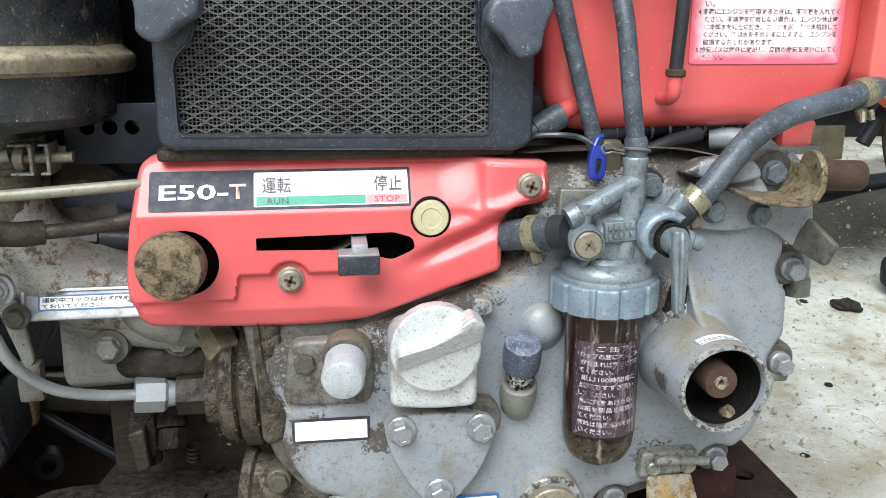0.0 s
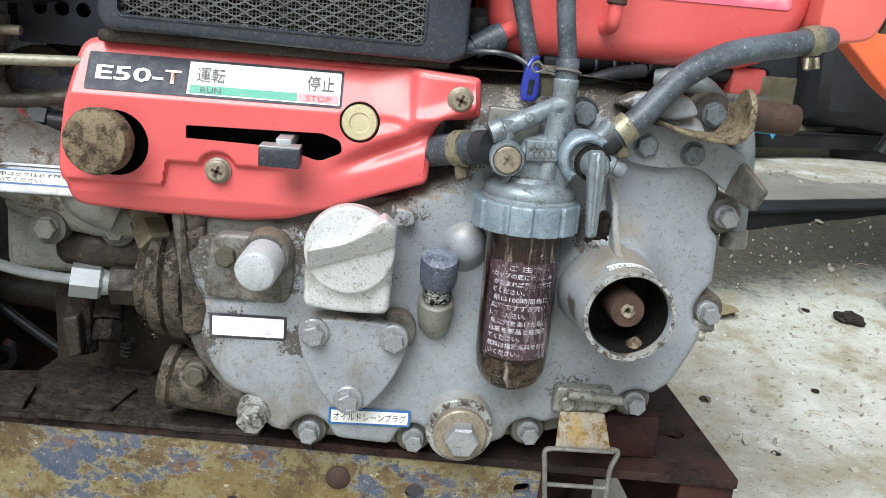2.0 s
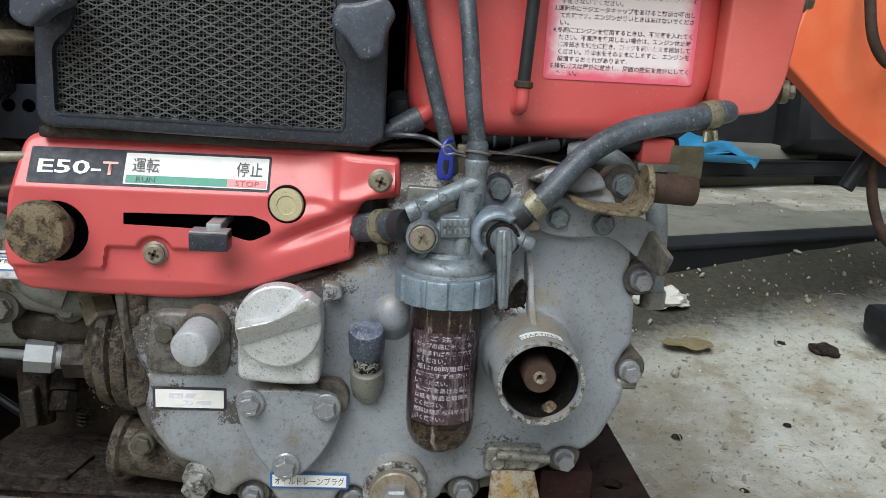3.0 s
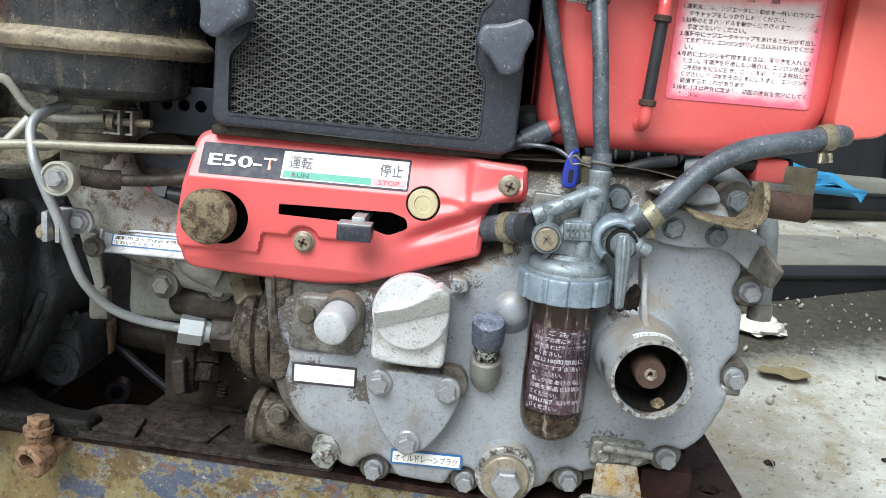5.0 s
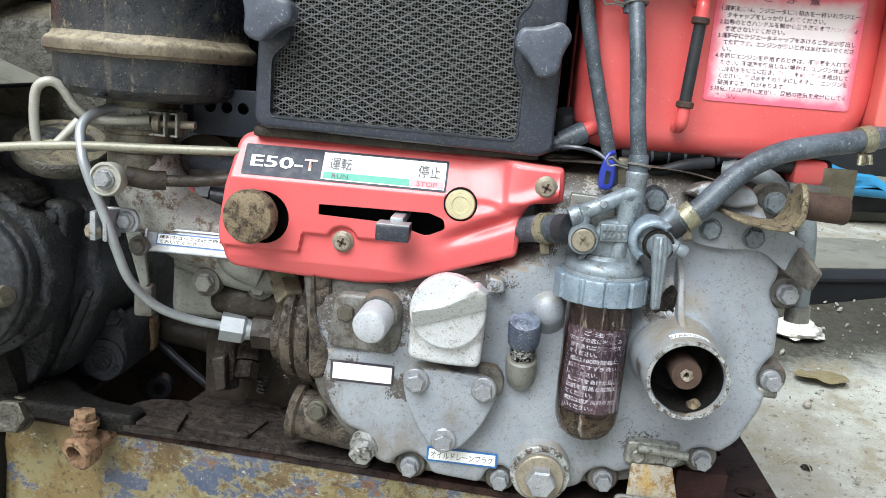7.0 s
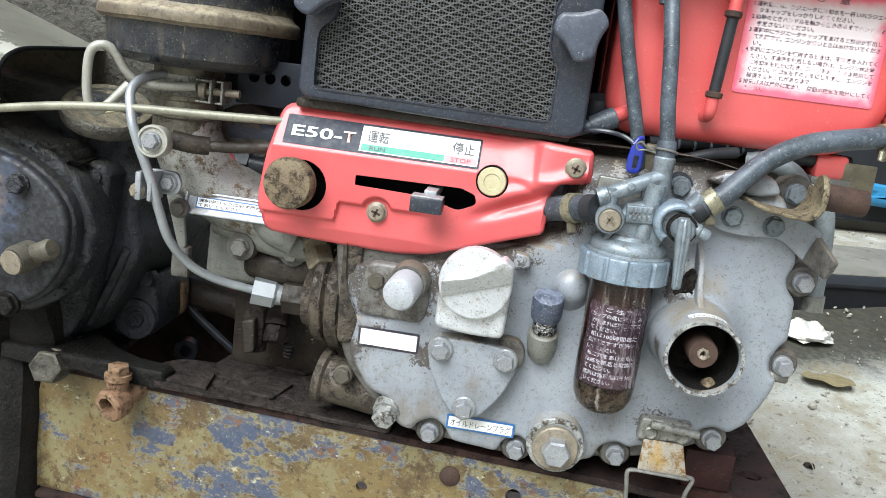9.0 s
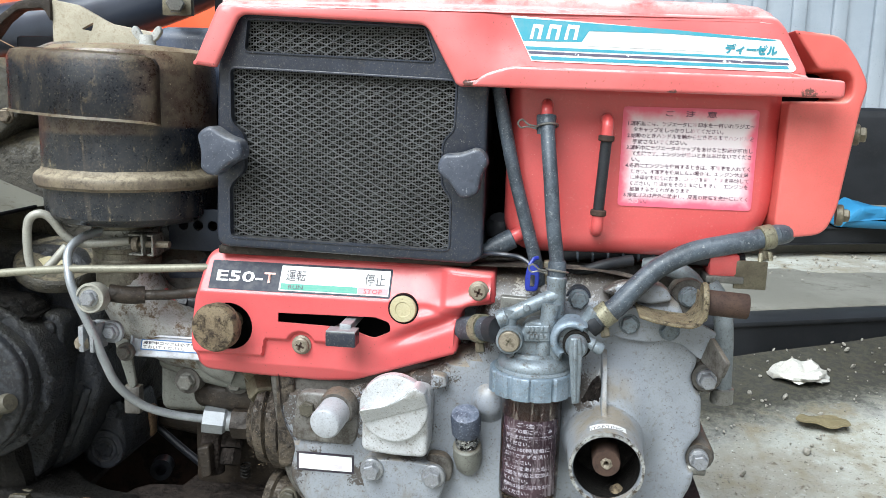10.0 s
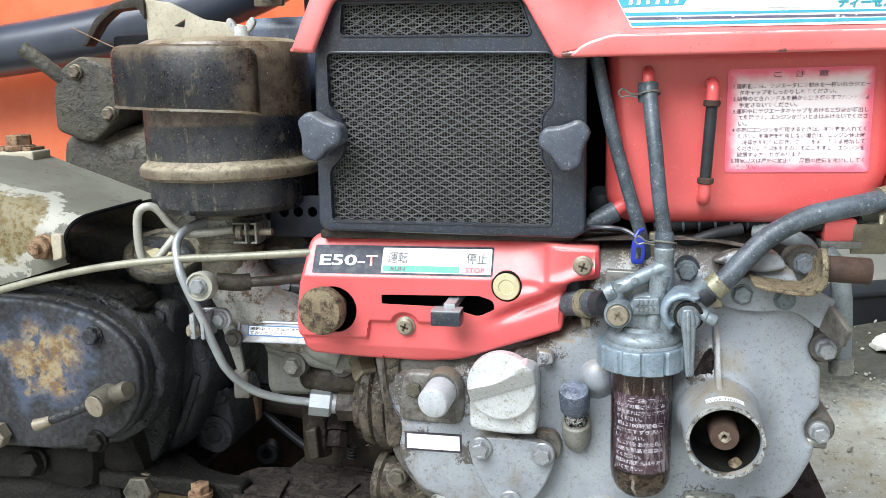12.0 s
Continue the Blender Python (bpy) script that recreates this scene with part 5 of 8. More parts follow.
    part("tube_dirt", bumpy(bumpy(plate(rounded([(0.1915, 0.384), (0.2050, 0.384), (0.2050, 0.404), (0.1985, 0.399)], 0.004), 0.4490, 0.47, 0.004, grid=0.0015), 0.0025, 120), 0.0012, 420), CRUST, t, "caked brown dirt beside the rib")
    # drain plug
    part("drain_boss", lathe([(0.0225, 0), (0.0212, 0.016), (0.0202, 0.018)], (0.1283, 0.474, 0.2545), (0, -1, 0), 36), GREY, t)
    part("boss_rim", bumpy(lathe([(0.0214, 0.0155), (0.0214, 0.0178), (0.0206, 0.0186), (0.0176, 0.0186)], (0.1283, 0.474, 0.2545), (0, -1, 0), 64, close=False), 0.0004, 220), CHIPPED, t, "chipped bare rim of the drain boss")
    drain = part("drain_plug", lathe([(0.0172, 0), (0.0172, 0.005), (0.0162, 0.006)], (0.1283, 0.4565, 0.2535), (0, -1, 0), 36), CORRODED, t, "drain plug with a large washer")
    part("hex_head", moved(hexagon(0.0108, 0, 0.011, 0.0015), axis_matrix((0.1288, 0.451, 0.2535), (0, -1, 0))), BOLT, drain)
    # corner plug low on the left
    part("corner_plug", moved(joined(lathe([(0.0108, 0), (0.0108, 0.008)], seg=24), hexagon(0.0090, 0.006, 0.018, 0.0015)), axis_matrix((-0.0025, 0.476, 0.2555), (-0.1, -0.9, -0.40))), CHIPPED, t, "scratched bare hexagon plug")
    part("lower_barrel", joined(lathe([(0.0225, 0), (0.0225, 0.006), (0.0195, 0.008), (0.0185, 0.055)], (-0.066, 0.507, 0.259), (1, -0.12, -0.1), 28)), LEAKY, t, "oily cast boss")
    # gear-like pump flange on the left
    flange = part("pump_flange", bumpy(lathe([(0.036, 0.0), (0.041, 0.003), (0.041, 0.010), (0.037, 0.012), (0.0445, 0.015), (0.0445, 0.025), (0.040, 0.027), (0.042, 0.034), (0.036, 0.040)], (-0.076, 0.526, 0.325), (1, -0.05, 0.0), 64), 0.0012, 60), LEAKY, t, "grimy brown pump flange rings")
    grit(t, [flange], 900, 0.0002, 0.0006, KNOB, lambda p, nrm: p.y < 0.515, 6, "crumbs of dirt on the pump flange")
    part("pump_neck", lathe([(0.024, 0), (0.026, 0.02)], (-0.088, 0.528, 0.318), (1, 0, 0), 30), LEAKY, t)
    part("dirty_edge", bumpy(finer(plate(rounded([(-0.052, 0.385), (-0.038, 0.39), (-0.030, 0.33), (-0.036, 0.30), (-0.05, 0.30)], 0.006), 0.476, 0.50, 0.004), 2), 0.002, 70), LEAKY, t, "oil-soaked casting edge")
    # upper right bracket plate
    arm = plate(rounded([(0.196, 0.448, 0.01), (0.206, 0.457, 0.01), (0.238, 0.455), (0.262, 0.452), (0.286, 0.440, 0.002), (0.276, 0.419, 0.002), (0.258, 0.433, 0.01), (0.236, 0.430), (0.212, 0.432, 0.012)], 0.006, 4),
                0.4625, 0.466, 0.001)
    part("bracket_plate", arm, GREY, t, "grey steel bracket with a bent tip")
    tip = plate(rounded([(0.0, 0.0), (0.024, 0.003), (0.024, 0.018), (0.0, 0.022)], 0.002), 0, 0.0035, 0.0008)
    tip.transform(Matrix.Translation((0.2755, 0.4645, 0.4185)) @ Matrix.Rotation(radians(-62), 4, "Z") @ Matrix.Rotation(radians(25), 4, "Y"))
    part("bracket_tip", tip, GREY_DIRTY, t, "worn edge of the bracket")
    # printed labels
    wl_p = part("name_label", sheet(-0.0315, 0.0158, 0.3035, 0.3195, 0.4683, 0.001), BLACK_INK, t, "white label in a black border, print worn off")
    part("label_face", sheet(-0.0297, 0.0140, 0.3053, 0.3177, 0.4680, 0.0006), WHITE, wl_p)
    for x0, x1, z0, z1 in ((-0.021, -0.012, 0.3125, 0.3155), (-0.010, 0.000, 0.3125, 0.3155), (-0.017, -0.006, 0.3075, 0.3105), (-0.004, 0.006, 0.3075, 0.3105)):
        part("faded_bar", sheet(x0, x1, z0, z1, 0.4677, 0.0004), FAINT_INK, wl_p, "bar of faded lavender print")
    dl = part("drain_label", sheet(0.0445, 0.0968, 0.2490, 0.2605, 0.4675, 0.001), BLUE_INK, t, "blue-edged white label reading oil drain plug")
    part("label_face", sheet(0.0460, 0.0953, 0.2505, 0.2590, 0.4672, 0.0006), WHITE, dl)
    lettering("label_line", "オイルドレーンプラグ", 0.0062, BLACK_INK, dl, facing(0.0475, 0.46705, 0.2523), 0.0465)
    arc = 0.0265

    def on_tube(p):
        a = radians(90) - (p.x - 0.013) / arc
        return Vector((0.2085 + arc * math.cos(a), 0.4085 + p.y, 0.3565 + arc * math.sin(a)))

    strip = bmesh.new()
    vs = []
    for i in range(15):
        a = radians(90 + 28 - 56 * i / 14)
        vs.append([strip.verts.new((0.2085 + 0.0264 * math.cos(a), yy, 0.3565 + 0.0264 * math.sin(a))) for yy in (0.4080, 0.4160)])
    for a, b in zip(vs, vs[1:]):
        strip.faces.new((a[0], b[0], b[1], a[1]))
    sl = part("starting_label", strip, WHITE, tube_p, "white label on the starter tube")
    lettering("label_line", "STARTING", 0.0060, BLACK_INK, sl, None, 0.023, bend=on_tube)
    return t


crankcase()

# ---- red control panel ----
def blend(v, a, b):
    """A smooth step from 0 at a to 1 at b."""
    k = max(0.0, min(1.0, (v - a) / (b - a)))
    return k * k * (3 - 2 * k)


def panel_y(x, z):
    """The pressed-steel face: upper band tipped back, stepped lower field, buckled right end with a flat tab."""
    flatten = blend(x, 0.058, 0.098)
    y = 0.4665 + max(0.0, z - 0.4475) * 0.62 * (1 - 0.75 * flatten)
    y -= 0.0022 * blend(x, 0.0810, 0.0870) * blend(z, 0.444, 0.449)
    # the lower field is pressed in below a stepped line that rises round the screw
    line = 0.397 + 0.0145 * blend(x, -0.0600, -0.0565)
    low = 1 - blend(z, line - 0.0016, line + 0.0016)
    ring = 1 - blend(math.hypot(x + 0.028, z - 0.4075), 0.0098, 0.0128)
    y += 0.0042 * max(low, ring) * (1 - blend(x, -0.004, 0.020))
    y += 0.005 * max(0.0, 0.390 - z) / 0.012
    # buckle running from the button to the lower right corner
    d = (x - 0.045) * 0.42 - (z - 0.416)
    k = blend(x, 0.028, 0.070)
    y += k * (0.0050 * math.exp(-(d / 0.0052) ** 2) - 0.0032 * math.exp(-((d + 0.0105) / 0.0055) ** 2))
    y += 0.0018 * blend(x, 0.05, 0.08) * math.exp(-((z - 0.4440 + (x - 0.07) * 0.25) / 0.0035) ** 2)
    return y


def control_panel():
    t = thing("control_panel", (0.0, 0.485, 0.38), "faded red pressed-steel engine control panel with knob and stop lever", "control panel")
    outline = [(-0.109, 0.4785, 0.010), (0.080, 0.4765, 0.01), (0.1225, 0.4735, 0.003), (0.1245, 0.4495, 0.003), (0.1015, 0.4480, 0.004), (0.098, 0.4405, 0.003), (0.0955, 0.4095, 0.003),
               (0.045, 0.3925, 0.02), (0.012, 0.3800, 0.015), (-0.010, 0.3765, 0.012), (-0.060, 0.3775), (-0.113, 0.3805, 0.008), (-0.1195, 0.404, 0.01), (-0.1165, 0.430, 0.02)]
    slot = rounded([(-0.046, 0.4262), (-0.046, 0.4338), (0.032, 0.4350), (0.043, 0.4315, 0.003), (0.0445, 0.4245, 0.003), (0.031, 0.4180, 0.004), (0.008, 0.4250, 0.004)], 0.001, 3)
    holes = [slot, circle(-0.086, 0.4205, 0.0190, 30), circle(0.0535, 0.4430, 0.0118, 24)]
    bm = plate(rounded(outline, 0.006, 5), 0.0, 0.030, 0.0035, holes, seg=4, grid=0.001, back=False)
    core = inset(ccw(rounded(outline, 0.006, 5)), 0.002)
    within = inside_many([(v.co.x, v.co.z) for v in bm.verts], core)
    for v, inner in zip(bm.verts, within):
        k = panel_y(v.co.x, v.co.z)
        if v.co.y < 0.02:
            v.co.y += k
        else:
            v.co.y = k + 0.0016 if inner else 0.500
    part("panel_shell", bm, RED, t, smooth=50)
    # added box, coloured near-black for the shade seen through the slot
    part("inner_shadow_box", plate(rounded([(-0.108, 0.39), (0.085, 0.40), (0.085, 0.468), (-0.106, 0.468)], 0.004), 0.492, 0.4985, 0.001), DARK, t, "dark box added for the shade behind the slot")
    # knob
    knob = part("knob", lathe([(0.0075, -0.036), (0.0075, -0.016), (0.0165, -0.015), (0.0185, -0.0125), (0.0190, -0.004), (0.0178, -0.0010), (0.015, 0.0004), (0.0, 0.0008)], (-0.0915, 0.4455, 0.4235), (-0.12, -1, 0.06), 36),
                KNOB, t, "mud-caked round knob")
    part("stem", lathe([(0.006, 0), (0.006, 0.045)], (-0.087, 0.495, 0.421), (-0.12, -1, 0.06), 16), DARK, knob)
    # button
    part("button", lathe([(0.0105, -0.02), (0.0105, 0), (0.0098, 0.0012), (0.006, 0.0014), (0.0055, 0.0008), (0, 0.0008)], (0.0535, 0.4655, 0.4430), (0, -1, 0), 30), CREAM, t, "aged cream push button")
    part("button_ring", lathe([(0.0117, -0.004), (0.0117, 0.0004), (0.0107, 0.0004), (0.0107, -0.004)], (0.0535, 0.4665, 0.4430), (0, -1, 0), 30, close=False), DARK, t)
    # stop lever
    lever = part("stop_lever", joined(box(-0.0005, 0.0225, 0.4395, 0.4535, 0.4175, 0.4285, 0.0012)), BLACK_PAINT, t, "chipped black lever grip on a bright stem")
    part("stem", box(0.0075, 0.0165, 0.4505, 0.498, 0.4265, 0.4325, 0.0008), BRIGHT, lever)
    part("grip_top", box(-0.0002, 0.0222, 0.4397, 0.4538, 0.4283, 0.4296, 0.0004), BRIGHT, lever, "worn bright top of the grip")
    # screws
    for x, z, y in ((-0.028, 0.408, panel_y(-0.028, 0.408)), (0.111, 0.4605, panel_y(0.111, 0.4605))):
        s = part("screw", lathe([(0.0078, -0.001), (0.0078, 0.0012), (0.0064, 0.0020), (0.0064, 0.0042), (0.0052, 0.0052), (0, 0.0054)], (x, y, z), (0, -1, 0), 22), CORRODED, t, "cross-head screw with washer")
        for a in (20, 110):
            slit = box(-0.0034, 0.0034, -0.0057, -0.0048, -0.0008, 0.0008, 0)
            slit.transform(Matrix.Translation((x, y, z)) @ Matrix.Rotation(radians(a), 4, "Y"))
            part("cross_slot", slit, RUST, s)
    # decal, lying on the tipped band
    def on_band(bm, lift):
        for v in bm.verts:
            v.co.y = panel_y(v.co.x, v.co.z) - lift
        return bm

    def decal(x0, x1, z0, z1, lift, r=0.0012):
        return on_band(plate(rounded([(x0, z0), (x1, z0), (x1, z1), (x0, z1)], r, 4), 0, 0.0002, 0.0, back=False), lift)

    def words(text, size, x, z, width, material, lift=0.0015, bold=0.0):
        return lettering("panel_word", text, size, material, d, None, width, bold=bold, bend=lambda p: Vector((x + p.x, panel_y(x + p.x, z + p.y) - lift, z + p.y)))

    d = part("decal", decal(-0.1035, 0.0425, 0.4500, 0.4705, 0.0004), NAVY, t, "navy and white run and stop decal", smooth=0)
    part("white_field", decal(-0.0462, 0.0411, 0.4514, 0.4691, 0.0007, 0.0006), WHITE, d, smooth=0)
    part("green_bar", decal(-0.0448, 0.0165, 0.4522, 0.4566, 0.0010, 0.0003), TEAL_INK, d, smooth=0)
    part("pink_bar", decal(0.0168, 0.0405, 0.4522, 0.4566, 0.0010, 0.0003), PINK_INK, d, smooth=0)
    words("E50-", 0.0105, -0.098, 0.4562, 0.0378, WHITE, 0.0010, 0.0002)
    words("T", 0.0105, -0.0596, 0.4562, 0.0092, FADED_RED_INK, 0.0010, 0.0002)
    words("運転", 0.0088, -0.0415, 0.4592, 0.0160, BLACK_INK)
    words("停止", 0.0088, 0.0215, 0.4592, 0.0160, BLACK_INK)
    words("RUN", 0.0042, -0.0385, 0.4530, 0.0115, BLACK_INK, 0.0015)
    words("STOP", 0.0042, 0.0215, 0.4530, 0.0145, RED_INK, 0.0015)
    return t


control_panel()


# ---- fuel filter with its cock ----
def fuel_filter():
    cx, cy = 0.1548, 0.4525
    t = thing("fuel_filter", (cx, cy, 0.30), "fuel filter with ribbed ring nut and brown-stained glass bowl", "fuel filter")
    # domed head standing in the ring nut
    part("head", lathe([(0.0215, 0.400), (0.0285, 0.4080), (0.0285, 0.4095), (0.0262, 0.4108), (0.0268, 0.4128), (0.0258, 0.4160), (0.0228, 0.4186), (0.0200, 0.4198), (0.0190, 0.4225), (0.0, 0.4230)], (cx, cy, 0), (0, 0, 1), 48), DULL_ZINC, t, "dull cast dome of the filter head")
    ring = []
    for i in range(132):
        a = 2 * math.pi * i / 132
        r = 0.0316 - (0.0016 if (i % 11) in (0, 1) else 0.0)
        ring.append((cx - 0.0008 + r * math.cos(a), cy + r * math.sin(a)))
    rb = plate(ring, 0, 0.0168, 0.0016, [circle(cx - 0.0008, cy, 0.0236, 48)])
    rb.transform(Matrix.Translation((0, 0, 0.4088)) @ Matrix(((1, 0, 0, 0), (0, 0, 1, 0), (0, -1, 0, 0), (0, 0, 0, 1))))
    part("ring_nut", rb, RING_ZINC, t, "dull bluish ribbed ring nut")
    R = 0.0222
    bowl = part("glass_bowl", lathe([(R, 0.3955), (R, 0.33), (R - 0.0002, 0.311), (R - 0.0012, 0.3030), (R - 0.0042, 0.2962), (R - 0.0085, 0.2922), (0.008, 0.2905), (0, 0.290)], (cx, cy, 0), (0, 0, 1), 48), GLASS, t, "brown-stained glass bowl")
    part("sediment", lathe([(0, 0.2935), (0.0150, 0.2965), (0.0186, 0.304), (0.0200, 0.318), (0.0200, 0.3955), (0, 0.3955)], (cx, cy, 0), (0, 0, 1), 36), SEDIMENT, bowl, "dark brown fuel and sediment")
    settled = lathe([(0, 0.2918), (0.0125, 0.2942), (0.0170, 0.2978), (0.0200, 0.3040), (0.0207, 0.3120), (0.0203, 0.3130)], (cx, cy, 0), (0, 0, 1), 48, close=False)
    for v in settled.verts:
        v.co.z += 0.006 * max(0.0, v.co.z - 0.300) / 0.012 * noise.noise(v.co * 90)
    part("settled_dirt", settled, KNOB, bowl, "tan dirt settled in the bowl")
    # printed film wrapped on the bowl's front, its edge torn
    F = R + 0.00018
    film = bmesh.new()
    cols = []
    for i in range(37):
        a = radians(-90 - 62 + 122 * i / 36)
        lo = 0.3150 + 0.0012 * noise.noise(Vector((i * 0.7, 0, 0)))
        hi = 0.3742 + 0.0014 * noise.noise(Vector((i * 0.6, 3, 0)))
        cols.append([film.verts.new((cx + F * math.cos(a), cy + F * math.sin(a), lo + (hi - lo) * k / 5)) for k in range(6)])
    for a, b in zip(cols, cols[1:]):
        for k in range(5):
            film.faces.new((a[k], b[k], b[k + 1], a[k + 1]))
    fp = part("printed_film", film, FILM, bowl, "worn dark printed warning film")

    def wrap(x, z, lift=0.00022):
        return lambda p: Vector((cx + (F + lift) * math.cos(radians(-90) + (x + p.x) / F), cy + (F + lift) * math.sin(radians(-90) + (x + p.x) / F), z + p.y))

    lines = (("ご 注 意", -0.0100, 0.021), ("カップの底に水やごみ", -0.0200, 0.039), ("がたまれば早目に捨て", -0.0190, 0.038), ("てください。", -0.0200, 0.021), ("紙は100時間毎に", -0.0185, 0.036), ("燃料ですすぎ洗い", -0.0195, 0.036),
             ("してください。", -0.0200, 0.023), ("紙に穴をあけた場合", -0.0190, 0.038), ("は紙を新品と取換え", -0.0195, 0.038), ("てください。", -0.0200, 0.021), ("燃料は指定燃料をお使", -0.0200, 0.040), ("いください。", -0.0190, 0.020))
    for k, (text, x, w) in enumerate(lines):
        lettering("film_word", text, 0.0036, PALE_INK, fp, None, w * 0.96, bend=wrap(x, 0.3696 - 0.00475 * k), bold=0.00002)
    # cast body above the dome: neck, pillar, cross pipe, elbow
    neck = plate(rounded([(0.1330, 0.4150, 0.003), (0.1752, 0.4150, 0.003), (0.1745, 0.4300), (0.1640, 0.4480, 0.004), (0.1480, 0.4440, 0.004), (0.1420, 0.4330)], 0.004, 4), 0.4385, 0.4640, 0.004, seg=4)
    part("body", bumpy(neck, 0.0003, 90), DULL_ZINC, t, "rough cast filter body")
    part("pillar", lathe([(0.0056, 0), (0.0050, 0.020), (0.0056, 0.030)], (0.1360, 0.4420, 0.4240), (0.01, 0.02, 1), 20), DULL_ZINC, t)
    part("pillar", lathe([(0.0066, 0), (0.0060, 0.030), (0.0070, 0.040)], (0.1605, 0.4420, 0.4200), (0.12, 0.05, 1), 20), DULL_ZINC, t)
    part("cross_pipe", tube([(0.1290, 0.4420, 0.4462), (0.140, 0.443, 0.4515), (0.152, 0.4455, 0.4572), (0.1690, 0.4500, 0.4650)], 0.0056, 18), DULL_ZINC, t)
    part("pipe_collar", lathe([(0.0064, -0.003), (0.0070, 0), (0.0070, 0.004), (0.0060, 0.005)], (0.1300, 0.4421, 0.4467), (1, 0.1, 0.45), 20), DULL_ZINC, t)
    part("casting_pip", lathe([(0.0028, 0), (0.0028, 0.0018), (0.002, 0.0026), (0, 0.0028)], (0.1480, 0.4395, 0.4560), (0, -1, 0.15), 14), DULL_ZINC, t)
    part("upright_elbow", lathe([(0.0066, 0.446), (0.0070, 0.458), (0.0068, 0.4730), (0.0074, 0.4745), (0.0074, 0.4775), (0.0066, 0.4785), (0, 0.4787)], (0.1685, 0.4515, 0), (0, 0, 1), 26), DULL_ZINC, t)
    part("back_plate", plate(rounded([(0.1265, 0.428), (0.1590, 0.428), (0.1590, 0.4580), (0.1280, 0.4590)], 0.0015), 0.4600, 0.4660, 0.0012), ZINC, t, "flat mounting plate behind the filter")
    name = part("cast_plate", plate(rounded([(0.1478, 0.4325), (0.1658, 0.4335), (0.1650, 0.4452), (0.1472, 0.4442)], 0.0012), 0.4350, 0.4420, 0.0008), DULL_ZINC, t, "raised cast maker's plate")
    for row, z in ((0, 0.4396), (1, 0.4345)):
        for k in range(5):
            x = 0.1490 + 0.0032 * k
            part("cast_bar", box(x, x + 0.0022, 0.4339, 0.4352, z + 0.0003 * k, z + 0.0036 + 0.0003 * k, 0.0003), DULL_ZINC, name)
    seal = [(0.0040, 0.0), (0.0040, 0.0010), (0.0033, 0.0010), (0.0033, 0.0)]
    part("cast_seal", joined(lathe(seal, (0.1608, 0.4387, 0.4265), (0, -1, 0.1), 24, close=False), box(0.1602, 0.1614, 0.4375, 0.4390, 0.4243, 0.4287, 0.0002), box(0.1585, 0.1631, 0.4375, 0.4390, 0.4262, 0.4272, 0.0002)), DULL_ZINC, name)
    screw = part("vent_screw", lathe([(0.0096, -0.016), (0.0099, 0.0), (0.0092, 0.0012), (0.0081, 0.0012), (0.0079, -0.001)], (0.1370, 0.4325, 0.4330), (-0.05, -1, -0.03), 28), DULL_ZINC, t, "round vent screw in a cast collar")
    part("screw_head", lathe([(0.0076, -0.002), (0.0076, 0.0026), (0.0068, 0.0034), (0, 0.0036)], (0.1370, 0.4325, 0.4330), (-0.05, -1, -0.03), 26), CORRODED, screw, "yellowed screw head")
    for a, off in ((35, 0.0), (-62, 0.0010)):
        slit = box(-0.0032, 0.0032, 0.4284, 0.4292, -0.0005 + off, 0.0005 + off, 0)
        slit.transform(Matrix.Translation((0.1372, 0, 0.4330)) @ Matrix.Rotation(radians(a), 4, "Y"))
        part("cast_mark", slit, BRASS, screw)
    # cock: horseshoe collar, seal, spindle, flat lever
    cock = part("cock_body", lathe([(0.0118, -0.022), (0.0118, 0.002), (0.0095, 0.0035)], (0.1810, 0.4375, 0.4365), (0, -1, 0), 26), DULL_ZINC, t, "fuel cock with a pointed lever")
    guard = []
    for i in range(19):
        a = radians(48 + 190 * i / 18)
        guard.append((0.1812 + 0.0156 * math.cos(a), 0.4362 + 0.0152 * math.sin(a)))
    for i in range(18, -1, -1):
        a = radians(48 + 190 * i / 18)
        guard.append((0.1812 + 0.0098 * math.cos(a), 0.4362 + 0.0096 * math.sin(a)))
    part("cock_guard", bumpy(plate(guard, 0.4275, 0.450, 0.0035, seg=4), 0.0004, 140), RING_ZINC, cock, "corroded half-round collar")
    part("seal_ring", lathe([(0.0101, 0), (0.0101, 0.0040), (0.0096, 0.0048), (0.0080, 0.0048)], (0.1846, 0.4325, 0.4345), (0, -1, 0), 28), SLUDGE, cock, "black seal ring")
    part("spindle", lathe([(0.0078, 0), (0.0078, 0.012), (0.0060, 0.0165), (0.0022, 0.0180), (0, 0.0181)], (0.1842, 0.4330, 0.4348), (0, -1, 0), 24), DULL_ZINC, cock)
    lev = plate(rounded([(-0.0040, 0.0085, 0.002), (0.0038, 0.0085, 0.002), (0.0050, 0.0, 0.002), (0.0044, -0.012), (0.0030, -0.0390, 0.0014), (-0.0024, -0.0398, 0.0014), (-0.0036, -0.014), (-0.0050, 0.0, 0.002)], 0.002, 3), 0.4135, 0.4200, 0.0020)
    lev.transform(Matrix.Translation((0.1832, 0, 0.4352)) @ Matrix.Rotation(radians(-3), 4, "Y"))
    part("lever", bumpy(lev, 0.0003, 120), DULL_ZINC, cock)
    part("lever_ridge", tube([(0.1830, 0.4140, 0.4425), (0.1830, 0.4122, 0.436), (0.1836, 0.4122, 0.425), (0.1848, 0.4135, 0.399)], 0.0014, 8), DULL_ZINC, cock)
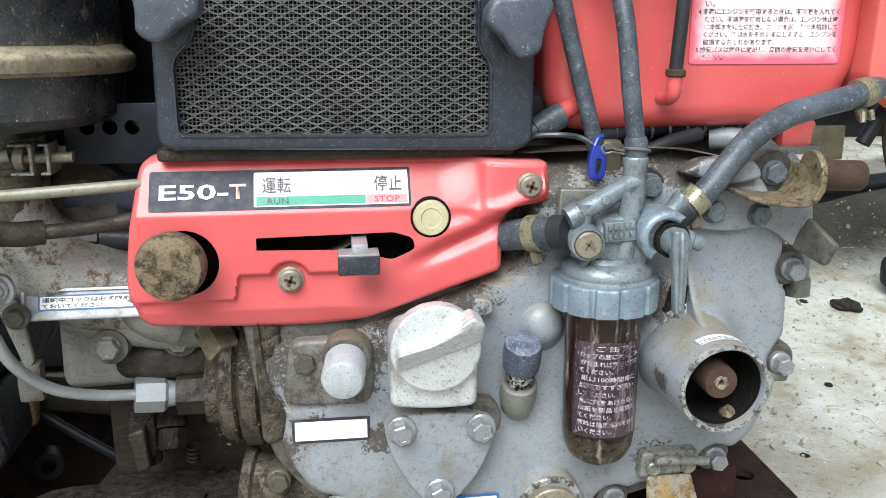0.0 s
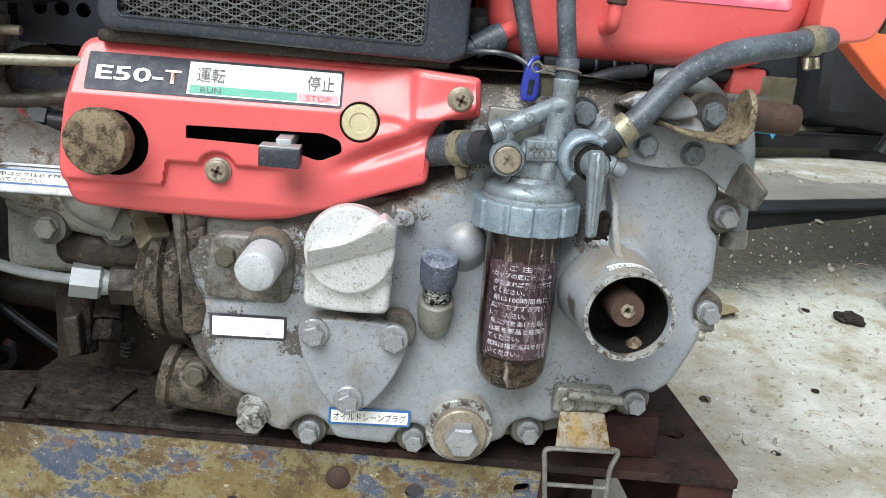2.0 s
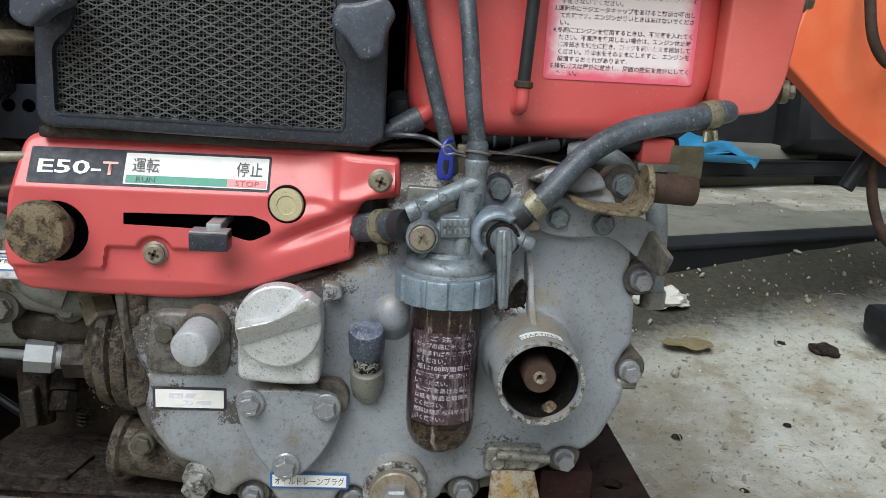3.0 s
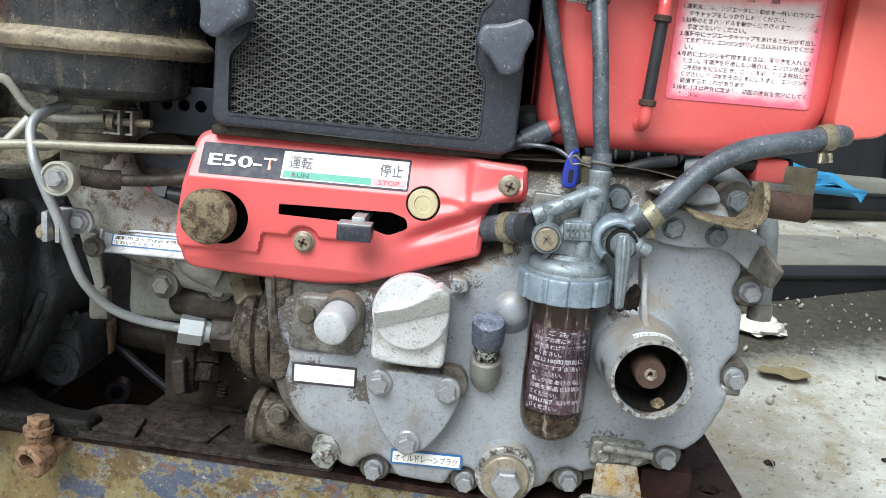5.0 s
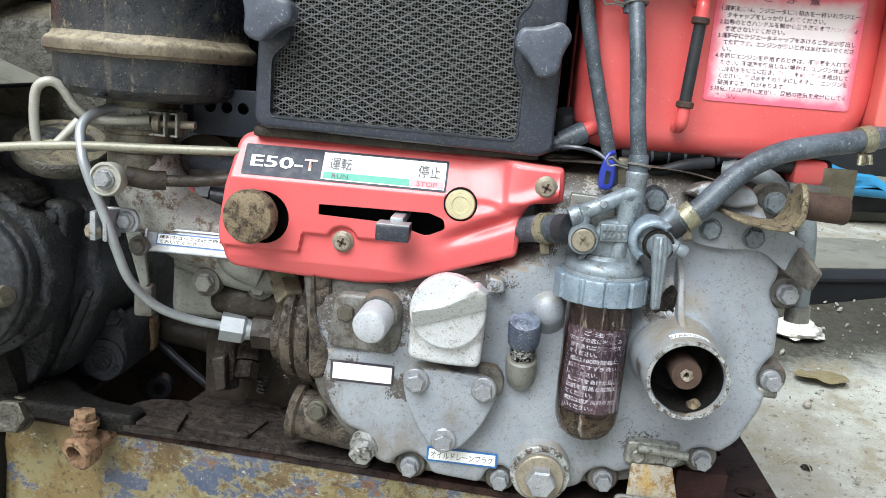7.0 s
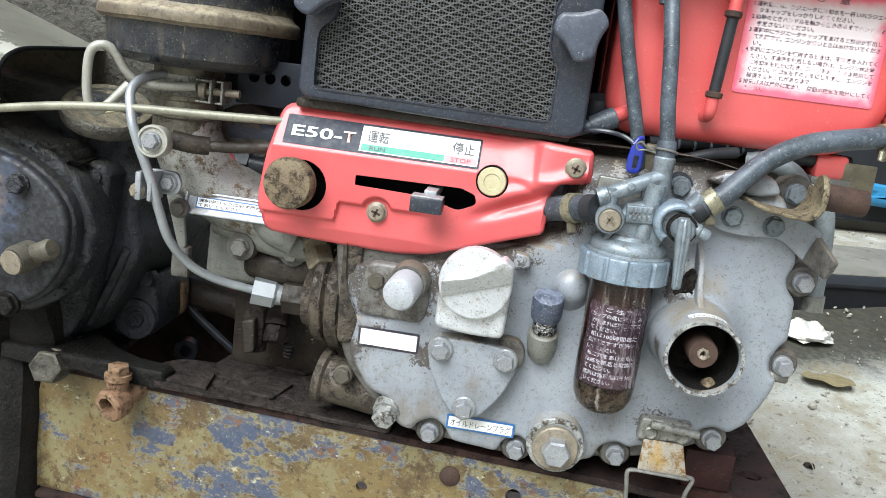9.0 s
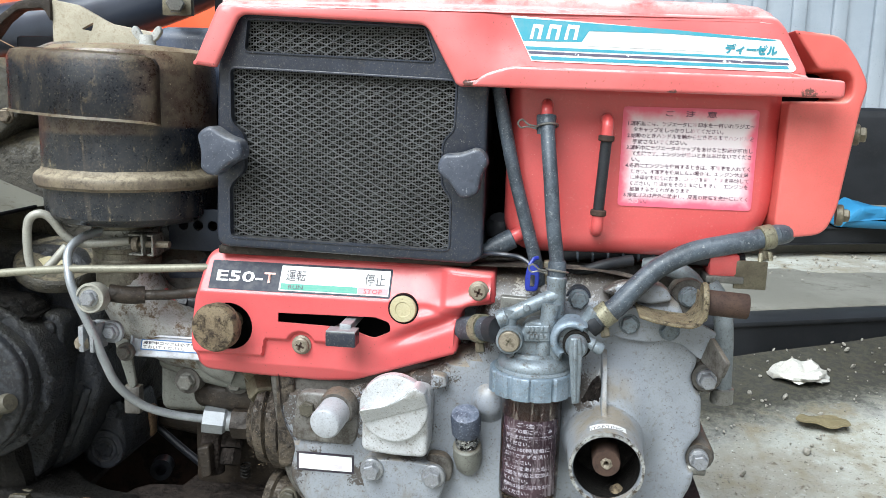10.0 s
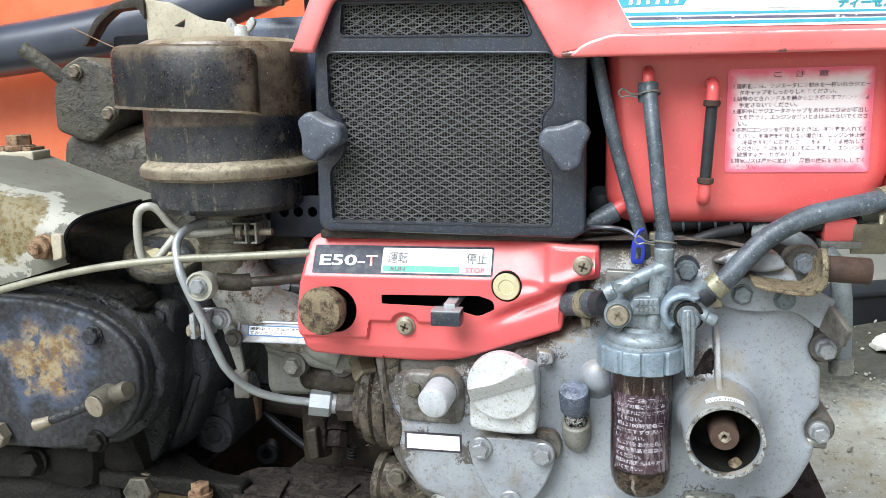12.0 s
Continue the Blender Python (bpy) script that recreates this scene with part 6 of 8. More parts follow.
    part("side_lug", lathe([(0.0046, 0), (0.0050, 0.007), (0.0040, 0.008), (0.0046, 0.0125), (0.0036, 0.0145), (0, 0.015)], (0.1895, 0.4325, 0.4365), (1, -0.1, -0.42), 16), DULL_ZINC, cock)
    part("outlet", lathe([(0.0062, 0), (0.0058, 0.010), (0.0066, 0.012), (0.0066, 0.016)], (0.1870, 0.4475, 0.4425), (0.68, 0.05, 0.73), 20), DULL_ZINC, t)
    return t


fuel_filter()


# ---- hoses and wires ----
def clamp(parent, at, way, r, w=0.008, screw=True, material=None):
    c = part("clamp", lathe([(r, -w / 2), (r + 0.0012, -w / 2), (r + 0.0012, w / 2), (r, w / 2)], at, way, 26), material or ZINC, parent, "metal hose clamp")
    if screw:
        p = Vector(at) + Vector((0, -0.002, -(r + 0.004)))
        part("clamp_screw", moved(hexagon(0.0036, -0.003, 0.0045, 0.0008), axis_matrix(p, (0.2, -0.5, -1))), BRASS, c)
    return c


def wire_clip(parent, at, way, r):
    """A spring wire hose clip with a loop standing off."""
    m = axis_matrix(at, way)
    pts = [m @ Vector(((r + 0.0008) * math.cos(a), (r + 0.0008) * math.sin(a), 0.001 * math.sin(a))) for a in [radians(10 * i) for i in range(36)]]
    ringp = tube([tuple(p) for p in pts] + [tuple(pts[0])], 0.0008, 6, 1)
    s = Vector(at) + Vector((-r, -0.002, 0.0))
    loop = tube([tuple(s + Vector(q)) for q in ((0, 0, 0), (-0.006, -0.001, 0.0012), (-0.0105, -0.001, 0.0045), (-0.0135, 0, 0.0022), (-0.0115, 0, -0.0012), (-0.0065, 0, -0.0005), (0, 0, -0.0018))], 0.0007, 6)
    return part("spring_clip", joined(ringp, loop), ZINC, parent, "spring wire hose clip")


def hose(name, pts, r, material, label, ends=()):
    mid = pts[len(pts) // 2]
    t = thing(name, mid, label, "hose", "engine hoses")
    part("tube", tube(pts, r, 18, 10), material, t)
    return t


h = hose("return_hose", [(0.1135, 0.484, 0.632), (0.1205, 0.479, 0.603), (0.1325, 0.476, 0.552), (0.1445, 0.476, 0.510), (0.1520, 0.477, 0.484), (0.1555, 0.480, 0.466)], 0.0050, RUBBER, "weathered grey rubber hose hanging beside the radiator")
h = hose("fuel_hose", [(0.1555, 0.470, 0.592), (0.1572, 0.464, 0.575), (0.1605, 0.456, 0.548), (0.1640, 0.4525, 0.515), (0.1678, 0.452, 0.490), (0.1686, 0.4515, 0.477)], 0.0053, RUBBER, "weathered grey rubber fuel hose from tank to filter")
part("sleeve", lathe([(0.0066, 0), (0.0072, 0.010), (0.0072, 0.013), (0.0064, 0.014)], (0.1553, 0.4708, 0.579), (-0.02, 0.05, 1), 22), RUBBER, h)
wire_clip(h, (0.1556, 0.4696, 0.5845), (-0.1, 0.2, 1), 0.0072)
part("sleeve", lathe([(0.0060, 0), (0.0066, 0.002), (0.0066, 0.011), (0.0058, 0.013)], (0.1685, 0.4516, 0.4765), (-0.03, 0, 1), 22), RUBBER, h)
wire_clip(h, (0.1684, 0.4516, 0.4820), (0.05, 0.1, 1), 0.0070)
h = hose("coolant_hose", [(0.1950, 0.4490, 0.4445), (0.2025, 0.4488, 0.4510), (0.212, 0.4485, 0.459), (0.224, 0.4515, 0.4725), (0.240, 0.457, 0.487), (0.262, 0.462, 0.4985), (0.285, 0.465, 0.5045), (0.305, 0.468, 0.5085), (0.323, 0.475, 0.5125)], 0.0074, RUBBER,
         "thick weathered rubber hose curving under the fuel tank")
part("hose_end", tube([(0.1930, 0.4490, 0.4425), (0.1995, 0.4488, 0.4485)], 0.0086, 18), BLACK_RUBBER, h, "black hose end")
clamp(h, (0.2045, 0.4487, 0.4528), (0.75, 0, 0.66), 0.0078, 0.009, material=YELLOW_ZINC)
clamp(h, (0.3150, 0.4715, 0.5107), (0.93, 0.3, 0.2), 0.0078, 0.009, material=YELLOW_ZINC)
part("clamp_tail", tube([(0.311, 0.4625, 0.5005), (0.3105, 0.4610, 0.4945)], 0.0018, 8), YELLOW_ZINC, h)
part("clamp_tail", tube([(0.317, 0.4645, 0.5015), (0.318, 0.4630, 0.4955)], 0.0018, 8), YELLOW_ZINC, h)
part("end_stub", tube([(0.322, 0.475, 0.5122), (0.329, 0.480, 0.5130), (0.333, 0.492, 0.513), (0.333, 0.53, 0.513)], 0.0076, 16), RUBBER, h)
h = hose("inlet_hose", [(0.078, 0.492, 0.420), (0.094, 0.481, 0.4265), (0.111, 0.463, 0.4325), (0.1285, 0.4440, 0.4375)], 0.0093, RUBBER, "short grey rubber hose entering the fuel filter")
part("hose_end", tube([(0.1225, 0.4503, 0.4360), (0.1290, 0.4430, 0.4378)], 0.0099, 18), BLACK_RUBBER, h, "black hose end")
clamp(h, (0.1140, 0.4598, 0.4334), (0.68, -0.72, 0.2), 0.0096, 0.008, material=YELLOW_ZINC)
h = hose("breather_hose", [(0.062, 0.505, 0.4800), (0.085, 0.493, 0.4830), (0.104, 0.483, 0.4860), (0.120, 0.482, 0.4920), (0.132, 0.485, 0.4985)], 0.0052, RUBBER, "thin grey hose on the tank outlet")
part("socket", lathe([(0.0068, 0), (0.0078, 0.012), (0.0078, 0.019), (0.007, 0.0195)], (0.117, 0.4825, 0.4905), (0.85, 0.15, 0.42), 20), RUBBER, h)
part("tank_nipple", lathe([(0.0055, 0), (0.0055, 0.022)], (0.128, 0.484, 0.4965), (0.8, 0.3, 0.42), 16), TANK_RED, h, "red painted tank outlet")
h = hose("wire_loom", [(0.162, 0.500, 0.4845), (0.19, 0.503, 0.4885), (0.225, 0.505, 0.4900), (0.27, 0.506, 0.4880), (0.31, 0.515, 0.486)], 0.0062, BLACK_RUBBER, "spiral-wrapped black wire loom under the tank")
for k in range(9):
    part("wrap", lathe([(0.0063, -0.0010), (0.0067, 0), (0.0063, 0.0010)], (0.172 + 0.0115 * k, 0.5015 + 0.0005 * k, 0.4862 + 0.0006 * min(k, 5)), (1, 0.05, 0.1), 18, close=False), RUBBER, h)
h = hose("black_cable", [(0.176, 0.490, 0.4745), (0.19, 0.488, 0.4765), (0.206, 0.489, 0.4820), (0.225, 0.495, 0.4850)], 0.0042, BLACK_RUBBER, "black cable with a yellow tip")
part("cable_tip", tube([(0.170, 0.491, 0.4735), (0.176, 0.490, 0.4745)], 0.0015, 8), BRASS, h)
h = hose("braided_hose", [(0.236, 0.503, 0.4805), (0.248, 0.496, 0.4815), (0.262, 0.490, 0.4780), (0.272, 0.490, 0.4690), (0.274, 0.494, 0.455)], 0.0068, GREEN_PLASTIC, "grey braided hose behind the bracket")
h = hose("drain_pipe", [(0.2845, 0.500, 0.468), (0.2930, 0.495, 0.455), (0.2968, 0.492, 0.430), (0.2985, 0.491, 0.385)], 0.0072, GREEN_PLASTIC, "grey drain pipe on the engine end")
part("pipe_collar", lathe([(0.0086, 0), (0.0086, 0.011), (0.0076, 0.012)], (0.2990, 0.491, 0.3785), (-0.04, 0, 1), 22), ZINC, h)
part("stud", lathe([(0.0042, -0.020), (0.0042, 0.010), (0.0034, 0.011), (0, 0.011)], (0.2775, 0.476, 0.3285), (1, -0.1, 0), 14), ZINC, h)


def blue_tie():
    t = thing("blue_connector", (0.1585, 0.468, 0.470), "blue plastic wire connector on a thin cable", "wire connector")
    tab = plate(rounded([(0.1455, 0.4630), (0.1545, 0.4630), (0.1560, 0.4720), (0.1550, 0.4830), (0.1470, 0.4840), (0.1450, 0.4730)], 0.003, 3), 0.4630, 0.4660, 0.001, [rounded([(0.1488, 0.4665), (0.1522, 0.4665), (0.1527, 0.4755), (0.1492, 0.4760)], 0.0012, 3)])
    part("tab", joined(tab, tube([(0.1480, 0.4640, 0.4825), (0.1510, 0.4660, 0.4870), (0.1540, 0.4680, 0.4880)], 0.0016, 8)), BLUE_PLASTIC, t)
    part("cable", tube([(0.070, 0.498, 0.4830), (0.10, 0.484, 0.4860), (0.125, 0.470, 0.4890), (0.140, 0.469, 0.4875), (0.1490, 0.466, 0.4830)], 0.0016, 8), BLACK_PAINT, t)
    part("base", box(0.158, 0.170, 0.478, 0.486, 0.455, 0.484, 0.002), BRASS, t, "brown plastic connector body")
    return t


blue_tie()


def exhaust_bracket():
    t = thing("exhaust_stub", (0.25, 0.46, 0.44), "rusty brown exhaust stub on a corroded bent bracket", "exhaust pipe")
    part("stub", lathe([(0.0089, 0), (0.0089, 0.028), (0.0083, 0.029), (0.0072, 0.029), (0.0068, 0.012), (0, 0.012)], (0.2715, 0.442, 0.4675), (1, -0.02, -0.05), 28), RUST, t)
    line = [(0.226, 0.4565), (0.238, 0.4530), (0.252, 0.4512), (0.262, 0.4508), (0.268, 0.4535), (0.2718, 0.4600), (0.2722, 0.470)]
    outer = [(x, z) for x, z in line] + [(x - 0.0030 if i > 3 else x, z + 0.0028) for i, (x, z) in reversed(list(enumerate(line)))]
    part("strap", plate(rounded(outer, 0.0015, 3), 0.428, 0.463, 0.001), STRAP, t, "corroded bent steel strap")
    part("strap_ear", lathe([(0.0135, 0), (0.0140, 0.001), (0.0140, 0.0030), (0.0130, 0.0040)], (0.2690, 0.442, 0.4675), (1, -0.05, 0), 30), STRAP, t)
    part("tag", box(0.302, 0.326, 0.500, 0.503, 0.466, 0.488, 0.001), BRASS, t, "dirty yellow metal tag")
    part("grey_arm", plate(rounded([(0.20, 0.466), (0.215, 0.474), (0.246, 0.474), (0.254, 0.462), (0.235, 0.458)], 0.006), 0.462, 0.475, 0.003), GREY, t, "grey casting arm")
    return t


exhaust_bracket()


def wire_bail():
    t = thing("bail_latch", (0.205, 0.465, 0.266), "rusty sheet latch with a wire bail below the crankcase", "latch")
    part("hinge_plate", plate(rounded([(0.187, 0.268), (0.224, 0.271), (0.226, 0.286), (0.188, 0.286)], 0.003), 0.460, 0.4685, 0.002), HINGE, t, "grimy folded hinge plate")
    part("pin", tube([(0.194, 0.4535, 0.2845), (0.229, 0.4535, 0.2820)], 0.0030, 14), HINGE, t, "worn hinge pin")
    tongue = plate(rounded([(0.190, 0.246), (0.226, 0.246), (0.221, 0.270), (0.192, 0.270)], 0.002), 0.459, 0.461, 0.0005)
    tongue.transform(Matrix.Translation((0, 0.46, 0.27)) @ Matrix.Rotation(radians(-20), 4, "X") @ Matrix.Translation((0, -0.46, -0.27)))
    part("tongue", tongue, TONGUE, t, "rust-stained pale sheet tongue")
    y = 0.449
    part("wire", joined(tube([(0.188, y, 0.249), (0.183, y, 0.247), (0.184, y, 0.236), (0.187, y, 0.212), (0.190, y, 0.2085), (0.222, y, 0.2075), (0.226, y, 0.211), (0.2265, y, 0.235), (0.230, y, 0.248), (0.225, y, 0.2505)], 0.0017, 8),
                        tube([(0.186, y, 0.2235), (0.226, y, 0.2225)], 0.0015, 8), tube([(0.187, y, 0.249), (0.227, y, 0.2485)], 0.0015, 8)), ZINC, t)
    for x in (0.196, 0.219):
        part("rivet", bumpy(lathe([(0.0052, -0.004), (0.0052, 0.0006), (0.0040, 0.0016), (0.0028, 0.0010), (0, 0.0010)], (x, 0.4590, 0.2755), (0, -1, 0), 20), 0.0005, 300), HINGE, t)
    return t


wire_bail()

# ---- radiator ----
def wing_knob(parent, x, y, z, turn):
    """A three-lobed moulded knob: blunt lobes with hollowed flanks, its face slightly dished."""
    out = []
    for lobe in range(3):
        a = 120 * lobe + turn
        for d, r, k in ((-21, 0.0188, 0.0035), (0, 0.0194, 0.008), (21, 0.0188, 0.0035), (60, 0.0127, 0.007)):
            out.append((r * math.cos(radians(a + d)), r * math.sin(radians(a + d)), k))
    bm = plate(rounded(out, 0.004, 5), -0.008, 0.008, 0.0032, seg=4, grid=0.004)
    bm.transform(Matrix.Translation((x, y, z)))
    k = part("wing_knob", bumpy(bm, 0.0004, 60), KNOB_GREY, parent, "scuffed dark plastic three-lobed knob")
    part("stud", lathe([(0.007, 0), (0.007, 0.022)], (x, y + 0.026, z), (0, -1, 0), 18), BLACK_PAINT, k)
    return k


def expanded_mesh(x0, x1, z0, z1, y, pw, ph):
    """Diamond strands of expanded metal filling a rectangle."""
    bms = bmesh.new()

    def strand(a, b, w=0.00036):
        d = (Vector(b) - Vector(a)).normalized()
        s = Vector((-d.z, 0, d.x)) * w
        f = Vector((0, 0.0005, 0))
        va = [bms.verts.new(Vector(a) + q) for q in (s - f, s + f, -s + f, -s - f)]
        vb = [bms.verts.new(Vector(b) + q) for q in (s - f, s + f, -s + f, -s - f)]
        for i in range(4):
            j = (i + 1) % 4
            bms.faces.new((va[i], va[j], vb[j], vb[i]))

    rows, cols = int((z1 - z0) / (ph / 2)), int((x1 - x0) / (pw / 2))
    for r in range(rows):
        for c in range(cols):
            xa, xb = x0 + c * pw / 2, x0 + (c + 1) * pw / 2
            za, zb = z0 + r * ph / 2, z0 + (r + 1) * ph / 2
            if (r + c) % 2:
                strand((xa, y, za + 0.00035), (xb, y, zb - 0.00035))
            else:
                strand((xa, y, zb - 0.00035), (xb, y, za + 0.00035))
    return bms


def square_mesh(x0, x1, z0, z1, y, pitch, w):
    bm = bmesh.new()

    def bar(a0, a1, c0, c1, yy):
        vs = [bm.verts.new(p) for p in ((a0, yy, c0), (a1, yy, c0), (a1, yy, c1), (a0, yy, c1))]
        us = [bm.verts.new(p) for p in ((a0, yy + w, c0), (a1, yy + w, c0), (a1, yy + w, c1), (a0, yy + w, c1))]
        bm.faces.new(vs)
        bm.faces.new(us)
        for i in range(4):
            j = (i + 1) % 4
            bm.faces.new((vs[i], vs[j], us[j], us[i]))

    n = int((x1 - x0) / pitch)
    for i in range(n + 1):
        bar(x0 + i * pitch - w / 2, x0 + i * pitch + w / 2, z0, z1, y)
    n = int((z1 - z0) / pitch)
    for i in range(n + 1):
        bar(x0, x1, z0 + i * pitch - w / 2, z0 + i * pitch + w / 2, y + w * 0.6)
    return bm


def radiator():
    t = thing("radiator", (0.005, 0.52, 0.484), "black-framed radiator with dusty expanded-metal grille", "radiator")
    main = rounded([(-0.0850, 0.4910, 0.006), (0.0885, 0.4890, 0.006), (0.0885, 0.530, 0.006), (0.0812, 0.539, 0.005), (0.0812, 0.571, 0.005), (0.0895, 0.579, 0.006), (0.0905, 0.6165, 0.006),
                    (-0.0830, 0.6220, 0.006), (-0.0830, 0.580, 0.006), (-0.0725, 0.570, 0.005), (-0.0725, 0.545, 0.005), (-0.0850, 0.533, 0.006)], 0.006, 4)
    upper = rounded([(-0.0720, 0.6315, 0.006), (0.0750, 0.6270, 0.006), (0.0660, 0.6535, 0.003), (-0.0690, 0.6575, 0.004)], 0.006, 4)
    frame_out = rounded([(-0.0955, 0.4845, 0.010), (0.1045, 0.4805, 0.010), (0.1125, 0.486, 0.004), (0.1125, 0.668), (-0.0885, 0.672), (-0.0925, 0.60, 0.01)], 0.006, 4)
    part("front_frame", plate(frame_out, 0.4665, 0.4745, 0.003, [main, upper]), BLACK_PAINT, t, "scuffed blue-black frame")
    for ring, name in ((main, "grille_bead"), (upper, "grille_bead")):
        part(name, plate(ring, 0.4655, 0.4725, 0.0006, [inset(ccw(ring), 0.0016)]), BLACK_PAINT, t)
    part("shroud", box(-0.0925, 0.1105, 0.4869, 0.575, 0.4840, 0.668, 0.004), BLACK_PAINT, t)
    part("core", box(-0.086, 0.096, 0.4815, 0.4868, 0.484, 0.662, 0.0), CORE, t, "dusty dark radiator core")
    tagged(part("diamond_mesh", expanded_mesh(-0.0918, 0.0955, 0.4836, 0.660, 0.4716, 0.0110, 0.0062), STRAND, t, "dusty expanded-metal diamonds", smooth=0), kind="stuff")
    tagged(part("fine_mesh", square_mesh(-0.0880, 0.0955, 0.4836, 0.660, 0.4734, 0.0022, 0.00060), MESH_GREY, t, "fine square wire mesh", smooth=0), kind="stuff")
    part("bottom_tray", box(-0.098, 0.104, 0.4755, 0.56, 0.4765, 0.4835, 0.002), PUMP, t, "dusty seal strip below the radiator")
    skirt = rounded([(-0.1568, 0.4706, 0.001), (-0.1200, 0.4704, 0.001), (-0.0900, 0.4704), (-0.0900, 0.5060), (-0.1568, 0.5060)], 0.002, 3)
    slots = [circle(x, 0.4920, 0.0044, 18) for x in (-0.1435, -0.1307, -0.1180)]
    part("shroud_skirt", plate(skirt, 0.5130, 0.5155, 0.0006, slots), NAVY_SHEET, t, "blue-black shroud skirt with round holes")
    wing_knob(t, -0.0828, 0.4480, 0.5600, 5)
    wing_knob(t, 0.0992, 0.4480, 0.5520, 43)
    return t


radiator()


# ---- red hood ----
def hood():
    t = thing("engine_hood", (0.11, 0.58, 0.612), "sun-faded red engine hood with a teal and white decal", "hood")
    front = rounded([(-0.1065, 0.622, 0.003), (-0.1035, 0.6255), (-0.0865, 0.668, 0.006), (0.306, 0.664, 0.006), (0.3135, 0.656, 0.004), (0.3285, 0.627, 0.004), (0.3285, 0.6125), (0.0935, 0.6110, 0.004), (0.0905, 0.6125, 0.004),
                     (0.0675, 0.6535, 0.006), (-0.0705, 0.6590, 0.006), (-0.0875, 0.6200, 0.002)], 0.003, 4)
    bm = plate(front, 0.4520, 0.4560, 0.003, grid=0.012)

    def lay(x, y, z):
        # the face behind the lip is set back and leans away at its top
        s = min(max((x - 0.105 - (z - 0.627) * 0.0) / 0.012, 0), 1)
        back = 0.006 * s if z > 0.6262 - 0.013 * (x - 0.13) else 0.0
        return x, y + back + max(0, z - 0.628) * 0.16, z

    part("front_panel", warp(bm, lay), HOOD_RED, t, smooth=40)
    lip = plate(rounded([(0.100, 0.6112, 0.004), (0.3515, 0.6098, 0.003), (0.3515, 0.6212, 0.003), (0.330, 0.6228, 0.003), (0.1290, 0.6258, 0.004), (0.1100, 0.6200, 0.01)], 0.003, 3), 0.4490, 0.4620, 0.002)
    part("lip", lip, HOOD_RED, t, "faded red lower lip, edge rusting")
    top = bmesh.new()
    prof = [(0.4628, 0.6600), (0.4638, 0.6660), (0.4668, 0.6715), (0.4745, 0.6755), (0.490, 0.6775), (0.56, 0.6790), (0.66, 0.6770), (0.70, 0.668), (0.71, 0.64), (0.707, 0.64), (0.697, 0.665), (0.66, 0.674), (0.56, 0.676), (0.492, 0.6745), (0.4770, 0.6725), (0.4705, 0.668), (0.4668, 0.660)]
    xs = [-0.0860, -0.080, 0.0, 0.10, 0.116, 0.122, 0.20, 0.28, 0.296, 0.305, 0.3095]
    rows = []
    for i, x in enumerate(xs):
        sag = (0.0, 0.0, 0, 0, 0, 0.0, 0.001, 0.003, 0.005, 0.009, 0.014)[i]
        rows.append([top.verts.new((x, y, z - sag * (1 if z > 0.662 else 0.2))) for y, z in prof])
    for a, b in zip(rows, rows[1:]):
        for k in range(len(prof)):
            j = (k + 1) % len(prof)
            top.faces.new((a[k], a[j], b[j], b[k]))
    top.faces.new(rows[0])
    top.faces.new(rows[-1])
    part("top_skin", top, HOOD_RED, t, "sun-bleached top of the hood", smooth=40)
    part("end_skin", box(0.306, 0.309, 0.475, 0.70, 0.612, 0.66, 0.001), RED, t)
    # decal: slanted field with stripes, white band and letters
    def face_y(z):
        return 0.4580 + (z - 0.628) * 0.16

    def field(pts, lift, r=0.0015):
        bm = plate(rounded(pts, r, 4), 0, 0.0002, 0.0, back=False)
        for v in bm.verts:
            v.co.y = face_y(v.co.z) - lift
        return bm

    d = part("decal", field([(0.1428, 0.6300, 0.001), (0.3187, 0.6262, 0.003), (0.3213, 0.6285, 0.002), (0.3094, 0.6478, 0.001), (0.1265, 0.6615, 0.001)], 0.0004), HOOD_WHITE, t, "faded teal and white maker's decal", smooth=0)
    part("teal_field", field([(0.1283, 0.6598), (0.1622, 0.6580), (0.2356, 0.6535), (0.3080, 0.6476), (0.3045, 0.6467), (0.2358, 0.6505), (0.1816, 0.6513), (0.1770, 0.6437), (0.1363, 0.6437)], 0.0007, 0.0004), HOOD_TEAL, d, "faded teal wedge", smooth=0)
    for za, zb, ra, rb, xa, ink in ((0.6402, 0.6379, 0.6356, 0.6342, 0.1380, HOOD_TEAL), (0.6370, 0.6351, 0.6326, 0.6309, 0.1400, GREY_INK), (0.6334, 0.6310, 0.6303, 0.6282, 0.1420, HOOD_TEAL)):
        part("stripe", field([(xa, za), (xa + 0.0010, zb), (0.3165, rb), (0.3150, ra)], 0.0007, 0.0002), ink, d, smooth=0)
    part("white_panel", field([(0.1816, 0.6497), (0.2706, 0.6473), (0.2687, 0.6388), (0.1794, 0.6412)], 0.0009, 0.0006), HOOD_WHITE, d, smooth=0)
    # maker's mark as plain slanted blocks
    for x0, w in ((0.1400, 0.0095), (0.1515, 0.0105), (0.1640, 0.0105)):
        part("mark", field([(x0 + 0.0006, 0.6452), (x0 + 0.0030, 0.6452), (x0 + 0.0042, 0.6528), (x0 + w - 0.0022, 0.6524), (x0 + w - 0.0036, 0.6450), (x0 + w - 0.0012, 0.6450), (x0 + w + 0.0006, 0.6550), (x0 + 0.0030, 0.6556)], 0.0010, 0.0004), HOOD_WHITE, d, "plain white maker's mark", smooth=0)
    slope = -0.030
